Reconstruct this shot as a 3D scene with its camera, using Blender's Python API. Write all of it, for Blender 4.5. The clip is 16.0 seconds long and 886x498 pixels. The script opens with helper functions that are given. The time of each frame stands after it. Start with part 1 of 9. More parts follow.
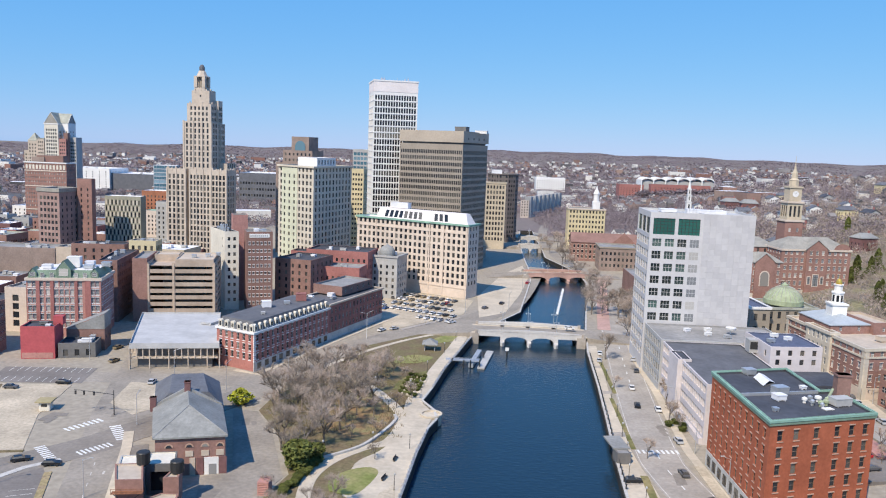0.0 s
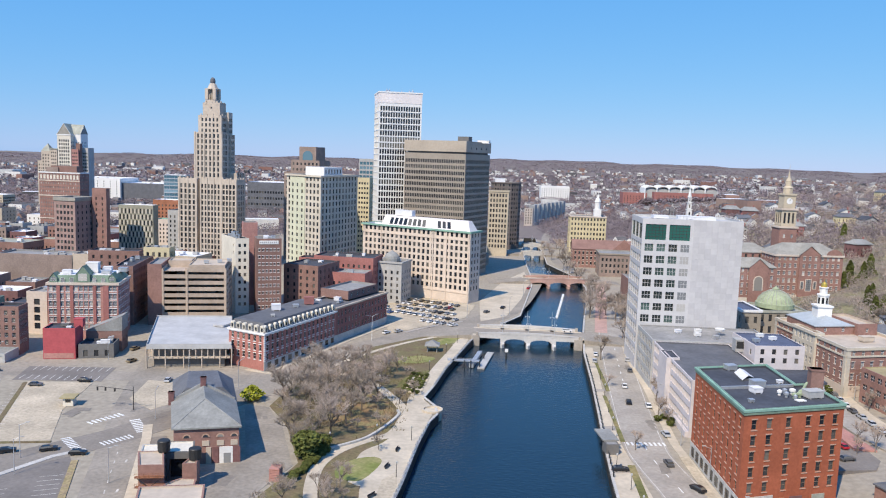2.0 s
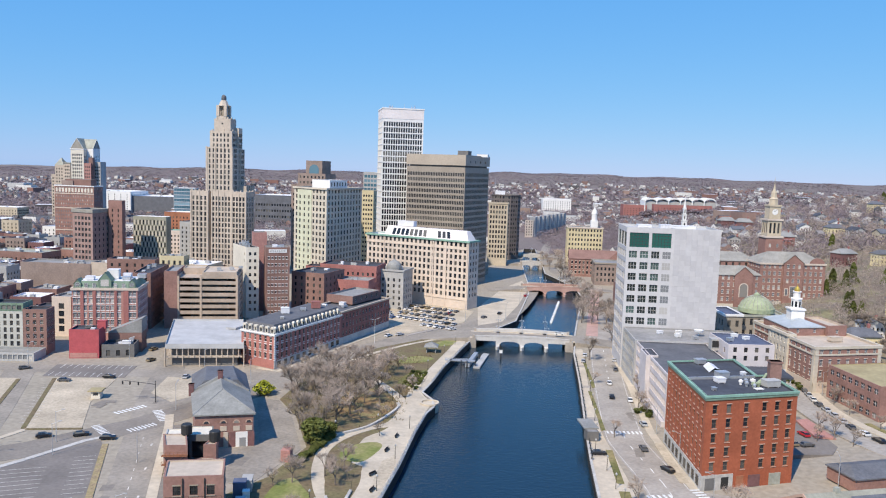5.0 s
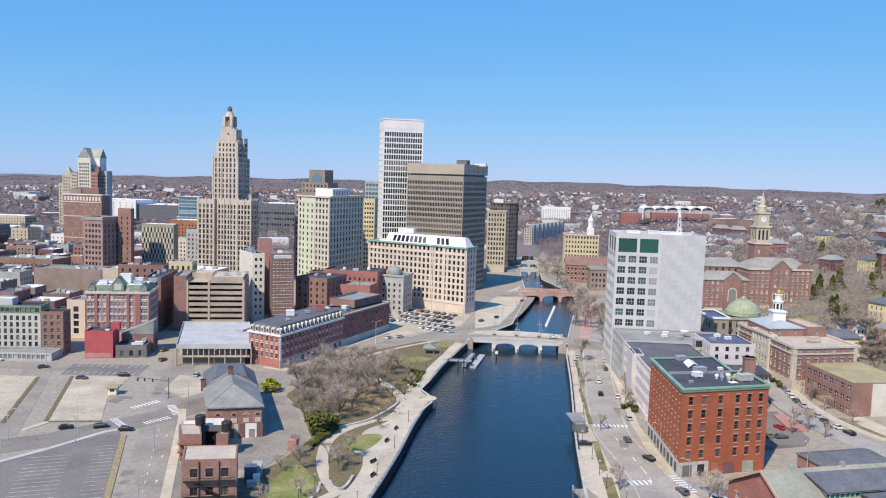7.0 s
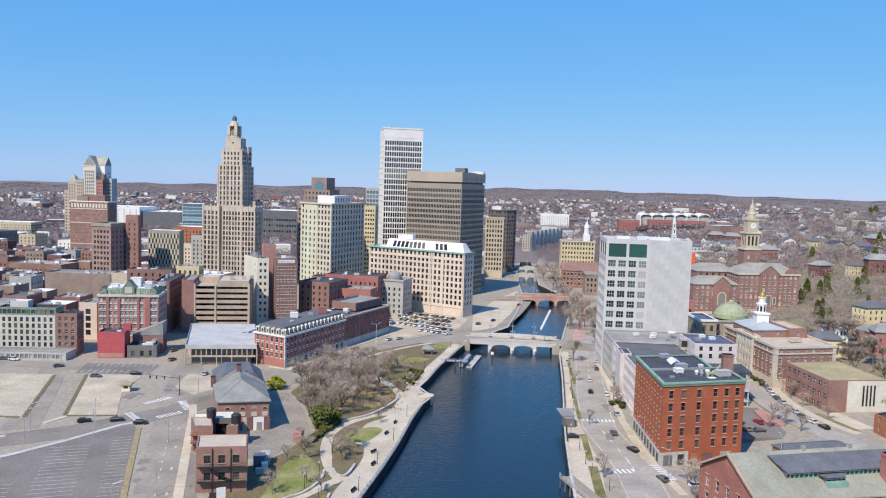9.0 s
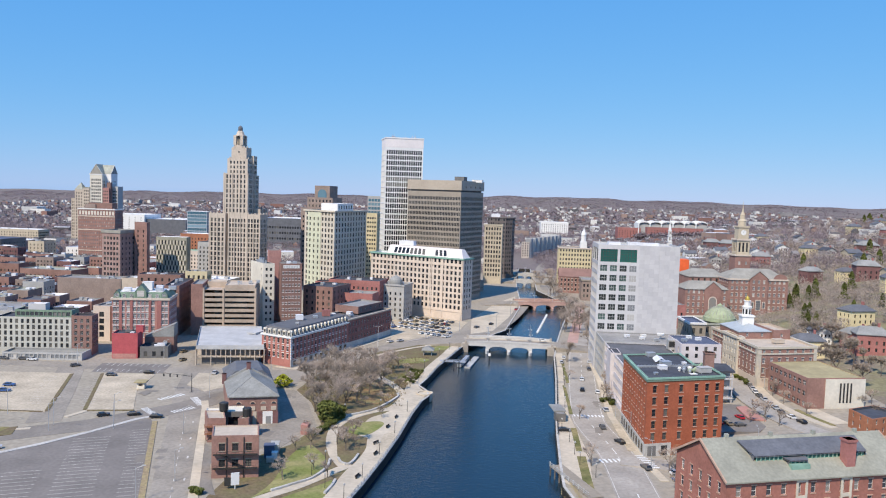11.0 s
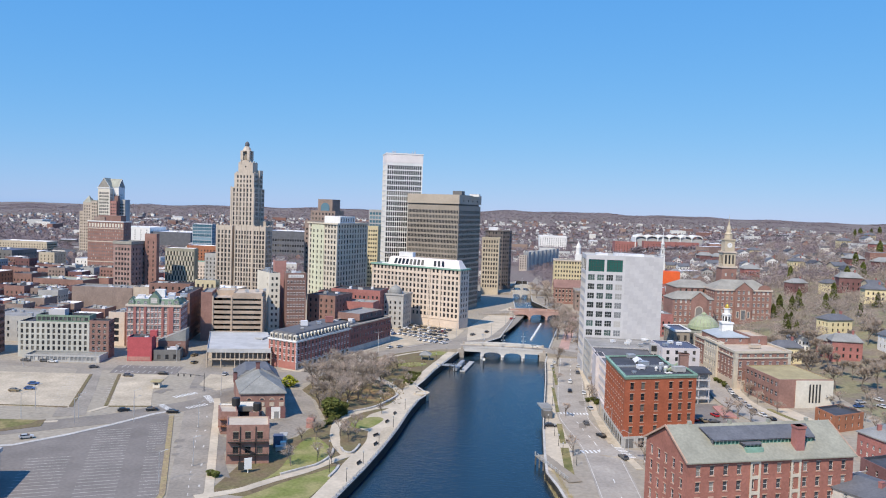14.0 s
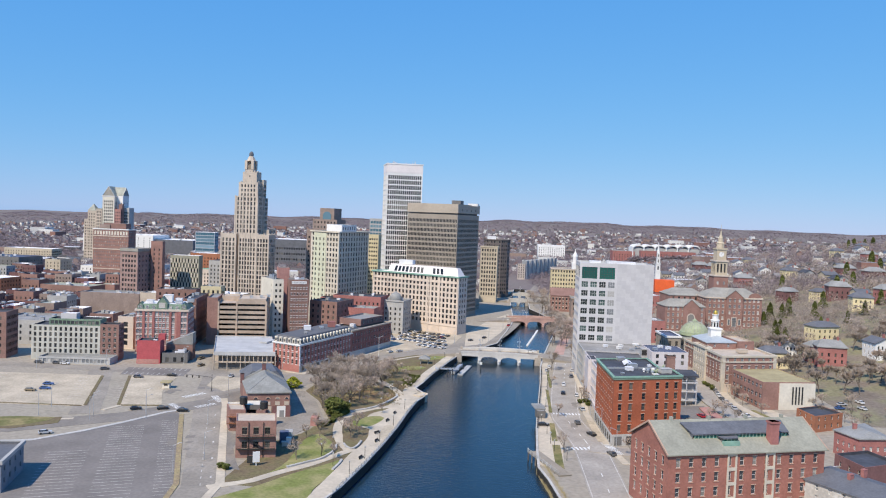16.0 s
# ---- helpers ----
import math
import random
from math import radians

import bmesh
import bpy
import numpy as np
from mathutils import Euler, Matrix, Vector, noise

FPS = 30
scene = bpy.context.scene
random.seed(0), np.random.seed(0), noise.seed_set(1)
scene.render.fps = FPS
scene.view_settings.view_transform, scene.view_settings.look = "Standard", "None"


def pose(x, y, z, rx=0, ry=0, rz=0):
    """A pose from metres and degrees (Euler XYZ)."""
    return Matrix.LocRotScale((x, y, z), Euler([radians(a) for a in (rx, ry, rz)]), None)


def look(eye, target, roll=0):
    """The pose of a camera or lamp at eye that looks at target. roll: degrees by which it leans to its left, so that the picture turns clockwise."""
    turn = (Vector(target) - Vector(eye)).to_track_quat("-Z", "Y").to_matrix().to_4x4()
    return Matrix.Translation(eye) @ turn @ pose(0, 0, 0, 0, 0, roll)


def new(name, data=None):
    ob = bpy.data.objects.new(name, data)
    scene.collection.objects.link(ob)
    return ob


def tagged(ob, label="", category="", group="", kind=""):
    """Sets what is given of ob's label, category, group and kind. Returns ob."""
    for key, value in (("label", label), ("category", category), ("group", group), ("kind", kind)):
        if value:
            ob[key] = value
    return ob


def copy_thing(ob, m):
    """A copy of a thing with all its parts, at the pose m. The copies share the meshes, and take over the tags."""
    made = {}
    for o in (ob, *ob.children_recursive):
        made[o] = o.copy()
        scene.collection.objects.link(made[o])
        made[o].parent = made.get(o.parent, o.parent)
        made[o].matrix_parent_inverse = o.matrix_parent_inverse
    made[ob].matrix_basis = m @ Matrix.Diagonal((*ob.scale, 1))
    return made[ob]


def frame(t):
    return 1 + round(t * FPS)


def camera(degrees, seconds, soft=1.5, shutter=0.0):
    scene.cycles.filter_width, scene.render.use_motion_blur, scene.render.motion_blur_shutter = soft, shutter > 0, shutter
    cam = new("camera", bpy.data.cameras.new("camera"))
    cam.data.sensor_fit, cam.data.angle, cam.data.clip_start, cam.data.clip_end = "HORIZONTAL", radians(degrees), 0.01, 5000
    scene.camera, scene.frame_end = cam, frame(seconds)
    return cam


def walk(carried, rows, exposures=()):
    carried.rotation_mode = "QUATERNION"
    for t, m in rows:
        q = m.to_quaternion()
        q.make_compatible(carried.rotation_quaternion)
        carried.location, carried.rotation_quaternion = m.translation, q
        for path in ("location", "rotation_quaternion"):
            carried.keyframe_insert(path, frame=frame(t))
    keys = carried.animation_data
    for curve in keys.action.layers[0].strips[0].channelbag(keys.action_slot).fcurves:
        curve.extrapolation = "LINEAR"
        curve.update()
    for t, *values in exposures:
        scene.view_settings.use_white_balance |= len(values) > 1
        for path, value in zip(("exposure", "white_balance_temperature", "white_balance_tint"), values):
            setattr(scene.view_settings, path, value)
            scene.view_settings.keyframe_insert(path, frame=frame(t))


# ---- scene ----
from mathutils import geometry

# ---- camera ----
cam = camera(60.0, 16.0, soft=1.1)
# seconds, x, y, z, yaw, pitch, roll
PATH = [
    (0.0, 1.13, 0.14, 80.44, 2.334, -7.382, 2.063),
    (1.0, 2.46, -6.70, 80.67, 2.614, -7.062, 1.964),
    (2.0, 3.82, -13.50, 80.85, 2.855, -6.748, 1.888),
    (3.0, 5.23, -20.31, 80.95, 3.030, -6.442, 1.851),
    (4.0, 6.65, -27.49, 81.00, 3.157, -6.127, 1.829),
    (5.0, 8.05, -35.34, 81.00, 3.263, -5.791, 1.802),
    (6.0, 9.38, -43.44, 81.02, 3.344, -5.456, 1.777),
    (7.0, 10.64, -51.20, 81.10, 3.395, -5.152, 1.767),
    (8.0, 11.81, -58.59, 81.23, 3.423, -4.882, 1.774),
    (9.0, 12.87, -66.11, 81.35, 3.450, -4.619, 1.782),
    (10.0, 13.84, -74.10, 81.41, 3.495, -4.337, 1.783),
    (11.0, 14.85, -82.24, 81.37, 3.548, -4.028, 1.789),
    (12.0, 16.02, -90.06, 81.22, 3.598, -3.688, 1.816),
    (13.0, 17.29, -97.46, 80.99, 3.635, -3.326, 1.872),
    (14.0, 18.38, -104.71, 80.78, 3.657, -2.964, 1.950),
    (15.0, 19.22, -111.95, 80.62, 3.666, -2.610, 2.046),
    (16.0, 19.92, -119.18, 80.49, 3.668, -2.260, 2.149),
]


def shot(x, y, z, yaw, pitch, roll):
    a, b = radians(yaw), radians(pitch)
    ahead = Vector((-math.sin(a) * math.cos(b), math.cos(a) * math.cos(b), math.sin(b)))
    eye = Vector((x, y, z))
    return look(eye, eye + ahead, roll)


walk(cam, [(r[0], shot(*r[1:])) for r in PATH], [(0.0, 0.455, 7000, 10), (4.0, 0.45, 7000, 10), (9.0, 0.425, 7000, 10), (12.5, 0.40, 7000, 10), (16.0, 0.375, 7000, 10)])

# ---- sky and sun ----
SUN_EL, SUN_AZ = 48.0, 209.0
world = bpy.data.worlds.new("sky")
scene.world = world
world.use_nodes = True
wn = world.node_tree.nodes
sky = wn.new("ShaderNodeTexSky")
sky.sky_type = "NISHITA"
sky.sun_disc = False
sky.sun_elevation, sky.sun_rotation = radians(SUN_EL), radians(SUN_AZ)
sky.altitude, sky.air_density, sky.dust_density, sky.ozone_density = 50, 1.0, 0.0, 4.0
wn["Background"].inputs["Strength"].default_value = 0.072
tint = wn.new("ShaderNodeVectorMath")
tint.operation = "MULTIPLY"
tint.inputs[1].default_value = (0.70, 0.965, 1.40)
world.node_tree.links.new(sky.outputs[0], tint.inputs[0])
split = wn.new("ShaderNodeSeparateXYZ")
join = wn.new("ShaderNodeCombineXYZ")
world.node_tree.links.new(tint.outputs[0], split.inputs[0])
for k, (power, gain) in enumerate(((0.83, 0.94), (0.42, 2.60), (0.14, 7.25))):
    curve_ = wn.new("ShaderNodeMath")
    curve_.operation, curve_.inputs[1].default_value = "POWER", power
    level = wn.new("ShaderNodeMath")
    level.operation, level.inputs[1].default_value = "MULTIPLY", gain
    world.node_tree.links.new(split.outputs[k], curve_.inputs[0])
    world.node_tree.links.new(curve_.outputs[0], level.inputs[0])
    world.node_tree.links.new(level.outputs[0], join.inputs[k])
world.node_tree.links.new(join.outputs[0], wn["Background"].inputs["Color"])
sun = new("sun", bpy.data.lights.new("sun", "SUN"))
sun.data.energy, sun.data.angle, sun.data.color = 3.75, radians(0.5), (1.0, 0.92, 0.815)
se, sa = radians(SUN_EL), radians(SUN_AZ)
sun_way = Vector((math.sin(sa) * math.cos(se), math.cos(sa) * math.cos(se), math.sin(se)))
sun.matrix_world = look(sun_way * 900, (0, 0, 0))


# ---- materials ----
def material(name, colour, rough=0.85, grain=0.25, size=1.5, stain=0.2, stain_size=14.0, metal=0.0, bump=0.0,
             rand=0.0, island=0.0, spec=0.3, second=None):
    """A surface with fine grain and broad stains at real size; rand: spread between objects; island: between joined pieces."""
    m = bpy.data.materials.new(name)
    m.use_nodes = True
    nt, nd = m.node_tree, m.node_tree.nodes
    b = nd["Principled BSDF"]
    b.inputs["Roughness"].default_value, b.inputs["Metallic"].default_value = rough, metal
    b.inputs["Specular IOR Level"].default_value = spec
    geo = nd.new("ShaderNodeNewGeometry")

    def noise_at(scale, detail, lo, hi):
        n = nd.new("ShaderNodeTexNoise")
        n.inputs["Scale"].default_value, n.inputs["Detail"].default_value = scale, detail
        nt.links.new(geo.outputs["Position"], n.inputs["Vector"])
        r = nd.new("ShaderNodeMapRange")
        r.inputs[1].default_value, r.inputs[2].default_value = 0.3, 0.7
        r.inputs[3].default_value, r.inputs[4].default_value = lo, hi
        nt.links.new(n.outputs[0], r.inputs[0])
        return r.outputs[0], n.outputs[0]

    fine, raw = noise_at(1.0 / size, 5, 1 - grain, 1 + grain)
    broad, broad_raw = noise_at(1.0 / stain_size, 4, 1 - stain, 1 + stain)
    mul = nd.new("ShaderNodeMath")
    mul.operation = "MULTIPLY"
    nt.links.new(fine, mul.inputs[0])
    nt.links.new(broad, mul.inputs[1])
    value = mul.outputs[0]
    for amount, node, out in ((rand, "ShaderNodeObjectInfo", "Random"), (island, "ShaderNodeNewGeometry", "Random Per Island")):
        if amount:
            o = nd.new(node)
            r = nd.new("ShaderNodeMapRange")
            r.inputs[3].default_value, r.inputs[4].default_value = 1 - amount, 1 + amount
            nt.links.new(o.outputs[out], r.inputs[0])
            mm = nd.new("ShaderNodeMath")
            mm.operation = "MULTIPLY"
            nt.links.new(value, mm.inputs[0])
            nt.links.new(r.outputs[0], mm.inputs[1])
            value = mm.outputs[0]
    vm = nd.new("ShaderNodeVectorMath")
    vm.operation = "SCALE"
    if second:
        mix = nd.new("ShaderNodeMix")
        mix.data_type = "RGBA"
        mix.inputs[6].default_value, mix.inputs[7].default_value = (*colour, 1), (*second, 1)
        if island or rand:
            o = nd.new("ShaderNodeNewGeometry" if island else "ShaderNodeObjectInfo")
            nt.links.new(o.outputs["Random Per Island" if island else "Random"], mix.inputs[0])
        else:
            r = nd.new("ShaderNodeMapRange")
            r.inputs[1].default_value, r.inputs[2].default_value = 0.4, 0.6
            nt.links.new(broad_raw, r.inputs[0])
            nt.links.new(r.outputs[0], mix.inputs[0])
        nt.links.new(mix.outputs[2], vm.inputs[0])
    else:
        vm.inputs[0].default_value = colour
    nt.links.new(value, vm.inputs["Scale"])
    nt.links.new(vm.outputs[0], b.inputs["Base Color"])
    if bump:
        bp = nd.new("ShaderNodeBump")
        bp.inputs["Strength"].default_value, bp.inputs["Distance"].default_value = bump, 0.1
        nt.links.new(raw, bp.inputs["Height"])
        nt.links.new(bp.outputs[0], b.inputs["Normal"])
    return m


def glass(name, dark, light, rough=0.06):
    """Window glass seen from outside: dark room or pale blind behind a glossy pane, differing from pane to pane."""
    m = bpy.data.materials.new(name)
    m.use_nodes = True
    nt, nd = m.node_tree, m.node_tree.nodes
    b = nd["Principled BSDF"]
    b.inputs["Roughness"].default_value, b.inputs["Specular IOR Level"].default_value = rough, 0.6
    o = nd.new("ShaderNodeObjectInfo")
    g = nd.new("ShaderNodeNewGeometry")
    add = nd.new("ShaderNodeMath")
    add.operation = "ADD"
    nt.links.new(o.outputs["Random"], add.inputs[0])
    nt.links.new(g.outputs["Random Per Island"], add.inputs[1])
    fr = nd.new("ShaderNodeMath")
    fr.operation = "FRACT"
    nt.links.new(add.outputs[0], fr.inputs[0])
    ramp = nd.new("ShaderNodeValToRGB")
    ramp.color_ramp.elements[0].color, ramp.color_ramp.elements[1].color = (*dark, 1), (*light, 1)
    ramp.color_ramp.elements[0].position, ramp.color_ramp.elements[1].position = 0.55, 1.0
    nt.links.new(fr.outputs[0], ramp.inputs[0])
    nt.links.new(ramp.outputs[0], b.inputs["Base Color"])
    return m


MT = {
    "land": material("land", (0.375, 0.33, 0.262), 0.95, 0.15, 1.8, 0.18, 40, second=(0.29, 0.255, 0.21)),
    "asphalt": material("asphalt", (0.29, 0.257, 0.217), 0.93, 0.15, 1.1, 0.18, 12),
    "asphalt_pale": material("asphalt_pale", (0.345, 0.312, 0.275), 0.93, 0.13, 1.1, 0.16, 11),
    "asphalt_mid": material("asphalt_mid", (0.228, 0.203, 0.177), 0.93, 0.12, 1.0, 0.15, 12),
    "asphalt_dark": material("asphalt_dark", (0.20, 0.18, 0.165), 0.93, 0.12, 1.0, 0.15, 12),
    "concrete": material("concrete", (0.51, 0.44, 0.345), 0.9, 0.10, 1.4, 0.14, 10),
    "gravel": material("gravel", (0.465, 0.395, 0.30), 0.95, 0.17, 0.9, 0.2, 11),
    "paving": material("paving", (0.36, 0.32, 0.28), 0.9, 0.12, 1.0, 0.12, 8),
    "grass": material("grass", (0.165, 0.165, 0.06), 0.95, 0.2, 1.2, 0.25, 7, second=(0.23, 0.19, 0.09)),
    "scrub": material("scrub", (0.20, 0.15, 0.09), 0.95, 0.25, 1.0, 0.3, 6, second=(0.14, 0.12, 0.06)),
    "paint": material("road_paint", (0.7, 0.7, 0.68), 0.7, 0.15, 1.0, 0.1),
    "worn_paint": material("worn_paint", (0.55, 0.52, 0.48), 0.8, 0.25, 0.8, 0.25, 4),
    "yellow_paint": material("yellow_paint", (0.6, 0.42, 0.12), 0.7, 0.15, 1.0, 0.1),
    "granite": material("granite", (0.48, 0.46, 0.43), 0.8, 0.15, 0.8, 0.15, 5),
    # Wet stone, darkened further: the wall face's shade is in the base colour.
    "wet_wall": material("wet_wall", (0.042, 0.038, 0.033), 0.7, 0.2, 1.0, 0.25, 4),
    "brick_red": material("brick_red", (0.36, 0.105, 0.055), 0.9, 0.12, 0.7, 0.14, 6),
    "brick_mill": material("brick_mill", (0.325, 0.138, 0.107), 0.9, 0.14, 0.7, 0.16, 6),
    "brick_dark": material("brick_dark", (0.185, 0.095, 0.092), 0.9, 0.12, 0.8, 0.14, 6),
    "brick_rose": material("brick_rose", (0.34, 0.145, 0.13), 0.9, 0.12, 0.8, 0.14, 6),
    "brick_pink": material("brick_pink", (0.42, 0.215, 0.185), 0.9, 0.12, 0.8, 0.12, 6),
    "brick_brown": material("brick_brown", (0.245, 0.145, 0.122), 0.9, 0.12, 0.8, 0.15, 6),
    "brick_orange": material("brick_orange", (0.36, 0.15, 0.085), 0.9, 0.12, 0.8, 0.15, 6),
    "painted_red": material("painted_red", (0.43, 0.09, 0.10), 0.8, 0.08, 0.8, 0.12, 4),
    "brick_clay": material("brick_clay", (0.29, 0.165, 0.137), 0.9, 0.12, 0.8, 0.14, 6),
    "patina": material("patina_dark", (0.17, 0.24, 0.18), 0.75, 0.12, 0.8, 0.18, 5),
    "stone_white": material("stone_white", (0.64, 0.595, 0.51), 0.85, 0.07, 1.0, 0.1, 9),
    "far_land": material("far_land", (0.215, 0.175, 0.165), 0.95, 0.15, 6, 0.2, 90, second=(0.17, 0.145, 0.125)),
    "mill_grey": material("mill_grey", (0.46, 0.45, 0.405), 0.85, 0.07, 1.0, 0.1, 9),
    "limestone": material("limestone", (0.50, 0.428, 0.358), 0.85, 0.08, 1.2, 0.12, 12),
    "cream": material("cream", (0.60, 0.505, 0.425), 0.85, 0.07, 1.0, 0.10, 9),
    "pale_green": material("pale_green", (0.55, 0.555, 0.42), 0.85, 0.07, 1.0, 0.08, 9),
    "tan": material("tan", (0.50, 0.425, 0.32), 0.85, 0.08, 1.0, 0.10, 9),
    "yellow": material("yellow", (0.57, 0.49, 0.315), 0.85, 0.07, 1.0, 0.10, 9),
    "white": material("white_paint", (0.74, 0.73, 0.71), 0.7, 0.05, 1.0, 0.06, 9),
    "pale": material("pale_panel", (0.52, 0.51, 0.515), 0.6, 0.04, 1.0, 0.05, 8),
    "bronze_dark": material("bronze_dark", (0.15, 0.125, 0.115), 0.6, 0.08, 1.0, 0.08, 9),
    "bank_stone": material("bank_stone", (0.55, 0.495, 0.41), 0.85, 0.08, 1.0, 0.1, 9),
    "taupe": material("brick_taupe", (0.28, 0.215, 0.185), 0.9, 0.12, 0.8, 0.14, 6),
    "green_grey": material("green_grey", (0.31, 0.30, 0.235), 0.8, 0.1, 1.0, 0.1, 9),
    "slate_green": material("slate_green", (0.285, 0.28, 0.228), 0.75, 0.12, 0.7, 0.15, 6),
    "zinc": material("zinc_roof", (0.38, 0.42, 0.45), 0.55, 0.06, 1.0, 0.1, 5),
    "copper_soft": material("copper_soft", (0.325, 0.375, 0.245), 0.75, 0.12, 0.8, 0.18, 4),
    "dry_grass": material("dry_grass", (0.40, 0.32, 0.17), 0.95, 0.25, 0.7, 0.3, 3, second=(0.25, 0.19, 0.12)),
    "lawn_green": material("lawn_green", (0.20, 0.225, 0.065), 0.95, 0.15, 1.0, 0.2, 8, second=(0.25, 0.23, 0.10)),
    "bronze": material("bronze_cladding", (0.315, 0.27, 0.222), 0.55, 0.08, 1.0, 0.08, 9),
    "stone_brown": material("stone_brown", (0.30, 0.26, 0.21), 0.85, 0.08, 1.0, 0.1, 9),
    "grey": material("grey_render", (0.40, 0.395, 0.385), 0.85, 0.08, 1.0, 0.12, 9),
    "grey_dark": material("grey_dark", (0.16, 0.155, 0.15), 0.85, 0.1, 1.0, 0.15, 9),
    "copper": material("copper_green", (0.23, 0.39, 0.315), 0.7, 0.10, 0.8, 0.15, 4),
    "copper_pale": material("copper_pale", (0.335, 0.34, 0.29), 0.75, 0.14, 0.8, 0.22, 5),
    "slate": material("slate", (0.13, 0.135, 0.15), 0.7, 0.15, 0.7, 0.15, 5),
    "slate_mid": material("slate_mid", (0.245, 0.245, 0.23), 0.7, 0.14, 0.7, 0.18, 5),
    "slate_grey": material("slate_grey", (0.27, 0.27, 0.26), 0.75, 0.12, 0.7, 0.15, 6),
    "roof_dark": material("roof_dark", (0.065, 0.07, 0.085), 0.85, 0.15, 1.5, 0.22, 9),
    "roof_grey": material("roof_grey", (0.27, 0.265, 0.26), 0.88, 0.12, 1.5, 0.2, 9),
    "roof_white": material("roof_white", (0.70, 0.70, 0.72), 0.7, 0.06, 1.5, 0.1, 9),
    "roof_tan": material("roof_tan", (0.37, 0.31, 0.175), 0.9, 0.1, 1.5, 0.15, 9),
    "roof_blue": material("roof_blue", (0.095, 0.115, 0.175), 0.88, 0.1, 1.5, 0.15, 6),
    "deck": material("deck_concrete", (0.45, 0.45, 0.45), 0.8, 0.06, 1.5, 0.12, 8),
    "garage_tan": material("garage_tan", (0.43, 0.345, 0.275), 0.85, 0.08, 1.5, 0.14, 8),
    "pale_yellow": material("pale_yellow", (0.68, 0.58, 0.36), 0.85, 0.07, 1.0, 0.10, 9),
    "deck_tan": material("deck_tan", (0.50, 0.42, 0.34), 0.85, 0.08, 1.5, 0.12, 8),
    "metal": material("metal", (0.55, 0.56, 0.57), 0.45, 0.08, 0.8, 0.1, 3, metal=0.6),
    "dark_metal": material("dark_metal", (0.05, 0.05, 0.05), 0.5, 0.1, 0.5, 0.1, 3, metal=0.4),
    "rust": material("rust", (0.25, 0.11, 0.06), 0.8, 0.25, 0.5, 0.2, 2),
    "orange": material("orange_sheet", (0.75, 0.13, 0.04), 0.7, 0.08, 1.0, 0.08, 6),
    "gold": material("gold_leaf", (0.85, 0.55, 0.12), 0.3, 0.05, 0.5, 0.05, 3, metal=0.8),
    "bark": material("bark", (0.17, 0.14, 0.115), 0.95, 0.2, 0.6, 0.2, 4, rand=0.2),
    "twigs": material("twigs", (0.335, 0.28, 0.23), 0.95, 0.15, 2.0, 0.2, 5, rand=0.25, second=(0.37, 0.30, 0.255)),
    "evergreen": material("evergreen", (0.115, 0.13, 0.035), 0.9, 0.3, 0.8, 0.25, 3, rand=0.2),
    "hill_twigs": material("hill_twigs", (0.30, 0.25, 0.21), 0.95, 0.15, 3.0, 0.25, 14, island=0.15, second=(0.355, 0.29, 0.255)),
    "spring_leaf": material("spring_leaf", (0.33, 0.34, 0.04), 0.9, 0.25, 0.6, 0.2, 2),
    "glass_dark": glass("glass_dark", (0.022, 0.025, 0.03), (0.16, 0.15, 0.13)),
    "glass_mid": glass("glass_mid", (0.05, 0.055, 0.065), (0.30, 0.28, 0.25)),
    "glass_pale": glass("glass_pale", (0.20, 0.21, 0.22), (0.55, 0.52, 0.48)),
    "glass_teal": glass("glass_teal", (0.008, 0.065, 0.058), (0.02, 0.15, 0.12)),
    "glass_blue": glass("glass_blue", (0.07, 0.16, 0.21), (0.25, 0.38, 0.45)),
    "hill_ground": material("hill_ground", (0.24, 0.195, 0.155), 0.95, 0.2, 1.6, 0.3, 16, second=(0.185, 0.17, 0.10)),
    "mauve_brick": material("mauve_brick", (0.33, 0.225, 0.20), 0.9, 0.12, 0.8, 0.14, 6),
    "bridge_stone": material("bridge_stone", (0.53, 0.515, 0.50), 0.8, 0.08, 1.0, 0.1, 6),
    "red_stone": material("red_stone", (0.46, 0.295, 0.25), 0.85, 0.1, 1.0, 0.12, 6),
    "bronze_pale": material("bronze_pale", (0.41, 0.35, 0.285), 0.7, 0.07, 1.0, 0.08, 9),
    "crown_stone": material("crown_stone", (0.735, 0.68, 0.665), 0.8, 0.05, 1.0, 0.07, 9),
    "slate_stone": material("slate_stone", (0.30, 0.285, 0.25), 0.75, 0.14, 0.8, 0.16, 6),
    "sill_brick": material("sill_brick", (0.47, 0.31, 0.235), 0.85, 0.1, 0.8, 0.1, 5),
    "sash_brown": material("sash_brown", (0.20, 0.15, 0.115), 0.7, 0.1, 0.5, 0.1, 3),
    "brick_mansard": material("brick_mansard", (0.37, 0.155, 0.13), 0.9, 0.12, 0.7, 0.14, 6),
    "brick_wine": material("brick_wine", (0.26, 0.112, 0.10), 0.9, 0.12, 0.7, 0.14, 6),
    "roof_lead": material("roof_lead", (0.125, 0.128, 0.14), 0.8, 0.12, 1.2, 0.18, 7),
    "stucco": material("stucco", (0.585, 0.535, 0.53), 0.8, 0.05, 1.0, 0.09, 7),
    "siding": material("siding", (0.19, 0.215, 0.245), 0.7, 0.08, 0.8, 0.12, 5),
    "leaf_mould": material("leaf_mould", (0.30, 0.19, 0.10), 0.95, 0.25, 0.7, 0.25, 4, second=(0.20, 0.17, 0.08)),
    "glass_office": glass("glass_office", (0.028, 0.036, 0.036), (0.10, 0.17, 0.155)),
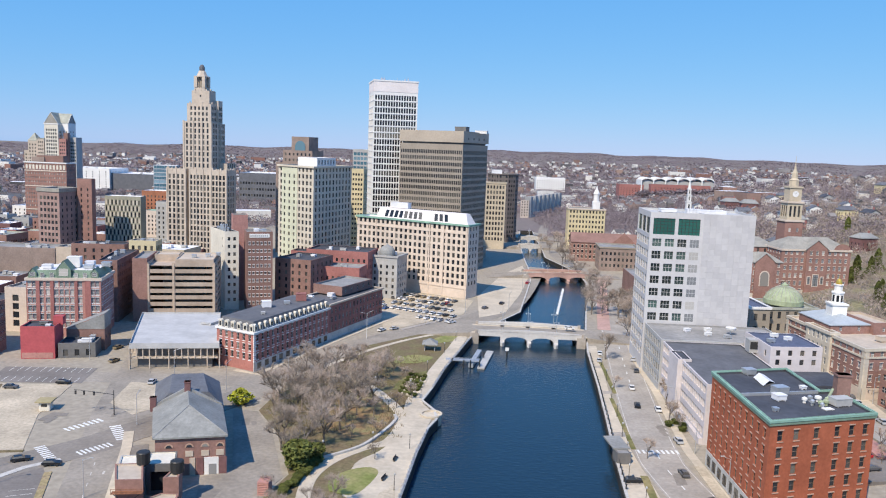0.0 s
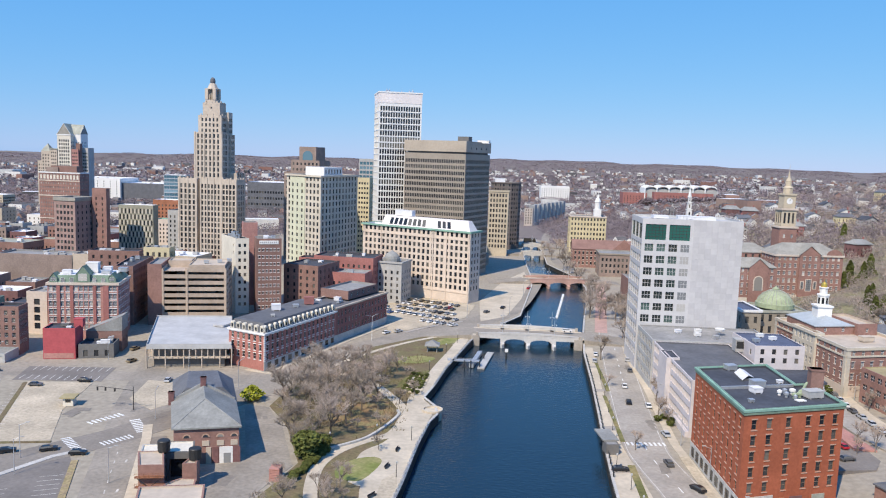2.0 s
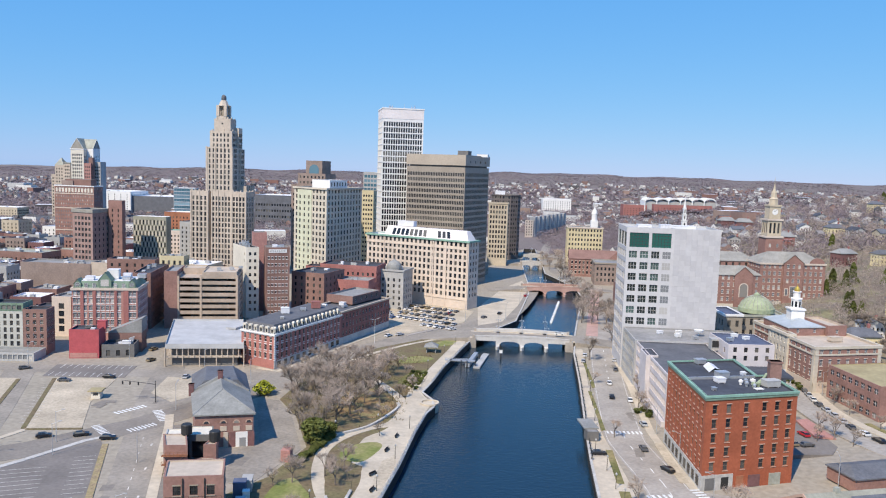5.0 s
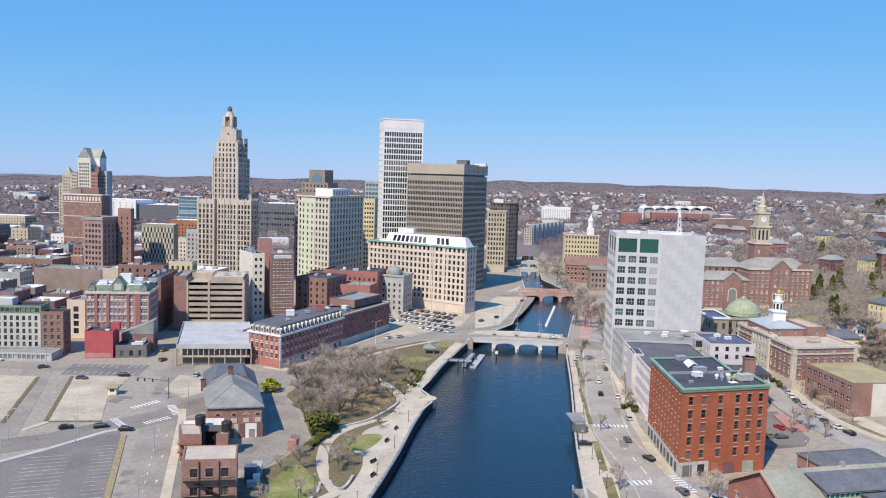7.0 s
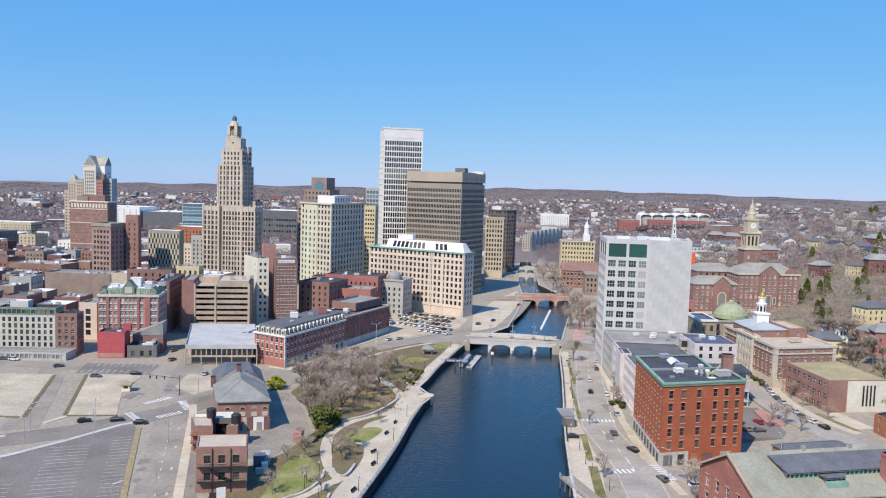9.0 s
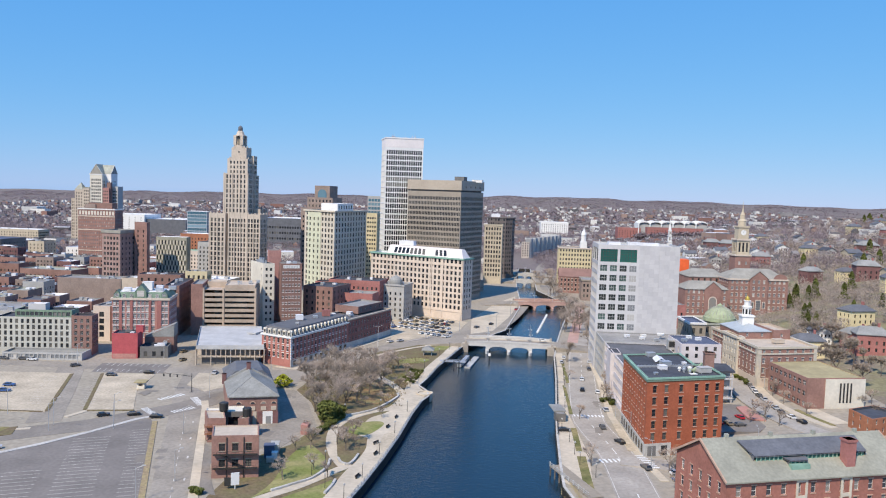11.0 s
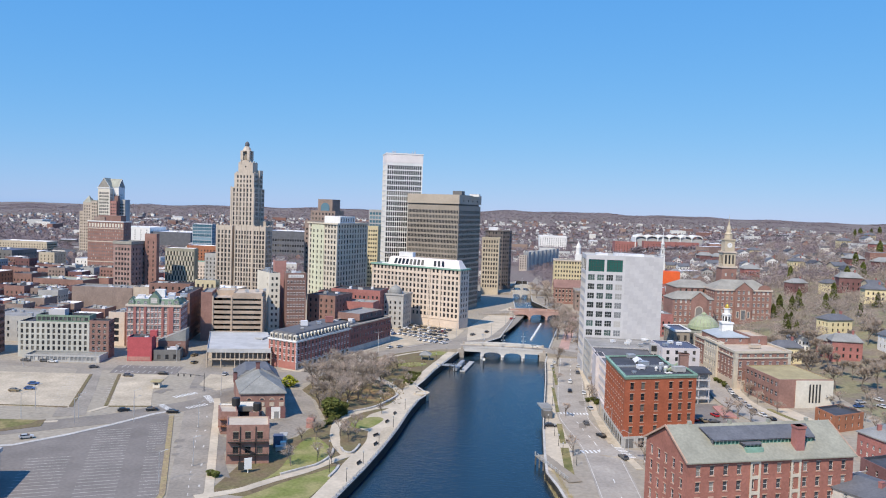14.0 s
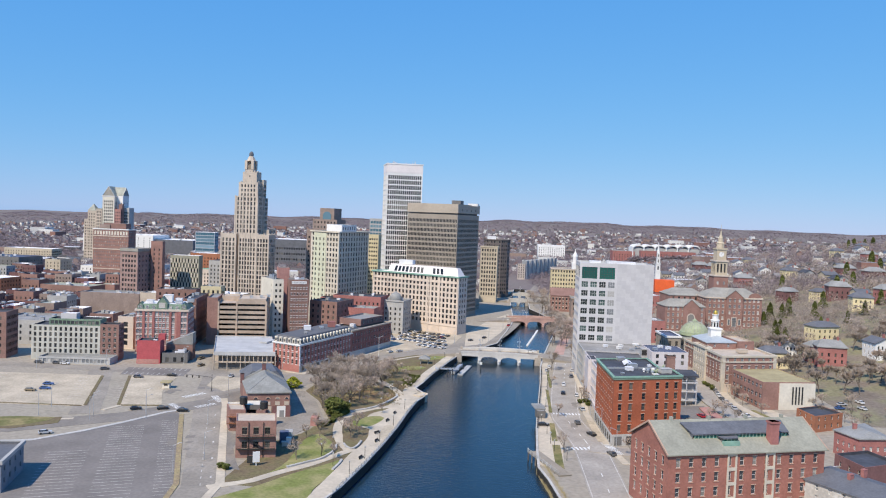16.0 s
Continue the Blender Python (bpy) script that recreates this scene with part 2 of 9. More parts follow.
    "far_houses": material("far_houses", (0.74, 0.73, 0.71), 0.9, 0.08, 3, 0.1, 60, island=0.15, second=(0.55, 0.53, 0.49)),
    "far_brick": material("far_brick", (0.31, 0.165, 0.135), 0.9, 0.1, 3, 0.15, 60, island=0.2, second=(0.25, 0.19, 0.16)),
    "far_roofs": material("far_roofs", (0.115, 0.11, 0.115), 0.9, 0.15, 3, 0.2, 60, island=0.35, second=(0.21, 0.20, 0.20)),
    # Brown woods lifted and tinted purple: distance haze is in the base colour.
    "far_woods": material("far_woods", (0.205, 0.165, 0.18), 0.95, 0.12, 9, 0.2, 130, island=0.10, second=(0.25, 0.205, 0.215)),
}


def water_material():
    m = bpy.data.materials.new("river_water")
    m.use_nodes = True
    nt, nd = m.node_tree, m.node_tree.nodes
    b = nd["Principled BSDF"]
    b.inputs["Base Color"].default_value = (0.011, 0.029, 0.048, 1)
    b.inputs["Roughness"].default_value, b.inputs["IOR"].default_value = 0.10, 1.33
    geo = nd.new("ShaderNodeNewGeometry")
    mp = nd.new("ShaderNodeMapping")
    mp.inputs["Scale"].default_value = (0.5, 0.9, 1)
    n1 = nd.new("ShaderNodeTexNoise")
    n1.inputs["Scale"].default_value, n1.inputs["Detail"].default_value = 1.1, 6
    nt.links.new(geo.outputs["Position"], mp.inputs["Vector"])
    nt.links.new(mp.outputs[0], n1.inputs["Vector"])
    bp = nd.new("ShaderNodeBump")
    bp.inputs["Strength"].default_value, bp.inputs["Distance"].default_value = 0.42, 0.3
    nt.links.new(n1.outputs[0], bp.inputs["Height"])
    nt.links.new(bp.outputs[0], b.inputs["Normal"])
    return m


MT["water"] = water_material()


# ---- building helpers ----
class Shape:
    """Collects faces for one mesh."""

    def __init__(self):
        self.v, self.f, self.m = [], [], []

    def face(self, pts, mat=0):
        n = len(self.v)
        self.v.extend([tuple(p) for p in pts])
        self.f.append(tuple(range(n, n + len(pts))))
        self.m.append(mat)

    def box(self, x0, y0, z0, x1, y1, z1, mat=0, m=None):
        c = [Vector(p) for p in ((x0, y0, z0), (x1, y0, z0), (x1, y1, z0), (x0, y1, z0), (x0, y0, z1), (x1, y0, z1), (x1, y1, z1), (x0, y1, z1))]
        if m is not None:
            c = [m @ p for p in c]
        n = len(self.v)
        self.v.extend([tuple(p) for p in c])
        for q in ((0, 3, 2, 1), (4, 5, 6, 7), (0, 1, 5, 4), (1, 2, 6, 5), (2, 3, 7, 6), (3, 0, 4, 7)):
            self.f.append(tuple(n + i for i in q))
            self.m.append(mat)

    def prism(self, foot, z0, z1, mat=0, top=True, bottom=False):
        k = len(foot)
        n = len(self.v)
        self.v.extend([(p[0], p[1], z0) for p in foot] + [(p[0], p[1], z1) for p in foot])
        for i in range(k):
            j = (i + 1) % k
            self.f.append((n + i, n + j, n + k + j, n + k + i))
            self.m.append(mat)
        if top:
            self.f.append(tuple(n + k + i for i in range(k)))
            self.m.append(mat)
        if bottom:
            self.f.append(tuple(n + i for i in reversed(range(k))))
            self.m.append(mat)

    def lathe(self, x, y, profile, seg=16, mat=0, close=True):
        n = len(self.v)
        for r, z in profile:
            for i in range(seg):
                a = 2 * math.pi * i / seg
                self.v.append((x + r * math.cos(a), y + r * math.sin(a), z))
        for k in range(len(profile) - 1):
            for i in range(seg):
                j = (i + 1) % seg
                self.f.append((n + k * seg + i, n + k * seg + j, n + (k + 1) * seg + j, n + (k + 1) * seg + i))
                self.m.append(mat)
        if close:
            self.f.append(tuple(n + (len(profile) - 1) * seg + i for i in range(seg)))
            self.m.append(mat)

    def tube(self, a, b, r0, r1, seg=5, mat=0):
        a, b = Vector(a), Vector(b)
        way = (b - a).normalized()
        s = way.cross(Vector((0.31, 0.2, 0.93))).normalized()
        t = way.cross(s)
        n = len(self.v)
        for c, r in ((a, r0), (b, r1)):
            for i in range(seg):
                w = 2 * math.pi * i / seg
                self.v.append(tuple(c + r * (math.cos(w) * s + math.sin(w) * t)))
        for i in range(seg):
            j = (i + 1) % seg
            self.f.append((n + i, n + j, n + seg + j, n + seg + i))
            self.m.append(mat)
        self.f.append(tuple(n + seg + i for i in range(seg)))
        self.m.append(mat)

    def mesh(self, name, mats):
        me = bpy.data.meshes.new(name)
        me.from_pydata(self.v, [], self.f)
        for m in mats if isinstance(mats, (list, tuple)) else [mats]:
            me.materials.append(MT[m] if isinstance(m, str) else m)
        if any(self.m):
            me.polygons.foreach_set("material_index", self.m)
        me.update()
        return me


def part(name, shape, mats, parent, label=""):
    ob = new(name, shape if isinstance(shape, bpy.types.Mesh) else shape.mesh(name, mats))
    ob.parent = parent
    return tagged(ob, label)


def thing(name, label, category, at=(0, 0, 0), group="", kind=""):
    e = new(name)
    e.location = at
    e.empty_display_size = 0.5
    return tagged(e, label, category, group, kind)


def rect(x, y, w, d, rot=0.0):
    """Corners from the front-left one: front-left, front-right, back-right, back-left."""
    c, s = math.cos(radians(rot)), math.sin(radians(rot))
    return [(x, y), (x + w * c, y + w * s), (x + w * c - d * s, y + w * s + d * c), (x - d * s, y + d * c)]


def inset(foot, d):
    out, k = [], len(foot)
    for i in range(k):
        p, a, b = Vector(foot[i]), Vector(foot[i - 1]), Vector(foot[(i + 1) % k])
        e0, e1 = (p - a).normalized(), (b - p).normalized()
        n0, n1 = Vector((-e0.y, e0.x)), Vector((-e1.y, e1.x))
        n = (n0 + n1) / max(0.3, 1 + n0.dot(n1))
        out.append(tuple(p + n * d))
    return out


WINDOWS = {}


def window_mesh(w, h, style):
    """Pane with frame bars, standing in x-z, centred; y points into the wall. The styles: sash, brown, plain, band, grid, cross."""
    key = (round(w, 2), round(h, 2), style)
    if key in WINDOWS:
        return WINDOWS[key]
    s = Shape()
    kind, _, tint = style.partition(":")
    pane = {"": "glass_dark", "pale": "glass_pale", "mid": "glass_mid", "teal": "glass_teal", "blue": "glass_blue", "office": "glass_office"}[tint]
    bar = {"grid": "dark_metal", "cross": "pale", "brown": "sash_brown"}.get(kind, "white")
    bx, bz = [], []
    if kind in ("sash", "brown"):
        q = 0.055 if kind == "sash" else 0.08
        bx = [(-w / 2, -w / 2 + q), (w / 2 - q, w / 2)]
        bz = [(-h / 2, -h / 2 + q), (-q / 2, q / 2), (h / 2 - q, h / 2)]
    elif kind in ("grid", "cross"):
        q = 0.07 if kind == "grid" else 0.05
        nx, nz = max(2, round(w / 1.3)), max(2, round(h / 1.3))
        bx = [(-w / 2 + i * w / nx - q, -w / 2 + i * w / nx + q) for i in range(1, nx)]
        bz = [(-h / 2 + i * h / nz - q, -h / 2 + i * h / nz + q) for i in range(1, nz)]
    xs = sorted({-w / 2, w / 2, *(v for b in bx for v in b)})
    zs = sorted({-h / 2, h / 2, *(v for b in bz for v in b)})
    seen = {}

    def at(x, y, z):
        k = (round(x, 4), round(y, 4), round(z, 4))
        if k not in seen:
            seen[k] = len(s.v)
            s.v.append(k)
        return seen[k]

    def quad(m, *pts):
        s.f.append(tuple(at(*p) for p in pts))
        s.m.append(m)

    solid = lambda a, b, c, d: any(l <= (a + b) / 2 <= r for l, r in bx) or any(l <= (c + d) / 2 <= r for l, r in bz)
    cell = [[solid(xs[i], xs[i + 1], zs[j], zs[j + 1]) for j in range(len(zs) - 1)] for i in range(len(xs) - 1)]
    for i in range(len(xs) - 1):
        for j in range(len(zs) - 1):
            x0, x1, z0, z1 = xs[i], xs[i + 1], zs[j], zs[j + 1]
            y = -0.06 if cell[i][j] else 0.0
            quad(int(cell[i][j]), (x0, y, z0), (x1, y, z0), (x1, y, z1), (x0, y, z1))
            if i + 2 < len(xs) and cell[i][j] != cell[i + 1][j]:
                quad(1, (x1, -0.06, z0), (x1, 0, z0), (x1, 0, z1), (x1, -0.06, z1))
            if j + 2 < len(zs) and cell[i][j] != cell[i][j + 1]:
                quad(1, (x0, -0.06, z1), (x1, -0.06, z1), (x1, 0, z1), (x0, 0, z1))
    me = s.mesh("window", [pane, bar])
    WINDOWS[key] = me
    return me


def facade(wall, parent, a, b, z0, z1, spec, joined):
    """One wall face from a to b (outward side on the right), with openings cut in it. spec: dict of
    cols, rows, w, h, z (first sill), step, style, deep, margin (m at both ends), band (one pane a floor), skip, lintel."""
    a, b = Vector((*a, 0)), Vector((*b, 0))
    length = (b - a).length
    u = (b - a) / length
    n = Vector((u.y, -u.x, 0))
    at = lambda s, z, dp=0.0: a + u * s - n * dp + Vector((0, 0, z))
    if not spec:
        wall.face([at(0, z0), at(length, z0), at(length, z1), at(0, z1)])
        return
    cols, rows, w, h = spec["cols"], spec["rows"], spec["w"], spec["h"]
    first, step = spec.get("z", 1.5) + z0, spec.get("step", 3.6)
    margin, deep, style = spec.get("margin", 0.6), spec.get("deep", 0.3), spec.get("style", "plain")
    gap = (length - 2 * margin) / cols
    if w > gap - 0.15:
        w = gap - 0.15
    us = [length * q for q in spec["at"]] if "at" in spec else [margin + gap * (i + 0.5) for i in range(cols)]
    zs = [first + step * j for j in range(rows)]
    zs = [z for z in zs if z + h < z1 - 0.2]
    skip = spec.get("skip")
    turn = math.atan2(u.y, u.x)
    low = z0
    for j, z in enumerate(zs):
        wall.face([at(0, low), at(length, low), at(length, z), at(0, z)])
        x = 0.0
        for i, c in enumerate(us):
            if skip and skip(i, j):
                continue
            l, r = c - w / 2, c + w / 2
            wall.face([at(x, z), at(l, z), at(l, z + h), at(x, z + h)])
            x = r
            wall.face([at(l, z), at(l, z, deep), at(l, z + h, deep), at(l, z + h)])
            wall.face([at(r, z, deep), at(r, z), at(r, z + h), at(r, z + h, deep)])
            wall.face([at(l, z), at(r, z), at(r, z, deep), at(l, z, deep)])
            wall.face([at(l, z + h, deep), at(r, z + h, deep), at(r, z + h), at(l, z + h)])
            if spec.get("sill"):
                m = Matrix.Translation(at(c, 0)) @ Matrix.Rotation(turn, 4, "Z")
                trims = spec["sill"]
                trims.box(-w / 2 - 0.12, -0.14, z - 0.22, w / 2 + 0.12, 0.02, z - 0.02, 0, m)
                trims.box(-w / 2 - 0.15, -0.10, z + h + 0.02, w / 2 + 0.12, 0.02, z + h + 0.28, 0, m)
            if not spec.get("band"):
                if joined is not None:
                    joined.face([at(l, z, deep), at(r, z, deep), at(r, z + h, deep), at(l, z + h, deep)])
                else:
                    o = part("window", window_mesh(w, h, style), None, parent)
                    o.matrix_basis = Matrix.Translation(at(c, z + h / 2, deep - 0.02)) @ Matrix.Rotation(turn, 4, "Z")
        wall.face([at(x, z), at(length, z), at(length, z + h), at(x, z + h)])
        if spec.get("band"):
            o = part("window_band", window_mesh(length - 2 * margin, h, style), None, parent)
            o.matrix_basis = Matrix.Translation(at(length / 2, z + h / 2, deep)) @ Matrix.Rotation(turn, 4, "Z")
        low = z + h
    wall.face([at(0, low), at(length, low), at(length, z1), at(0, z1)])


def block(parent, foot, z0, z1, wall="limestone", faces=None, roof="roof_grey", parapet=0.9, cornice=None, name="wall",
          joined=False, trim=None, cornice_out=0.5, cornice_h=0.9, pane_mat="glass_dark"):
    """A storeyed mass: wall with openings, flat roof behind a parapet, cornice. faces: a spec for each side."""
    s, k = Shape(), len(foot)
    pane = Shape() if joined else None
    trims = Shape() if trim else None
    faces = faces or {}
    for i in range(k):
        spec = faces.get(i)
        if spec and trim:
            spec = dict(spec, sill=trims)
        facade(s, parent, foot[i], foot[(i + 1) % k], z0, z1, spec, pane)
    inner = inset(foot, 0.4)
    for i in range(k):
        j = (i + 1) % k
        s.face([(*foot[i], z1), (*foot[j], z1), (*inner[j], z1), (*inner[i], z1)])
    part(name, s, wall, parent)
    r = Shape()
    for i in range(k):
        j = (i + 1) % k
        r.face([(*inner[i], z1 - 0.02), (*inner[j], z1 - 0.02), (*inner[j], z1 - parapet), (*inner[i], z1 - parapet)])
    r.face([(*p, z1 - parapet) for p in inner])
    part("roof", r, roof, parent)
    if pane and pane.f:
        tagged(part("window_panes", pane, pane_mat, parent, "rows of pale curtained panes" if pane_mat == "glass_pale" else "rows of dark window panes"), kind="stuff")
    if trims and trims.f:
        tagged(part("stone_trim", trims, trim, parent, "pale stone sills and lintels"), kind="stuff")
    if cornice:
        c = Shape()
        out = inset(foot, -cornice_out)
        lo, hi = z1 - cornice_h, z1 + 0.12
        inn = inset(foot, 0.45)
        for i in range(k):
            j = (i + 1) % k
            c.face([(*foot[i], lo - 0.3), (*foot[j], lo - 0.3), (*out[j], lo), (*out[i], lo)])
            c.face([(*out[i], lo), (*out[j], lo), (*out[j], hi), (*out[i], hi)])
            c.face([(*out[i], hi), (*out[j], hi), (*inn[j], hi), (*inn[i], hi)])
            c.face([(*inn[i], hi), (*inn[j], hi), (*inn[j], hi - 0.3), (*inn[i], hi - 0.3)])
        part("cornice", c, cornice, parent)


def unit(parent, x, y, z, w, d, h, mat="metal", rot=0.0, name="rooftop_unit"):
    s = Shape()
    m = Matrix.Translation((x, y, z)) @ Matrix.Rotation(radians(rot), 4, "Z")
    s.box(-w / 2, -d / 2, 0.25, w / 2, d / 2, h, 0, m)
    s.box(-w / 2 - 0.08, -d / 2 - 0.08, h - 0.2, w / 2 + 0.08, d / 2 + 0.08, h + 0.02, 0, m)
    for sx in (-1, 1):
        s.box(sx * w * 0.35 - 0.1, -d / 2, 0, sx * w * 0.35 + 0.1, d / 2, 0.3, 0, m)
    return part(name, s, mat, parent)


def roof_clutter(parent, foot, z, n, seed, mats=("metal", "grey", "roof_white")):
    rnd = random.Random(seed)
    o, a, b = Vector(foot[0]), Vector(foot[1]) - Vector(foot[0]), Vector(foot[-1]) - Vector(foot[0])
    for _ in range(n):
        p = o + a * rnd.uniform(0.15, 0.85) + b * rnd.uniform(0.15, 0.85)
        unit(parent, p.x, p.y, z, rnd.uniform(1.2, 3.5), rnd.uniform(1.2, 3.0), rnd.uniform(0.8, 2.2), rnd.choice(mats),
             math.degrees(math.atan2(a.y, a.x)))


def hip_roof(parent, foot, z, rise, inset_ends, mat, name="roof", over=0.5, gable=None, edge=None):
    """Hipped (inset_ends > 0) or gabled (0) roof on a four-cornered footprint, its ridge along the longer way."""
    f = [Vector(p) for p in inset(foot, -over)]
    if (f[1] - f[0]).length < (f[2] - f[1]).length:
        f = f[1:] + f[:1]
    m0, m1 = (f[1] + f[2]) / 2, (f[3] + f[0]) / 2
    way = (m0 - m1).normalized()
    a, b = m1 + way * inset_ends, m0 - way * inset_ends
    A, B = (a.x, a.y, z + rise), (b.x, b.y, z + rise)
    c = [(p.x, p.y, z) for p in f]
    s = Shape()
    if inset_ends == 0:
        down = lambda p, d=0.3: (p[0], p[1], p[2] - d)
        for p, q, r, o in ((c[0], c[1], B, A), (c[2], c[3], A, B)):
            s.face([p, q, r, o])
            s.face([down(o), down(r), down(q), down(p)])
            s.face([down(p), down(q), q, p])
            s.face([down(q), down(r), r, q])
            s.face([down(o), down(p), p, o])
        roof = part(name, s, mat, parent)
        g = [Vector(p) for p in foot]
        if (g[1] - g[0]).length < (g[2] - g[1]).length:
            g = g[1:] + g[:1]
        for p, q in ((g[1], g[2]), (g[3], g[0])):
            mid = (p + q) / 2
            if gable:
                s = Shape()
                s.face([(*p, z - 0.05), (*q, z - 0.05), (*mid, z + rise - 0.1)])
                part("gable_wall", s, gable, parent)
            if edge:
                out = way * (over + 0.06) * (1 if (mid - m1).dot(way) > over * 2 else -1)
                s = Shape()
                for e in (p, q):
                    a_, b_ = e + (e - mid).normalized() * over + out, mid + out
                    s.face([(*a_, z - 0.45), (*b_, z + rise - 0.45), (*b_, z + rise + 0.12), (*a_, z + 0.12)])
                    a2, b2 = a_ - out * 0.4, b_ - out * 0.4
                    s.face([(*a_, z + 0.12), (*b_, z + rise + 0.12), (*b2, z + rise + 0.12), (*a2, z + 0.12)])
                part("rake_board", s, edge, parent)
        return roof
    s.face([c[0], c[1], B, A])
    s.face([c[2], c[3], A, B])
    s.face([c[1], c[2], B])
    s.face([c[3], c[0], A])
    lo = [(p[0], p[1], z - 0.35) for p in c]
    for i in range(4):
        j = (i + 1) % 4
        s.face([lo[i], lo[j], c[j], c[i]])
    s.face(list(reversed(lo)))
    return part(name, s, mat, parent)


def sheet(name, pts, z, mat, label, category="", kind="structure", thick=0.0):
    """A flat piece of ground on the land, with an edge of the given thickness."""
    s = Shape()
    if thick:
        s.prism(pts, z - thick, z)
    else:
        s.face([(*p, z) for p in pts])
    ob = new(name, s.mesh(name, mat))
    return tagged(ob, label, category or name.replace("_", " "), kind=kind)


def strip(pts, w):
    """The outline of a path of width w along the given line."""
    l, r = [], []
    for i, p in enumerate(pts):
        a, b = Vector(pts[max(i - 1, 0)]), Vector(pts[min(i + 1, len(pts) - 1)])
        d = (b - a).normalized()
        n = Vector((-d.y, d.x)) * w / 2
        l.append(tuple(Vector(p) + n))
        r.append(tuple(Vector(p) - n))
    return r + l[::-1]


def ease(v):
    v = min(max(v, 0.0), 1.0)
    return v * v * (3 - 2 * v)


SKYLINE = ((-180, 40), (-36, 32), (-30, 42), (-23, 58), (-15, 64), (-8, 68), (-3, 78), (4, 91), (12, 88), (20, 84), (27, 80), (40, 80), (180, 40))


def ground_z(x, y):
    """The height of the land: flat by the river, a hill to the east, ridges at the horizon."""
    z = 2.5 * ease((x - 92) / 40) * ease((y + 50) / 100)
    z += 34 * ease((x - 125) / 240) * ease((y - 190) / 220) * (1 - 0.75 * ease((y - 750) / 700))
    z += 30 * ease((x - 340) / 200) * ease((y - 600) / 350) * (1 - ease((y - 1300) / 500))
    d = math.hypot(x, y)
    if d > 900:
        az = math.degrees(math.atan2(x, y))
        top = np.interp(az, [p[0] for p in SKYLINE], [p[1] for p in SKYLINE])
        top += 5 * math.sin(az * 1.3) * math.sin(az * 0.37 + 1)
        z += (top - 8 - z) * ease((d - 1500) / 2600) + 6 * noise.noise((x / 300, y / 300, 0)) * ease((d - 1200) / 600)
    return z


# ---- river banks ----
BANK_W = [(-60, -400), (-35, 40), (-27, 80), (-21.6, 101), (-18, 124), (-15.2, 147), (-13.2, 168), (-11.5, 195), (-9.5, 214), (-7.5, 221), (-8.5, 229),
          (-13, 238), (-10.5, 252), (-7.5, 275), (-2, 305), (2, 326), (9, 345), (26, 382), (32, 430), (38, 480), (40, 520), (40, 591), (41, 660),
          (44, 720), (48, 790)]
BANK_E = [(60, -400), (52, 40), (44, 90), (40, 119), (37.5, 131), (38, 148), (39.5, 178), (41, 200), (43, 224), (46, 262), (49, 310), (51, 326), (53, 345),
          (58, 380), (66, 434), (72, 480), (72, 520), (56, 591), (58, 660), (58, 720), (60, 790)]
RIVER = BANK_E + BANK_W[::-1]


def in_river(x, y):
    hit, k = False, len(RIVER)
    for i in range(k):
        (x0, y0), (x1, y1) = RIVER[i], RIVER[i - 1]
        if (y0 > y) != (y1 > y) and x < (x1 - x0) * (y - y0) / (y1 - y0) + x0:
            hit = not hit
    return hit


def graded(lo, hi, near_lo, near_hi, fine, grow):
    out, v, s = [], near_lo, fine
    while v < near_hi:
        out.append(v)
        v += fine
    s = fine
    while v < hi:
        out.append(v)
        s *= grow
        v += s
    out.append(hi)
    v, s = near_lo, fine
    while v > lo:
        s *= grow
        v -= s
        out.insert(0, max(v, lo))
    return out


def build_land():
    pts = [Vector(p) for p in RIVER]
    k = len(pts)
    edges = [(i, (i + 1) % k) for i in range(k)]
    for x in graded(-4700, 4700, -400, 600, 25, 1.14):
        for y in graded(-700, 4800, -100, 1000, 25, 1.10):
            if not in_river(x, y):
                pts.append(Vector((x + 0.13, y + 0.17)))
    v, _, f, *_ = geometry.delaunay_2d_cdt(pts, edges, [], 0, 0.001)
    me = bpy.data.meshes.new("ground")
    keep = []
    for t in f:
        c = sum((v[i] for i in t), Vector((0, 0))) / len(t)
        if not in_river(c.x, c.y):
            keep.append(tuple(t))
    me.from_pydata([(p.x, p.y, ground_z(p.x, p.y)) for p in v], [], keep)
    me.materials.append(MT["land"])
    me.materials.append(MT["far_land"])
    me.materials.append(MT["hill_ground"])
    far = []
    for p in me.polygons:
        c = p.center
        d = math.hypot(c.x, c.y)
        far.append(1 if d > 820 else 2 if c.x > 172 and c.y > 200 else 1 if d > 760 else 0)
    me.polygons.foreach_set("material_index", far)
    me.polygons.foreach_set("use_smooth", [True] * len(me.polygons))
    return tagged(new("ground", me), "pale worn city ground rising to wooded ridges at the horizon", "ground", kind="structure")


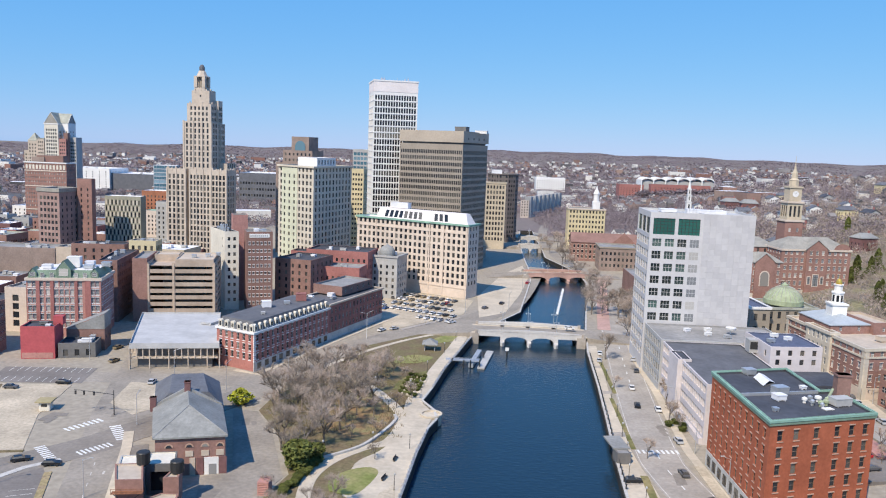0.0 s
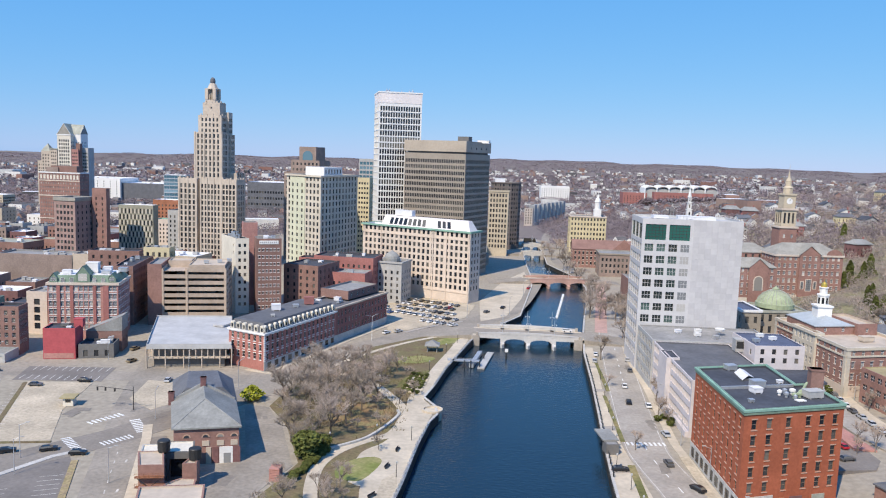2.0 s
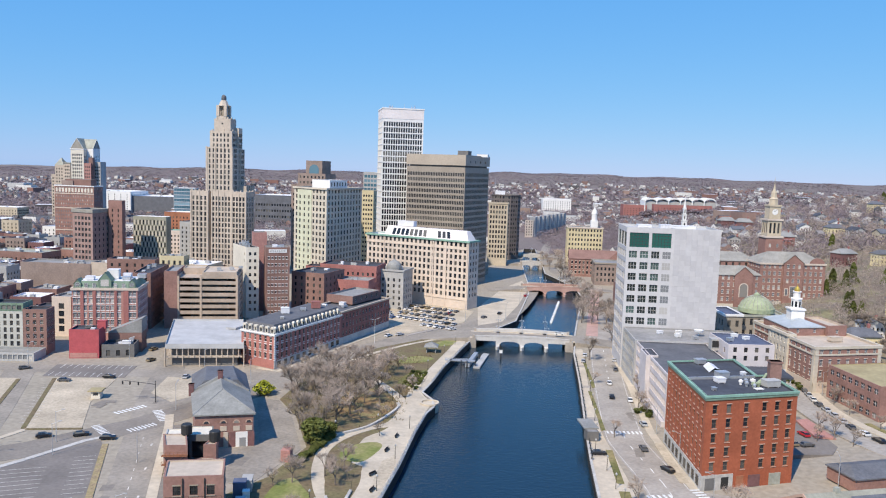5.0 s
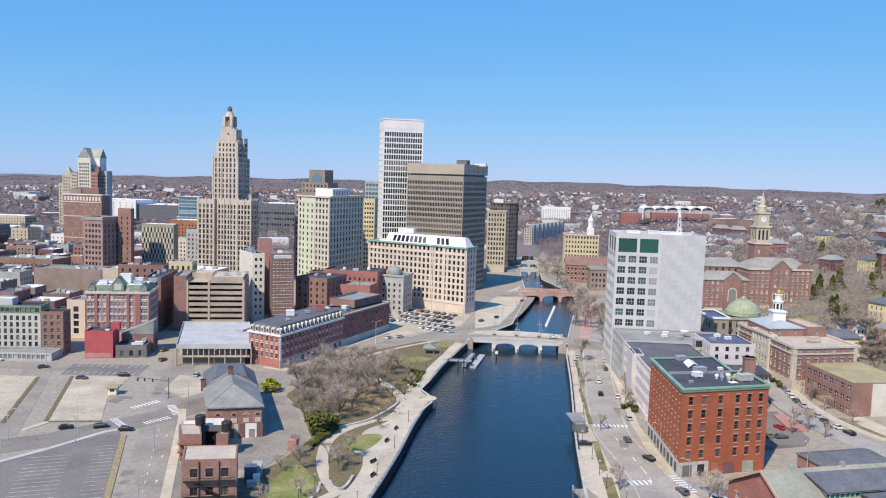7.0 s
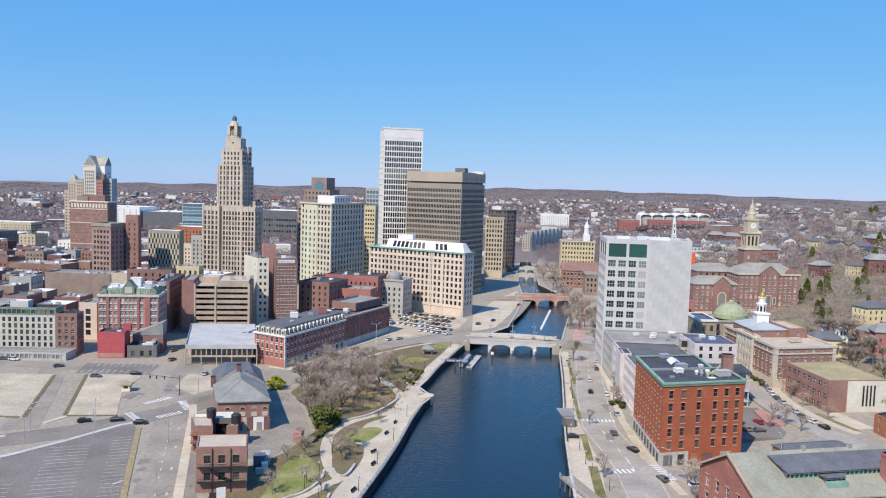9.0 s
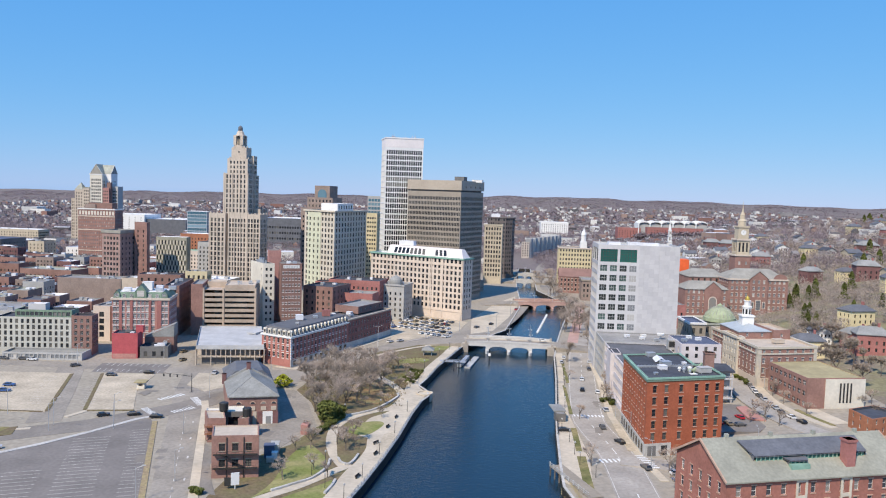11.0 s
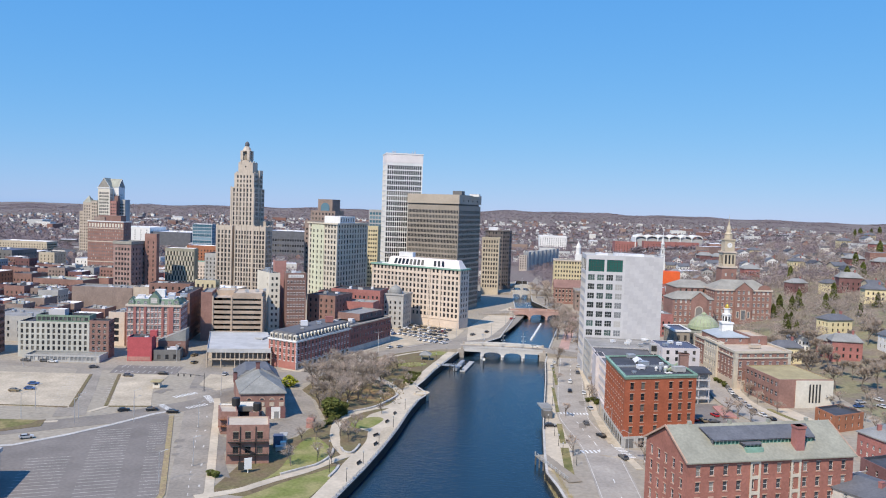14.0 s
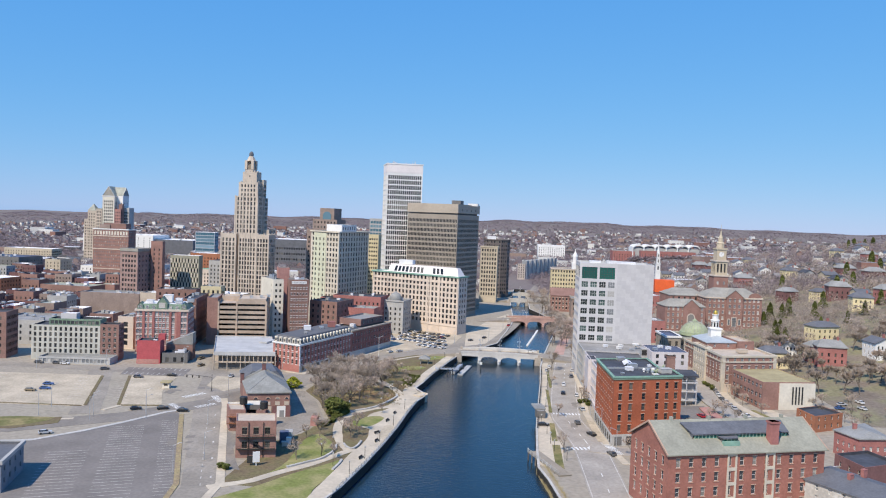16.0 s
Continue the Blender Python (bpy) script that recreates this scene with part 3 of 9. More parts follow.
build_land()
s = Shape()
s.face([(-120, -500, -2.5), (140, -500, -2.5), (140, 1000, -2.5), (-120, 1000, -2.5)])
tagged(new("water", s.mesh("water", "water")), "deep blue river water with small ripples", "river", kind="structure")
for nm, bank, flip in (("quay_wall_west", BANK_W, 1), ("quay_wall_east", BANK_E, -1)):
    wall = thing(nm, "stone quay wall with a pale granite coping above wet stone darkened for shade", "quay wall", kind="structure")
    lo, cap = Shape(), Shape()
    for a, b in zip(bank[1:], bank[2:]):
        a, b = Vector(a), Vector(b)
        d = (b - a).normalized()
        n = Vector((-d.y, d.x)) * flip
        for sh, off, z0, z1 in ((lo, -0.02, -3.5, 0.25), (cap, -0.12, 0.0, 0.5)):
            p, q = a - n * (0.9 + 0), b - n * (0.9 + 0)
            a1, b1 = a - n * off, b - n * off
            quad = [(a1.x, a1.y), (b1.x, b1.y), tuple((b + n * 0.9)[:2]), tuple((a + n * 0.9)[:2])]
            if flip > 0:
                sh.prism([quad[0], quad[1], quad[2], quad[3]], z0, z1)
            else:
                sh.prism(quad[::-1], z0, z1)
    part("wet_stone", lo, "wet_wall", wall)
    part("coping", cap, "granite", wall)

end_wall = thing("quay_wall_end", "dark stone wall closing the river basin", "quay wall", kind="structure")
s = Shape()
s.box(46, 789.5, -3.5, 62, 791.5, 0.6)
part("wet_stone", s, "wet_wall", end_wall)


def smooth(pts, n=5):
    out, k = [], len(pts)
    for i in range(k - 1):
        p0, p1, p2, p3 = (Vector(pts[max(i - 1, 0)]), Vector(pts[i]), Vector(pts[i + 1]), Vector(pts[min(i + 2, k - 1)]))
        for j in range(n):
            t = j / n
            q = 0.5 * (2 * p1 + (p2 - p0) * t + (2 * p0 - 5 * p1 + 4 * p2 - p3) * t * t + (3 * p1 - p0 - 3 * p2 + p3) * t ** 3)
            out.append(tuple(q))
    return out + [tuple(pts[-1])]


# ---- roads, pavements, lots, lawns ----
EAST_ROAD = smooth([(58, 90), (58, 150), (57, 168), (54, 190), (53.5, 205), (57, 250), (62, 300), (67, 345), (73, 400), (80, 470)])
sheet("road_east", strip(EAST_ROAD, 12.5), 0.05, "asphalt_pale", "grey riverside road with white lane marks", "road", thick=0.3)
sheet("road_upper", strip(smooth([(79, 464), (77, 540), (67, 600), (66, 720), (80, 860), (112, 990), (150, 1070)]), 9), 0.07, "asphalt", "pale street beside the upper river", "road", thick=0.3)
WEST_ROAD = smooth([(-98, 205), (-70, 240), (-50, 292), (-34, 318), (-14, 345), (4, 366), (20, 400), (34, 470), (44, 540)])
sheet("road_west", strip(WEST_ROAD, 15), 0.06, "asphalt", "wide pale asphalt road curving along the park", "road", thick=0.3)
sheet("road_south", strip([(-62, 60), (-62, 96), (-93, 184), (-104, 215), (-128, 300), (-150, 420)], 11), 0.07, "asphalt", "straight grey street beside a parking lot", "road", thick=0.3)
sheet("road_diagonal", strip([(-200, 125), (-150, 143), (-118, 165), (-97, 190), (-70, 236)], 13), 0.08, "asphalt_mid", "grey street crossing between parking lots", "road", thick=0.3)
sheet("road_lots", strip([(-290, 245), (-200, 247), (-130, 246), (-60, 251)], 11), 0.05, "asphalt", "pale grey street in front of brick blocks", "road", thick=0.3)
sheet("road_between_lots", strip([(-135, 165), (-152, 205), (-172, 250)], 11), 0.06, "asphalt", "narrow street between two gravel lots", "road", thick=0.3)
sheet("road_hill", strip(smooth([(142, 176), (131, 191), (126, 205), (123.5, 222), (123.5, 240), (127, 266), (130, 292), (124, 330), (118, 370)]), 10.5), 2.4, "asphalt_pale", "grey side street with parked cars", "road", thick=2.5)
sheet("road_cross_east", strip([(58, 157), (80, 152), (110, 158), (128, 172)], 10), 0.3, "asphalt_pale", "grey cross street by the brick block", "road", thick=1.2)
sheet("sidewalk", strip(smooth([(140, 196), (135.5, 206), (131.5, 224), (131.5, 240), (134.5, 266), (137, 290)]), 3.6), 2.55, "concrete", "pale sidewalk in front of the low brick school", "sidewalk", thick=2.6)
sheet("lawn", strip([(141, 199), (137.6, 209), (135.6, 219)], 2.2), 2.6, "grass", "grass bank between sidewalk and school yard", "lawn", thick=2.6)
sheet("school_yard", [(142, 201), (158, 206), (166, 225), (140, 220.6), (138.5, 211)], 2.5, "concrete", "pale concrete yard beside the school", "yard", thick=2.6)
sheet("gravel_lot", [(-128, 180), (-112, 183), (-123, 209), (-128, 237), (-150, 235)][::1], 0.12, "gravel", "pale gravel parking lot", "parking lot", thick=0.3)
sheet("gravel_lot", [(-200, 172), (-141, 176), (-162, 232), (-230, 226)], 0.12, "gravel", "pale gravel parking lot with a few cars", "parking lot", thick=0.3)
sheet("gravel_lot", [(-97, 213), (-80, 240), (-111, 243), (-108, 222)], 0.12, "gravel", "small pale gravel lot at the corner", "parking lot", thick=0.3)
sheet("parking_lot_south", [(-70, 60), (-68, 92), (-97, 168), (-102, 175), (-105.2, 172.6), (-114.6, 155.4), (-123.2, 141.4), (-132, 130.6), (-160, 120), (-160, 60)], 0.06, "asphalt_dark", "grey asphalt parking lot with worn white stall lines", "parking lot", thick=0.3)
sheet("parking_lot_north", [(-156, 236), (-126, 239), (-129, 256), (-160, 253)], 0.10, "asphalt_dark", "small dark parking lot with white stall lines", "parking lot", thick=0.3)
sheet("bank_lot", [(-37, 330), (-3, 372), (2, 408), (-38, 428), (-52, 420), (-44, 370)], 0.10, "gravel", "crowded pale parking lot below the stone hotel", "parking lot", thick=0.3)
sheet("plaza", [(5, 366), (18, 380), (28, 430), (38, 500), (36, 545), (20, 500), (4, 420)], 0.12, "concrete", "pale concrete plaza on the river side", "plaza", thick=0.3)
sheet("park_ground", [(-30, 97), (-14.5, 165), (-12, 192), (-10, 215), (-14, 238), (-11, 252), (-3, 303), (-14, 336), (-40, 305), (-60, 250), (-62, 222), (-52, 205), (-42, 178), (-47, 155), (-56, 140), (-58, 100)],
      0.08, "scrub", "brown leaf-strewn park ground under bare trees", "park", thick=0.3)
sheet("brick_walk", strip(smooth([(63, 352), (70, 400), (77, 445), (84, 500)]), 6), 0.16, "red_stone", "reddish brick promenade beside the upper river", "path", thick=0.3)
sheet("riverside_walk", smooth([(-33, 60), (-28.8, 100), (-26.7, 118), (-25.3, 133), (-23.3, 143.5), (-22.5, 155), (-23.5, 166), (-21.6, 176), (-20, 187), (-18.9, 209), (-18.5, 226), (-18.6, 238), (-16.4, 252), (-13.2, 275), (-8.4, 303), (-4.4, 326), (-0.4, 325), (-3.6, 303), (-8.6, 275), (-11.6, 252), (-13.6, 238), (-9.6, 226), (-10.4, 214), (-12.2, 195), (-14, 168), (-16, 147), (-18.8, 124), (-22.4, 101), (-27, 60)]), 0.2, "concrete", "pale concrete riverside walk", "path", thick=0.3)
sheet("park_path", strip(smooth([(-60, 96), (-50.3, 102.5), (-46.2, 107.9), (-42, 113.6), (-36.3, 120.4), (-31.4, 128.5), (-27.5, 135.5), (-24.5, 140)]), 3.2), 0.16, "concrete", "winding pale path through the lawn", "path", thick=0.3)
sheet("park_path", strip(smooth([(-25.5, 137), (-30.4, 146), (-34, 157), (-36, 168), (-36.2, 178), (-33, 188), (-26.4, 197), (-20, 203), (-18.5, 222), (-26, 240), (-36, 255), (-46, 262)]), 3.4), 0.17, "concrete", "winding pale path under bare trees", "path", thick=0.3)
sheet("riverside_plaza", smooth([(-27, 168), (-22, 166), (-17, 176), (-14, 200), (-18, 205), (-22, 195), (-27, 186), (-27, 168)]), 0.18, "concrete", "pale paved terrace by the river", "plaza", thick=0.3)
sheet("lawn", smooth([(-60, 82), (-32, 84), (-29.4, 99.9), (-28, 107.6), (-26.9, 117.9), (-27.4, 126.6), (-29.2, 124.2), (-32.6, 119.4), (-39, 111.2), (-44.2, 102.5), (-49, 95.6), (-60, 82)]), 0.19, "lawn_green", "short spring lawn", "lawn", thick=0.3)
sheet("lawn", smooth([(-46.2, 110.6), (-43.6, 122.3), (-44, 147), (-40.6, 155.4), (-36.4, 150.2), (-33, 144.1), (-31, 136), (-34, 128.9), (-38.2, 122.8), (-46.2, 110.6)]), 0.19, "lawn_green", "short spring lawn", "lawn", thick=0.3)
sheet("lawn", smooth([(-30.5, 170), (-24.7, 168.5), (-21.6, 175), (-20.4, 182), (-23, 184.5), (-28, 182), (-31.5, 176), (-30.5, 170)]), 0.21, "lawn_green", "oval lawn in a paved terrace", "lawn", thick=0.3)
sheet("lawn", smooth([(-14, 312), (-6, 318), (-3, 326), (-8, 328), (-14, 321), (-14, 312)]), 0.19, "lawn_green", "small lawn by the bridge", "lawn", thick=0.3)
sheet("lawn", smooth([(-27, 280), (-18, 282), (-13, 290), (-20, 293), (-27, 287), (-27, 280)]), 0.19, "lawn_green", "small lawn beside the road", "lawn", thick=0.3)
sheet("lawn", smooth([(-24, 248), (-17, 254), (-12, 272), (-18, 268), (-23, 258), (-24, 248)]), 0.19, "grass", "sloping lawn by the quay", "lawn", thick=0.3)
sheet("yard", [(-74, 150), (-50, 150), (-43, 176), (-53, 204), (-62, 221), (-70, 222), (-56, 178), (-72, 168)], 0.10, "asphalt", "grey asphalt yard round the brick engine house", "yard", thick=0.3)
sheet("quay_walk_east", [(38.4, 135), (46, 128), (48.5, 160), (46.5, 205), (49.5, 260), (54.5, 320), (50.5, 320), (47, 262), (44, 224), (42, 200), (40.5, 178), (38.8, 150)], 0.2, "concrete", "pale riverside walk with paved bands", "path", thick=0.3)
for y0, y1, x0, x1 in ((130, 158, 43.6, 46.4), (163, 188, 44.8, 46.8), (206, 250, 46.9, 48.2), (256, 300, 50.5, 51.8)):
    sheet("lawn", [(x0, y0), (x1, y0), (x1 + (y1 - y0) * 0.03, y1), (x0 + (y1 - y0) * 0.03, y1)], 0.24, "grass", "narrow grass strip beside the quay walk", "lawn", thick=0.3)


# ---- bridges ----
def bridge(name, a, b, width, deck_z, spans, label, mat, thick=1.3, flat=()):
    a, b = Vector(a), Vector(b)
    u = (b - a).normalized()
    n = Vector((-u.y, u.x))
    length = (b - a).length
    t = thing(name, label, "bridge", kind="structure")
    for side, off in (("arch_face", 0.0), ("arch_face", width)):
        s = Shape()
        step = length / spans
        seg = 12
        for k in range(spans):
            for i in range(seg):
                x0, x1 = k * step + 0.9 + (step - 1.8) * i / seg, k * step + 0.9 + (step - 1.8) * (i + 1) / seg
                rise = lambda x: deck_z - 1.2 if k in flat else (deck_z - 0.6) * math.sqrt(max(0, 1 - ((x - (k + 0.5) * step) / (step / 2 - 0.9)) ** 2)) - 0.5
                z0, z1 = rise(x0), rise(x1)
                p = [a + u * x0 + n * off, a + u * x1 + n * off]
                e = n * (0.5 if off == 0 else -0.5)
                crown = deck_z + 0.9 * math.sin(math.pi * (k + (i + 0.5) / seg) / spans)
                s.face([(*p[0], z0), (*p[1], z1), (*p[1], deck_z + 0.3), (*p[0], deck_z + 0.3)])
                s.face([(*p[0], z0), (*(p[0] + n * (width if off == 0 else 0)), z0), (*(p[1] + n * (width if off == 0 else 0)), z1), (*p[1], z1)])
        part(side, s, mat, t)
    for k in range(1, spans):
        s = Shape()
        m = Matrix.Translation((*(a + u * (length / spans * k)), 0)) @ Matrix.Rotation(math.atan2(u.y, u.x), 4, "Z")
        s.box(-0.9, -2.2, -4, 0.9, width + 2.2, -0.6, 0, m)
        s.box(-0.9, -0.05, -0.6, 0.9, width + 0.05, deck_z, 0, m)
        s.prism([tuple((m @ Vector(p))[:2]) for p in ((-0.9, -2.2, 0), (0, -3.4, 0), (0.9, -2.2, 0))], -4, -0.9)
        part("pier", s, mat, t)
    for off in (0, length):
        s = Shape()
        m = Matrix.Translation((*(a + u * off), 0)) @ Matrix.Rotation(math.atan2(u.y, u.x), 4, "Z")
        s.box(-2.5, -0.6, -4, 1.2, width + 0.6, deck_z - 0.1, 0, m)
        s.box(-0.6, -0.3, deck_z - 0.1, 0.6, 0.7, deck_z + 1.6, 0, m)
        s.box(-0.6, width - 0.7, deck_z - 0.1, 0.6, width + 0.3, deck_z + 1.6, 0, m)
        part("abutment", s, "paving", t, "darker stone abutment")
    s = Shape()
    m = Matrix.Translation((*a, 0)) @ Matrix.Rotation(math.atan2(u.y, u.x), 4, "Z")
    s.box(-2, 0.4, deck_z - thick + 1.1, length + 2, width - 0.4, deck_z, 0, m)
    part("deck", s, "concrete", t)
    for x0, x1 in ((-2, -26), (length + 2, length + 26)):
        s = Shape()
        lo_, hi_ = min(x0, x1), max(x0, x1)
        za, zb = (0.02, deck_z - 0.02) if x1 < 0 else (deck_z - 0.02, 0.02)
        q = [m @ Vector(p) for p in ((lo_, 0.4, za), (hi_, 0.4, zb), (hi_, width - 0.4, zb), (lo_, width - 0.4, za))]
        s.face([tuple(p) for p in q])
        for i in range(4):
            j = (i + 1) % 4
            s.face([(q[i].x, q[i].y, -0.5), (q[j].x, q[j].y, -0.5), tuple(q[j]), tuple(q[i])])
        part("approach", s, "asphalt", t)
    s = Shape()
    s.box(-2, 3.0, deck_z, length + 2, width - 3.0, deck_z + 0.05, 0, m)
    part("roadway", s, "asphalt", t)
    for y in (0.1, width - 0.5):
        s = Shape()
        n = 24
        for i in range(n):
            x0, x1 = length * i / n, length * (i + 1) / n
            b0, b1 = (0.8 * math.sin(math.pi * q / n) for q in (i, i + 1))
            for dy, za, zb in ((0.0, 0.1, 0.95), (-0.12, 0.95, 1.2)):
                q = [(x0, y + dy, deck_z + za), (x1, y + dy, deck_z + za), (x1, y + dy, deck_z + zb + b1), (x0, y + dy, deck_z + zb + b0)]
                r = [(x, y + 0.4 - dy, z) for x, _, z in q]
                s.face([tuple(m @ Vector(v)) for v in q])
                s.face([tuple(m @ Vector(v)) for v in reversed(r)])
                s.face([tuple(m @ Vector(v)) for v in (q[3], q[2], r[2], r[3])])
                s.face([tuple(m @ Vector(v)) for v in (r[0], r[1], q[1], q[0])])
        part("parapet", s, mat, t)
    for k in range(1, spans):
        for y in (0.3, width - 0.3):
            s = Shape()
            p = m @ Vector((length / spans * k, y, deck_z))
            s.tube(p, p + Vector((0, 0, 9)), 0.13, 0.07, 6)
            s.tube(p + Vector((0, 0, 6.2)) - Vector((*u, 0)) * 0.9, p + Vector((0, 0, 6.2)) + Vector((*u, 0)) * 0.9, 0.06, 0.06, 5)
            for q in (-0.9, 0.9):
                c = p + Vector((0, 0, 5.9)) + Vector((*u, 0)) * q
                s.lathe(c.x, c.y, [(0.05, c.z - 0.3), (0.3, c.z), (0.2, c.z + 0.35), (0.02, c.z + 0.5)], 8)
            part("lamp_post", s, "metal", t, "pale metal lamp post on the pier")
    return t


bridge("bridge_near", (3.5, 326), (49.5, 325), 17, 2.2, 4, "pale grey bridge with two low arches and flat outer spans", "bridge_stone", flat=(0, 3))
bridge("bridge_far", (36, 490), (76, 496), 15, 2.3, 3, "reddish stone bridge of low arches", "red_stone")
bridge("bridge_upstream", (39, 640), (57, 640), 12, 2.0, 2, "small pale stone bridge upstream", "granite")
bridge("bridge_upstream_beyond", (42, 706), (60, 704), 12, 2.0, 2, "small pale stone bridge upstream", "granite")


# ---- downtown towers ----
def W(cols, rows, w, h, z=1.5, step=3.6, style="plain", **kw):
    return dict(cols=cols, rows=rows, w=w, h=h, z=z, step=step, style=style, **kw)


# stepped limestone tower with a lantern
t = thing("stepped_tower", "tall stepped limestone office tower with a slim crowning lantern", "skyscraper")
R6 = -7.0


def stp(dx, dy, w, d):
    c, s = math.cos(radians(R6)), math.sin(radians(R6))
    return rect(-201 + dx * c - dy * s, 499 + dx * s + dy * c, w, d, R6)


def piers(parent, foot, edge, n, z0, z1, mat="limestone", wide=0.7, out=0.3, ends=0.0):
    """Flat upright ribs of stone between the window columns of one side."""
    a, b = Vector(foot[edge]), Vector(foot[(edge + 1) % len(foot)])
    d = b - a
    m = Matrix.Translation((*a, 0)) @ Matrix.Rotation(math.atan2(d.y, d.x), 4, "Z")
    for k in range(n + 1):
        x = ends + (d.length - 2 * ends) * k / n
        s = Shape()
        s.box(x - wide / 2, -out, z0, x + wide / 2, 0.05, z1, 0, m)
        part("stone_pier", s, mat, parent)


def crest(parent, foot, z, mat="limestone", step=2.6):
    """A stepped parapet of short blocks along the front and the right side."""
    for edge in (0, 1):
        a, b = Vector(foot[edge]), Vector(foot[edge + 1])
        d = b - a
        m = Matrix.Translation((*a, 0)) @ Matrix.Rotation(math.atan2(d.y, d.x), 4, "Z")
        n = max(2, int(d.length / step))
        for k in range(n):
            x = d.length * (k + 0.5) / n
            s = Shape()
            s.box(x - 0.55, -0.12, z - 1.6, x + 0.55, 0.5, z + (1.1 if k % 2 == 0 else 0.5), 0, m)
            part("parapet_block", s, mat, parent)


low = W(4, 16, 1.6, 2.85, 3, 3.75, margin=0.9)
left_ = stp(-2.5, 0, 13.9, 34)
block(t, left_, 0, 62, "limestone", {0: low, 3: W(9, 16, 1.4, 2.75, 3, 3.75, margin=1.2)}, joined=True)
block(t, stp(11.4, 4.5, 1.7, 28), 0, 60, "limestone", {}, joined=True)
mid_f = stp(13.1, 0.6, 15.4, 32)
block(t, mid_f, 0, 62, "limestone", {0: W(6, 16, 1.35, 2.75, 3, 3.75, margin=0.6)}, joined=True)
right_ = stp(28.5, 0, 11.5, 13)
block(t, right_, 0, 62, "limestone", {0: low, 1: W(4, 16, 1.4, 2.75, 3, 3.75, margin=1.2)}, joined=True)
block(t, stp(28.5, 13.1, 5.5, 14), 0, 66, "limestone", {1: W(4, 17, 1.4, 2.75, 3, 3.75, margin=1.2)}, joined=True)
block(t, stp(38, 14, 5, 12), 0, 28, "limestone", {0: W(2, 6, 1.3, 2.75, 3, 3.75)}, joined=True)
for fo in (left_, right_):
    crest(t, fo, 62)
piers(t, left_, 0, 2, 0, 62.4, ends=0.5, wide=0.9)
piers(t, mid_f, 0, 3, 0, 62.4, ends=0.5, wide=0.8)
piers(t, right_, 0, 2, 0, 62.4, ends=0.5, wide=0.9)
shaft = stp(7.4, 3.6, 20.6, 9)
block(t, shaft, 61, 93, "limestone", {0: W(6, 8, 1.3, 2.75, 2, 3.75, margin=1.6), 1: W(3, 8, 1.35, 2.75, 2, 3.75, margin=1.4), 3: W(3, 8, 1.35, 2.75, 2, 3.75)}, joined=True)
piers(t, shaft, 0, 3, 61, 93.4, ends=0.8, wide=1.0)
block(t, stp(10.1, 4.6, 16.8, 9), 92, 104.5, "limestone", {0: W(5, 3, 1.3, 2.2, 1.2, 3.6, margin=1.6), 1: W(3, 3, 1.3, 2.0, 1.5, 3.6, margin=1.6)}, joined=True)
crest(t, stp(10.1, 4.6, 16.8, 9), 104.4, step=4.2)
block(t, stp(12, 12.4, 16.3, 6), 61, 107, "limestone", {0: None, 1: W(4, 11, 1.2, 2.4, 2, 3.75)}, joined=True)
block(t, stp(24, 14, 5.3, 6), 61, 92, "limestone", {1: W(3, 8, 1.2, 2.4, 2, 3.75)}, joined=True)
block(t, stp(12.5, 6.4, 12.4, 9), 104, 113, "limestone", {0: W(1, 1, 1.2, 1.2, 5, 4)})
crest(t, stp(12.5, 6.4, 12.4, 9), 113, step=3.2)
f = stp(13.9, 7.6, 7.2, 7)
block(t, f, 112, 115, "limestone")
for i, (px_, py_) in enumerate(f):
    s = Shape()
    c = Vector((sum(p[0] for p in f) / 4, sum(p[1] for p in f) / 4))
    q = Vector((px_, py_)).lerp(c, 0.22)
    s.box(-1.1, -1.1, 115, 1.1, 1.1, 122.5, 0, Matrix.Translation((q.x, q.y, 0)) @ Matrix.Rotation(radians(R6), 4, "Z"))
    part("lantern_pier", s, "limestone", t)
s = Shape()
s.lathe(c.x, c.y, [(4.3, 121.9), (4.3, 122.6), (3.6, 122.9), (2.4, 125.6), (1.9, 126.0)], 8)
part("lantern_cap", s, "limestone", t)
s = Shape()
s.lathe(c.x, c.y, [(1.7, 125.8), (1.9, 127.4), (1.7, 128.8), (0.9, 129.8), (0.1, 130.2)], 10)
part("beacon", s, "slate", t, "dark domed beacon")
s = Shape()
s.lathe(c.x, c.y, [(2.0, 114.5), (2.0, 122.0)], 8)
part("lantern_core", s, "stone_brown", t, "dim inner wall of the lantern")
roof_clutter(t, stp(0, 12, 6, 20), 61.2, 3, 5)

# white slab tower
t = thing("white_tower", "tall white slab office tower with narrow window slits", "skyscraper")
f = rect(-71.5, 530, 30.5, 30, 14)
band = W(16, 26, 1.35, 3.3, 5.2, 4.3, "band", band=True, margin=0.8, deep=0.22)
block(t, f, 0, 118.6, "white", {0: band, 3: band, 1: band}, roof="roof_white", name="wall")
block(t, inset(f, -0.15), 118.2, 126, "crown_stone", {}, roof="roof_white", name="crown", cornice="white", cornice_out=0.3, cornice_h=0.8)
for k in range(26):
    s = Shape()
    s.prism(inset(f, -0.16), 4.5 + 4.3 * k, 4.9 + 4.3 * k, bottom=True)
    part("floor_ledge", s, "white", t)
rnd = random.Random(4)
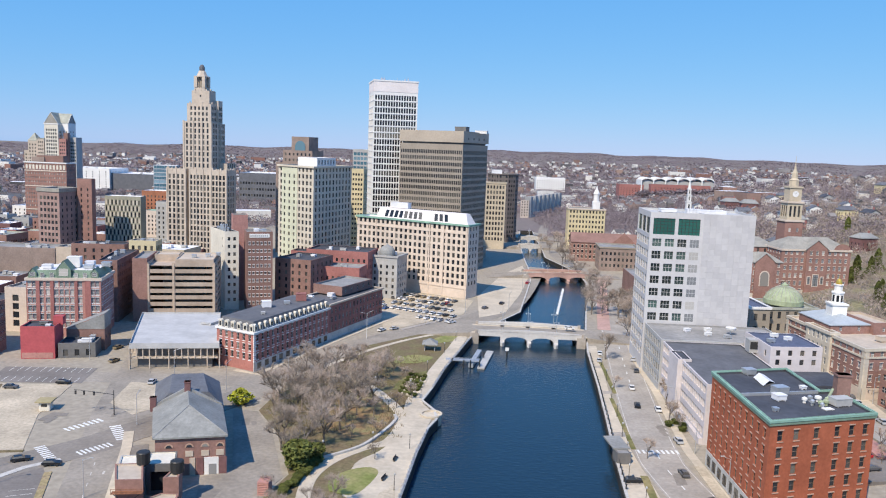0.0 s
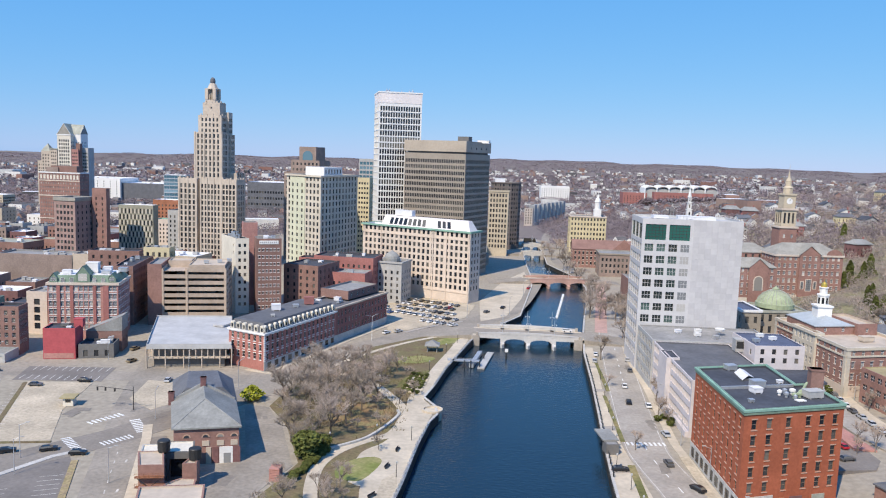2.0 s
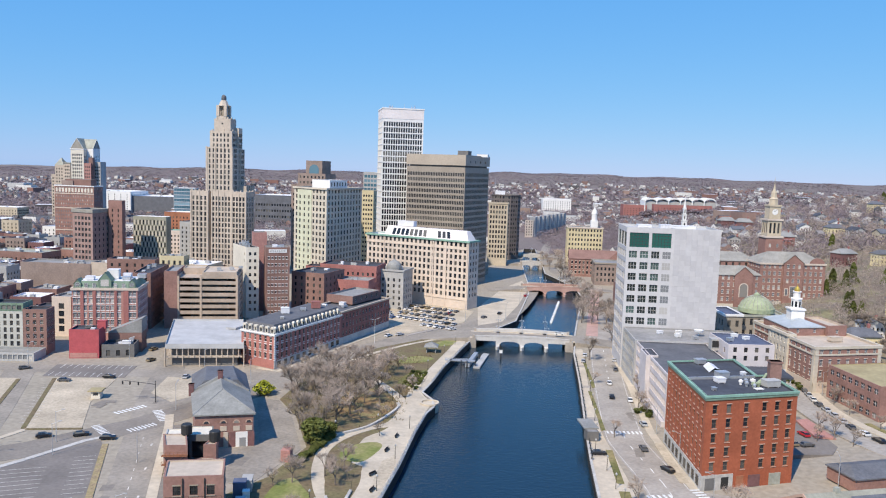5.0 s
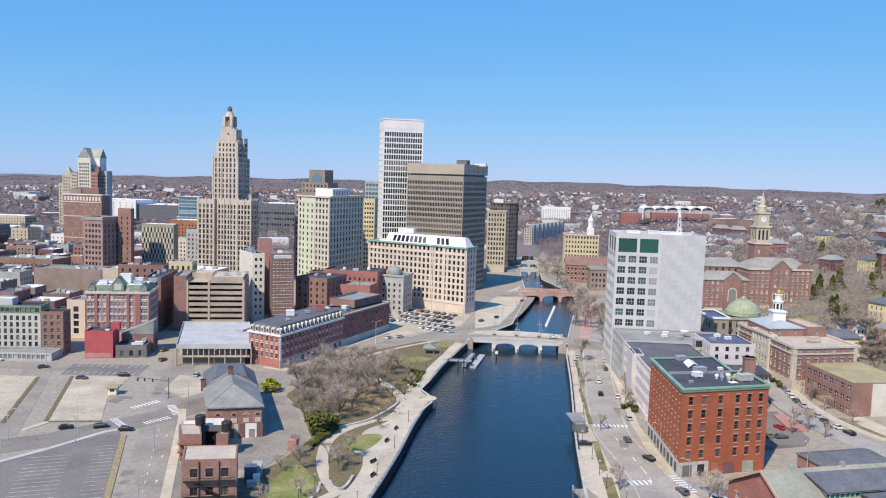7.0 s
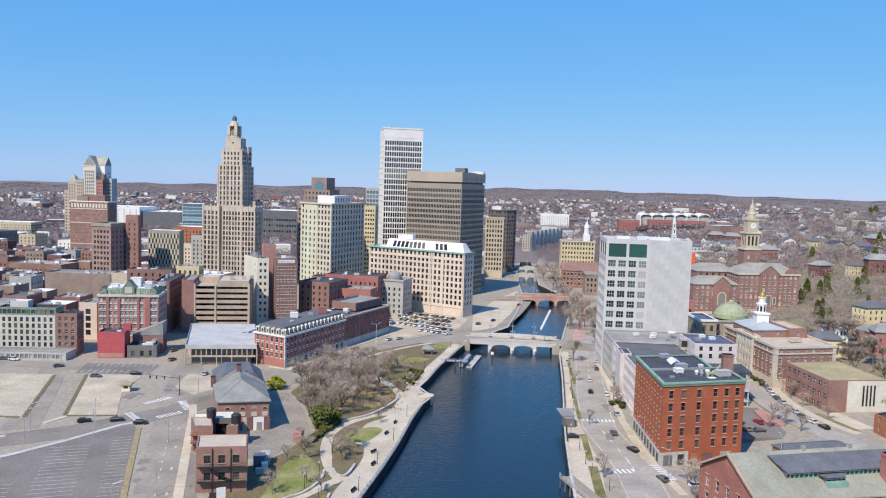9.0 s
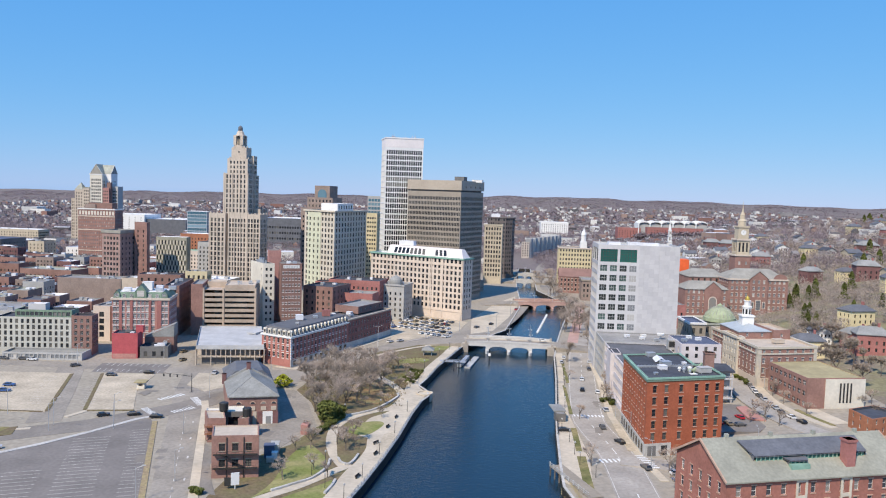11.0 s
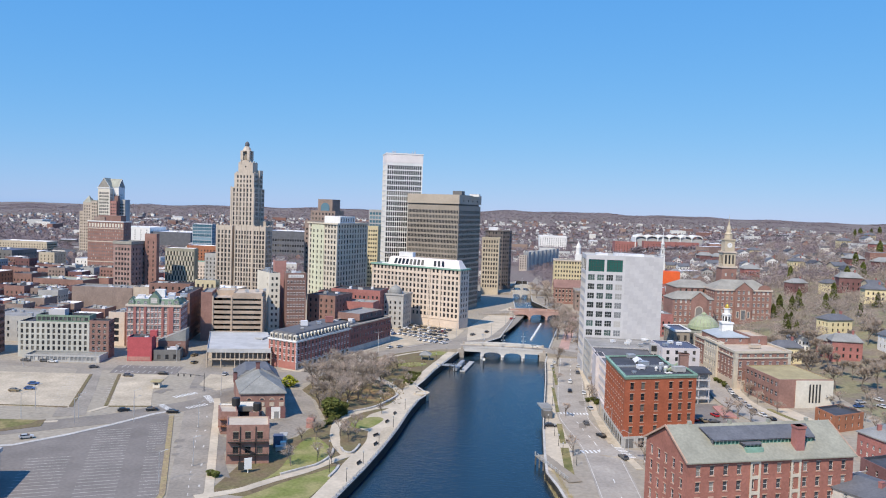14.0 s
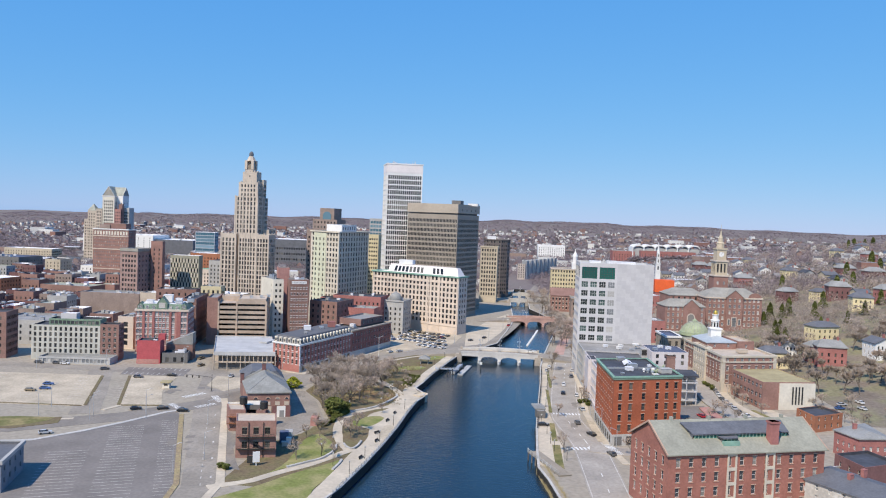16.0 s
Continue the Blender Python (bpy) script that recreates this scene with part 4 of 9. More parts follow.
for i in range(9):
    s = Shape()
    p = Vector(f[0]) + (Vector(f[1]) - Vector(f[0])) * rnd.uniform(0.05, 0.9) + (Vector(f[3]) - Vector(f[0])) * rnd.uniform(0.1, 0.6)
    s.tube((p.x, p.y, 125), (p.x, p.y, 128 + rnd.random() * 2.5), 0.12, 0.06)
    s.lathe(p.x, p.y - 0.3, [(0.05, 126.6), (0.7, 127), (0.7, 127.3), (0.05, 127.8)], 8)
    part("antenna", s, "metal", t)

# dark banded tower
t = thing("banded_tower", "broad brown office tower with dark window bands", "skyscraper")
f = rect(-51, 511, 46, 44, -22)
band = W(34, 21, 0.95, 2.4, 3.6, 3.9, "band", band=True, margin=0.5, deep=0.3)
block(t, inset(f, 0.4), 0, 84, "bronze", {0: band, 1: W(32, 21, 0.95, 2.4, 3.6, 3.9, "band", band=True, margin=0.5, deep=0.3)}, name="wall")
c = inset(f, 1.6)
block(t, c, 83.5, 85.5, "grey_dark", {})
block(t, f, 85.2, 92.5, "bronze_pale", {1: W(4, 1, 1.6, 1.4, 2, 4, margin=4)}, name="crown")
unit(t, -10, 515, 91.6, 8, 6, 4.2, "grey_dark", -22)
for i in range(6):
    unit(t, 0 + i * 1.2, 520 - i * 0.2, 91.6, 2.0, 2.5, 2.2, "white", -22)

# stone tower with a pale green face
t = thing("bank_tower", "tall cream bank tower with one pale green bay", "skyscraper")
f = [(-93, 441), (-78.5, 487), (-105, 494), (-119, 462)]
block(t, f, 0, 68, "bank_stone", {0: W(11, 17, 1.75, 2.6, 3, 3.85, margin=1.0), 3: W(9, 17, 1.75, 2.4, 3, 3.85, margin=1.0)}, joined=True, cornice="bank_stone", cornice_out=0.9)
block(t, [(-93, 450), (-86, 472), (-99, 478), (-107, 461)], 67, 73, "white", {0: W(6, 1, 1.6, 2.6, 2, 3)}, roof="roof_white")
g2 = inset(f, -0.35)
o = Vector(g2[3]) + (Vector(g2[0]) - Vector(g2[3])) * 0.12
e = Vector(g2[3]) + (Vector(g2[0]) - Vector(g2[3])) * 0.55
bay = [tuple(o), tuple(e), tuple(e + Vector((1, 1))), tuple(o + Vector((1, 1)))]
block(t, bay, 0, 66.6, "pale_green", {0: W(3, 17, 1.5, 2.1, 3, 3.85, margin=0.5)}, joined=True, name="green_bay", roof="copper")

# brown stepped building with an arched window
t = thing("arched_tower", "brown stepped office building with a great arched teal window", "office building")
block(t, rect(-147, 562, 32, 26, -10), 0, 67, "taupe", {0: W(9, 14, 1.5, 1.9, 4, 4.2)}, joined=True)
block(t, rect(-142, 562.5, 23, 22, -10), 66, 76, "taupe", {0: W(7, 2, 1.4, 1.9, 2, 4.2)}, joined=True)
block(t, rect(-135.5, 562, 13.5, 18, -10), 75, 86, "taupe", {})
s = Shape()
seg = [(-4 * math.cos(math.pi * i / 14), 0, 4 * math.sin(math.pi * i / 14)) for i in range(15)]
m = Matrix.Translation((-128.8, 560.5, 79)) @ Matrix.Rotation(radians(-10), 4, "Z")
s.face([tuple(m @ Vector(p)) for p in [(-4, 0, -4.5), (4, 0, -4.5)] + [(x, y, z) for x, y, z in reversed(seg)]])
part("arched_window", s, "glass_blue", t, "teal glazed arch")

t = thing("yellow_tower", "narrow yellow brick tower", "office building")
block(t, rect(-98, 605, 10, 14, -6), 0, 63, "yellow", {0: W(4, 15, 1.5, 1.8, 3, 3.9), 1: W(4, 15, 1.5, 1.8, 3, 3.9)}, joined=True)
t = thing("glass_tower", "blue-green glass office tower with pale floor bands", "office building")
block(t, rect(-110, 684, 26, 24, -6), 0, 78, "grey", {0: W(8, 18, 2.6, 2.6, 3, 4.1, "band:blue", band=True), 1: W(8, 18, 2.6, 2.6, 3, 4.1, "band:blue", band=True)}, roof="roof_white")

t = thing("tan_tower", "tan masonry office building with deep windows", "office building")
block(t, rect(8.7, 636, 16.7, 14, -4), 0, 55, "tan", {0: W(6, 11, 1.5, 2.6, 7, 4.3, margin=0.8), 1: W(4, 11, 1.5, 2.6, 7, 4.3)}, cornice="tan", joined=True)
t = thing("dark_round_tower", "dark brown many-sided office tower", "office building")
oct_ = [(24.8 + 13.8 * math.cos(2 * math.pi * i / 10), 700 + 13.8 * math.sin(2 * math.pi * i / 10)) for i in range(10)]
sp = W(3, 14, 1.6, 2.2, 4, 4.1, margin=0.3)
block(t, oct_, 0, 60.8, "bronze_dark", {i: sp for i in (5, 6, 7, 8, 9)}, joined=True, cornice="bronze_dark")
unit(t, 19, 700, 60, 9, 7, 4, "roof_white")
s = Shape()
s.tube((14, 697, 60), (14, 697, 76), 0.2, 0.06)
part("mast", s, "metal", t)

# long stone hotel block with a white mansard
t = thing("stone_hotel", "long cream stone block with a green cornice and white mansard roof", "apartment building")
f = rect(-68, 447, 74.5, 12, -28)
main = W(23, 9, 1.65, 2.45, 7.0, 3.75, "plain", margin=1.0)
block(t, f, 0, 40.5, "cream", {0: main, 1: W(3, 9, 1.35, 2.2, 7.0, 3.75, margin=1.0)}, cornice="copper", cornice_out=0.8, roof="roof_white", cornice_h=0.8)
s = Shape()
base_ = inset(f, 1.0)
top_ = inset(f, 4.0)
a0 = Vector(base_[0]).lerp(Vector(base_[1]), 0.16)
b0 = Vector(base_[3]).lerp(Vector(base_[2]), 0.16)
a1 = Vector(top_[0]).lerp(Vector(top_[1]), 0.14)
b1 = Vector(top_[3]).lerp(Vector(top_[2]), 0.14)
lo = [a0, Vector(base_[1]), Vector(base_[2]), b0]
hi = [a1, Vector(top_[1]), Vector(top_[2]), b1]
for i in range(4):
    j = (i + 1) % 4
    s.face([(*lo[i], 39.7), (*lo[j], 39.7), (*hi[j], 46.0), (*hi[i], 46.0)])
s.face([(*p, 46.0) for p in hi])
part("mansard", s, "crown_stone", t, "white metal mansard")
fa, fb = Vector(lo[0]), Vector(lo[1])
ta, tb = Vector(hi[0]), Vector(hi[1])
for k in range(11):
    q = 0.09 + k * 0.055 + (0.12 if k > 7 else 0)
    p0, p1 = fa.lerp(fb, q), fa.lerp(fb, q + 0.036)
    r0, r1 = ta.lerp(tb, q), ta.lerp(tb, q + 0.036)
    s = Shape()
    quad = []
    for lo_, hi_, v in ((p0, r0, 0.22), (p1, r1, 0.22), (p1, r1, 0.8), (p0, r0, 0.8)):
        pt = lo_.lerp(hi_, v)
        quad.append((pt.x - 0.05, pt.y - 0.12, 39.7 + 6.3 * v + 0.15))
    s.face(quad)
    s.face([(x, y + 0.02, z - 0.12) for x, y, z in reversed(quad)])
    part("skylight", s, "glass_dark", t)
unit(t, -42, 441, 46, 12, 3.5, 3.4, "roof_white", -28, "penthouse")
s = Shape()
nn = Vector((-math.sin(radians(28)), -math.cos(radians(28))))
uu = Vector((math.cos(radians(28)), -math.sin(radians(28))))
for q in (13.5, 50, 59, 73.5):
    p = Vector(f[0]) + uu * q
    m = Matrix.Translation((p.x, p.y, 0)) @ Matrix.Rotation(radians(-28), 4, "Z")
    s = Shape()
    s.box(-0.35, -0.35, 0, 0.35, 0.1, 39.2, 0, m)
    part("stone_pilaster", s, "cream", t)
m = Matrix.Translation((f[0][0], f[0][1], 0)) @ Matrix.Rotation(radians(-28), 4, "Z")
for z0, z1 in ((5.2, 6.0), (35.2, 35.8)):
    s = Shape()
    s.box(0, -0.3, z0, 74.5, 0.1, z1, 0, m)
    part("string_course", s, "cream", t)

# ---- west downtown ----
t = thing("red_hotel", "large red brick hotel with white upper arches", "hotel")
block(t, rect(-415, 692, 41, 15, -4), 0, 56, "brick_clay", {0: W(16, 14, 1.05, 1.6, 4, 3.7), 1: W(6, 14, 1.05, 1.6, 4, 3.7)}, cornice="white", joined=True, pane_mat="glass_pale")
mh = Matrix.Translation((-415, 692, 0)) @ Matrix.Rotation(radians(-4), 4, "Z")
for k in range(12):
    xm = 2.2 + k * 3.33
    s = Shape()
    s.face([tuple(mh @ Vector(v)) for v in [(xm - 1.0, -0.08, 49.5), (xm + 1.0, -0.08, 49.5)] + [(xm + math.cos(math.pi * q / 8), -0.08, 52.6 + math.sin(math.pi * q / 8)) for q in range(9)]])
    part("arched_panel", s, "stone_white", t, "white arched panel")
for z_ in (12.0, 33.5, 47.6):
    s = Shape()
    s.box(-0.1, -0.35, z_, 41.1, 0.05, z_ + 0.9, 0, mh)
    part("stone_band", s, "cream", t)
block(t, rect(-409, 694, 12, 8, -4), 55, 60.5, "taupe", {})
block(t, rect(-405, 695, 26, 10, -4), 55, 62, "brick_brown", {})
t = thing("pinnacled_hotel", "pale brick hotel tower with green pyramid roofs and tall gables", "hotel")
block(t, rect(-541, 902, 13, 18), 0, 62, "deck_tan", {0: W(4, 14, 1.6, 2, 4, 4)}, joined=True)
block(t, rect(-535, 900, 21, 18), 0, 74, "deck_tan", {0: W(6, 17, 1.6, 2, 4, 4)}, joined=True)
block(t, rect(-514.5, 900, 16.8, 17.5), 0, 94.6, "stone_white", {0: W(5, 20, 1.8, 2.6, 4, 4.3, margin=1.6), 1: W(5, 20, 2.0, 2.2, 4, 4.2)}, joined=True, cornice="white", parapet=0.2)
block(t, rect(-508, 908, 18.4, 17), 0, 95.6, "white", {0: W(5, 20, 1.3, 2.0, 4, 4.2), 1: W(3, 20, 1.3, 2.4, 4, 4.2, margin=3)}, joined=True, parapet=0.2)
block(t, rect(-497.6, 900.6, 8.6, 7.2), 0, 77, "brick_pink", {0: W(3, 17, 1.6, 2, 4, 4.2), 1: W(2, 17, 1.6, 2, 4, 4.2)}, joined=True)
block(t, rect(-493, 903, 5, 5), 0, 84, "brick_brown", {}, joined=True)
block(t, rect(-489.5, 910, 8, 14), 0, 79, "grey", {0: W(3, 17, 1.6, 2, 4, 4.2)}, joined=True)
hip_roof(t, rect(-514.5, 900, 16.8, 17.5), 94.6, 13.2, 0, "copper_pale", over=0.3, gable="slate_stone", edge="white")
hip_roof(t, rect(-508, 908, 18.4, 17), 95.6, 11.5, 0, "copper_pale", over=0.3, gable="slate_grey", edge="white")
hip_roof(t, rect(-535, 900, 11, 12), 74, 9, 5.4, "copper_pale", over=0.1)
block(t, rect(-523, 899, 8.4, 10), 0, 77, "deck_tan", {0: W(3, 17, 1.4, 2, 4, 4.2)}, joined=True, cornice="copper_pale")
t = thing("dark_red_tower", "dark red brick tower block with round-cornered windows", "office building")
block(t, rect(-272, 467, 16, 17, -12), 0, 48, "mauve_brick", {0: W(5, 11, 1.7, 2.1, 3, 3.8, margin=1.2), 1: W(4, 11, 1.2, 2.0, 3, 3.8)}, cornice="slate_stone", cornice_h=2.2, joined=True)
block(t, rect(-252, 477, 9.5, 5, 0), 0, 54, "brick_clay", {0: W(2, 13, 0.9, 1.9, 3, 3.6)}, joined=True)
t = thing("grid_office", "grey-green office block with a checkered window grid", "office building")
block(t, rect(-246.5, 502, 24, 9, 2), 0, 42, "green_grey", {0: W(18, 9, 1.05, 3.4, 4, 4.0, "plain", margin=0.4, skip=lambda i, j: (i + j) % 2 == 0)}, joined=False, roof="roof_white")
s = Shape()
m = Matrix.Translation((-246.5, 502, 0)) @ Matrix.Rotation(radians(2), 4, "Z")
for i in range(18):
    for j in range(9):
        if (i + j) % 2 == 0:
            s.box(0.55 + i * 1.29, -0.12, 4.2 + j * 4, 1.45 + i * 1.29, 0.02, 7.2 + j * 4, 0, m)
tagged(part("panel_grid", s, "bank_stone", t, "pale checkered panels"), kind="stuff")
t = thing("white_side_block", "slim white building with small windows", "office building")
wb = [(-117.9, 359), (-111.8, 361.4), (-124.9, 379.3), (-131, 376.9)]
block(t, wb, 0, 38, "stone_white", {0: W(2, 9, 1.2, 1.7, 4, 3.7, margin=0.7), 3: W(4, 9, 1.0, 1.4, 4, 3.7, skip=lambda i, j: i < 3 or j % 3 == 0)}, roof="roof_dark")
for x_, y_, w_, h_ in ((-122, 370, 3.4, 3.2), (-119.5, 366.5, 2.4, 2.0), (-125, 373, 2.6, 1.8)):
    unit(t, x_, y_, 37.1, w_, w_ * 0.9, h_, "metal", 20)
s = Shape()
for k in range(5):
    q = Vector((-118.5, 363.5)).lerp(Vector((-126, 374.5)), k / 4)
    s.box(q.x - 0.12, q.y - 0.12, 37, q.x + 0.12, q.y + 0.12, 41.2)
s.tube((-118.5, 363.5, 41), (-126, 374.5, 41), 0.12, 0.12, 4)
part("roof_frame", s, "dark_metal", t, "dark steel frame round rooftop plant")
t = thing("brown_block", "brown brick tower block with rows of pale sills", "apartment building")
block(t, rect(-121, 380.8, 7.4, 9, 22), 0, 44, "brick_pink", {})
block(t, rect(-107.1, 358, 12.3, 12, 21.6), 0, 38.4, "brick_brown", {0: W(6, 9, 1.0, 1.2, 3.4, 3.6, "sash"), 1: W(5, 8, 0.9, 1.1, 4, 3.7, "sash")}, trim="white")
roof_clutter(t, rect(-105.5, 361, 8, 6, 21.6), 37.5, 4, 51)
s = Shape()
m = Matrix.Translation((-107.1, 358, 0)) @ Matrix.Rotation(radians(21.6), 4, "Z")
s.box(1.4, -0.2, 35.6, 10.8, 0, 37.4, 0, m)
part("roof_sign", s, "white", t, "pale banner with an unreadable line")
s = Shape()
for k in range(9):
    s.box(1.8 + k * 0.95, -0.26, 36.1, 2.35 + k * 0.95, -0.21, 36.9, 0, m)
part("sign_bars", s, "grey", t)

# multi-storey garage
t = thing("parking_garage", "brown concrete multi-storey garage with open decks", "parking garage")
gf = rect(-142, 328, 28.5, 24, 13)
for k in range(9):
    s = Shape()
    z = 1.2 + 2.95 * k
    for i in range(4):
        p, q = Vector(gf[i]), Vector(gf[(i + 1) % 4])
        d = (q - p).normalized()
        n = Vector((d.y, -d.x))
        a, b = p + n * 0.05, q + n * 0.05
        if k == 8 and i == 0:
            a = p.lerp(q, 0.36) + n * 0.05
        s.prism([tuple(a), tuple(b), tuple(b - n * 0.3), tuple(a - n * 0.3)], z, z + 1.75, bottom=True)
    s.face([(*p, z + 0.4) for p in inset(gf, 0.2)])
    s.face([(*p, z + 0.1) for p in reversed(inset(gf, 0.2))])
    part("deck", s, "garage_tan", t)
for i in range(4):
    p, q = Vector(gf[i]), Vector(gf[(i + 1) % 4])
    for k in (0, 0.38, 0.995):
        c = p.lerp(q, k).lerp(Vector(((gf[0][0] + gf[2][0]) / 2, (gf[0][1] + gf[2][1]) / 2)), 0.02)
        s = Shape()
        s.box(c.x - 0.5, c.y - 0.5, 0, c.x + 0.5, c.y + 0.5, 26, 0)
        part("column", s, "garage_tan", t)
# Added dark box inside, so the gaps between decks read as shade.
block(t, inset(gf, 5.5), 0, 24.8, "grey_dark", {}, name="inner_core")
block(t, rect(-148.2, 326.4, 6.2, 24, 13), 0, 28.4, "brick_clay", {0: None}, roof="roof_grey")
g0, g1, g2_, g3 = [Vector(p) for p in inset(gf, 0.6)]
block(t, [tuple(g0.lerp(g1, 0.4)), tuple(g1), tuple(g2_), tuple(g3.lerp(g2_, 0.4))], 25.0, 28.0, "garage_tan", {}, roof="deck_tan", parapet=0.5, name="top_deck")
block(t, [tuple(g3.lerp(g0, 0.45)), tuple(g3.lerp(g0, 0.45) + (g1 - g0) * 0.39), tuple(g3.lerp(g2_, 0.39)), tuple(g3)], 25.0, 28.4, "garage_tan", {}, roof="deck_tan", parapet=0.5, name="stair_head")
for x_, y_ in ((-121, 345), (-126, 341), (-118, 350)):
    unit(t, x_, y_, 27.5, 2.0, 1.8, 1.6, "metal", 13)

# pink hotel with green gables
t = thing("pink_hotel", "rose brick hotel with pale windows and green gabled mansard", "hotel")
pf = rect(-176, 293, 28, 20, 12)
block(t, pf, 0, 24, "brick_pink", {0: W(11, 6, 1.5, 2.3, 4, 3.3, "sash:pale", at=(0.045, 0.105, 0.20, 0.285, 0.40, 0.47, 0.54, 0.61, 0.72, 0.89, 0.95)), 1: W(8, 6, 1.4, 2.0, 4, 3.3, "sash:pale")}, trim="white", cornice="cream")
s = Shape()
lo, hi = inset(pf, 0.2), inset(pf, 2.2)
for i in range(4):
    j = (i + 1) % 4
    s.face([(*lo[i], 24), (*lo[j], 24), (*hi[j], 27.0), (*hi[i], 27.0)])
part("mansard", s, "patina", t, "green mansard")
s = Shape()
s.face([(*p, 26.9) for p in hi])
part("flat_roof", s, "roof_white", t)
m = Matrix.Translation((-176, 293, 0)) @ Matrix.Rotation(radians(12), 4, "Z")
for q, w_, up in ((2.4, 1.5, 0.45), (14.0, 2.8, 0.82), (25.6, 1.5, 0.45)):
    s = Shape()
    for face in ([(q - w_, 0.1, 24.2), (q + w_, 0.1, 24.2), (q + w_, 0.1, 24.2 + 4 * up), (q, 0.1, 24.2 + 8.2 * up), (q - w_, 0.1, 24.2 + 4 * up)],
                 [(q - w_ - 0.2, -0.1, 24 + 4 * up), (q, -0.1, 24.4 + 8.2 * up), (q, 6, 24.4 + 8.2 * up), (q - w_ - 0.2, 6, 24 + 4 * up)],
                 [(q + w_ + 0.2, -0.1, 24 + 4 * up), (q + w_ + 0.2, 6, 24 + 4 * up), (q, 6, 24.4 + 8.2 * up), (q, -0.1, 24.4 + 8.2 * up)]):
        s.face([tuple(m @ Vector(v)) for v in face])
    part("gable", s, "patina", t, "green gable dormer")
    o = part("window", window_mesh(w_ * 1.2, 3.6 * up, "sash:pale"), None, t)
    o.matrix_basis = m @ Matrix.Translation((q, 0.03, 24.6 + 2.2 * up))
for q in (6, 9.5, 18.5, 22):
    o = part("window", window_mesh(1.5, 1.9, "sash:pale"), None, t)
    o.matrix_basis = m @ Matrix.Translation((q, 0.30, 25.2))
for i in range(4):
    s = Shape()
    s.box((3.6, 9.0, 18.2, 22.0)[i], -0.35, 0.5, (5.0, 10.2, 19.2, 24.2)[i], 0.05, 23, 0, m)
    part("brick_pier", s, "brick_rose", t)
unit(t, -163, 306, 26.9, 5, 4, 4.5, "white", 12, "penthouse")
for q, r, h_ in ((-171, 300, 1.8), (-156, 304, 1.6), (-158, 309, 2.4), (-168, 308, 1.2), (-152, 311, 2.0)):
    unit(t, q, r, 26.9, 3.6, 3, h_, "roof_white" if q < -157 else "metal", 12)

# flat-roofed deck on columns
t = thing("deck_garage", "low garage with a pale flat parking roof and glass front", "parking garage")
df = [(-118, 257), (-88, 263), (-104, 312), (-135, 306)]
s = Shape()
s.prism(df, 7.4, 8.6, top=True, bottom=True)
part("roof_deck", s, "deck", t, "pale flat roof deck")
# Dark filler box behind the columns stands in for the shade under the deck.
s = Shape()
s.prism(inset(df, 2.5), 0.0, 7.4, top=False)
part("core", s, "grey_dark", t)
s = Shape()
s.prism(inset(df, 0.6), 3.6, 4.1, bottom=True)
part("floor_slab", s, "deck_tan", t)
for i in range(4):
    p, q = Vector(df[i]), Vector(df[(i + 1) % 4])
    n = 14 if i in (0, 2) else 12
    for k in range(n + 1):
        c = p.lerp(q, k / n)
        s = Shape()
        s.box(c.x - 0.16, c.y - 0.16 + (0.5 if i == 0 else 0), 0 if k % 3 == 0 else 3.6, c.x + 0.16, c.y + 0.16 + (0.5 if i == 0 else 0), 7.6)
        part("column", s, "deck_tan", t)
    s = Shape()
    d = (q - p).normalized()
    m = Matrix.Translation((p.x, p.y, 0)) @ Matrix.Rotation(math.atan2(d.y, d.x), 4, "Z")
    s.box(0, 0.1, 8.6, (q - p).length, 0.25, 9.3, 0, m)
    part("railing", s, "deck", t)
unit(t, -102, 296, 8.6, 5, 9, 1.0, "deck", -15)

# small bright red building with its annex
t = thing("red_building", "small windowless building painted bright red", "building")
block(t, rect(-160.7, 263, 11.6, 9.5, 11), 0, 12, "painted_red", {0: None}, roof="roof_dark", parapet=0.8)
unit(t, -151.4, 272.5, 11, 3.4, 3, 3.4, "painted_red", 11, "stair_head")
unit(t, -156, 270.5, 11.2, 3.0, 1.6, 1.2, "grey_dark", 11)
unit(t, -153.2, 268.2, 11.2, 1.6, 1.6, 0.8, "roof_white", 11)
s = Shape()
s.box(0.3, -0.06, 0.3, 11.0, 0.02, 2.3, 0, Matrix.Translation((-160.7, 263, 0)) @ Matrix.Rotation(radians(11), 4, "Z"))
part("painted_base", s, "brick_pink", t, "faded painted band along the foot")
t = thing("brick_annex", "dark brick annex with a pale sloping roof", "building")
block(t, [(-148.6, 266), (-136.4, 269.4), (-138.4, 278), (-150.6, 275.4)], 0, 5.6, "grey_dark", {0: W(3, 1, 1.6, 2.4, 0.8, 4)}, roof="roof_dark")
roof_clutter(t, [(-148, 267), (-137, 270), (-139, 277), (-150, 275)], 4.8, 5, 77)
block(t, [(-150.8, 276), (-137.6, 279), (-139.6, 288), (-152.8, 285)], 0, 8.5, "brick_brown", {1: W(2, 1, 1.2, 1.5, 4, 4)}, roof="roof_grey", parapet=0.1)
s = Shape()
s.face([(-150.9, 275.8, 8.6), (-137.4, 278.8, 14.4), (-139.4, 288.2, 14.4), (-152.9, 285.2, 8.6)])
s.face([(-150.9, 275.9, 8.4), (-137.5, 278.9, 8.4), (-137.5, 278.9, 14.2)])
s.face([(-137.5, 278.9, 8.4), (-139.5, 288.1, 8.4), (-139.5, 288.1, 14.2), (-137.5, 278.9, 14.2)])
part("shed_roof", s, "slate_grey", t)

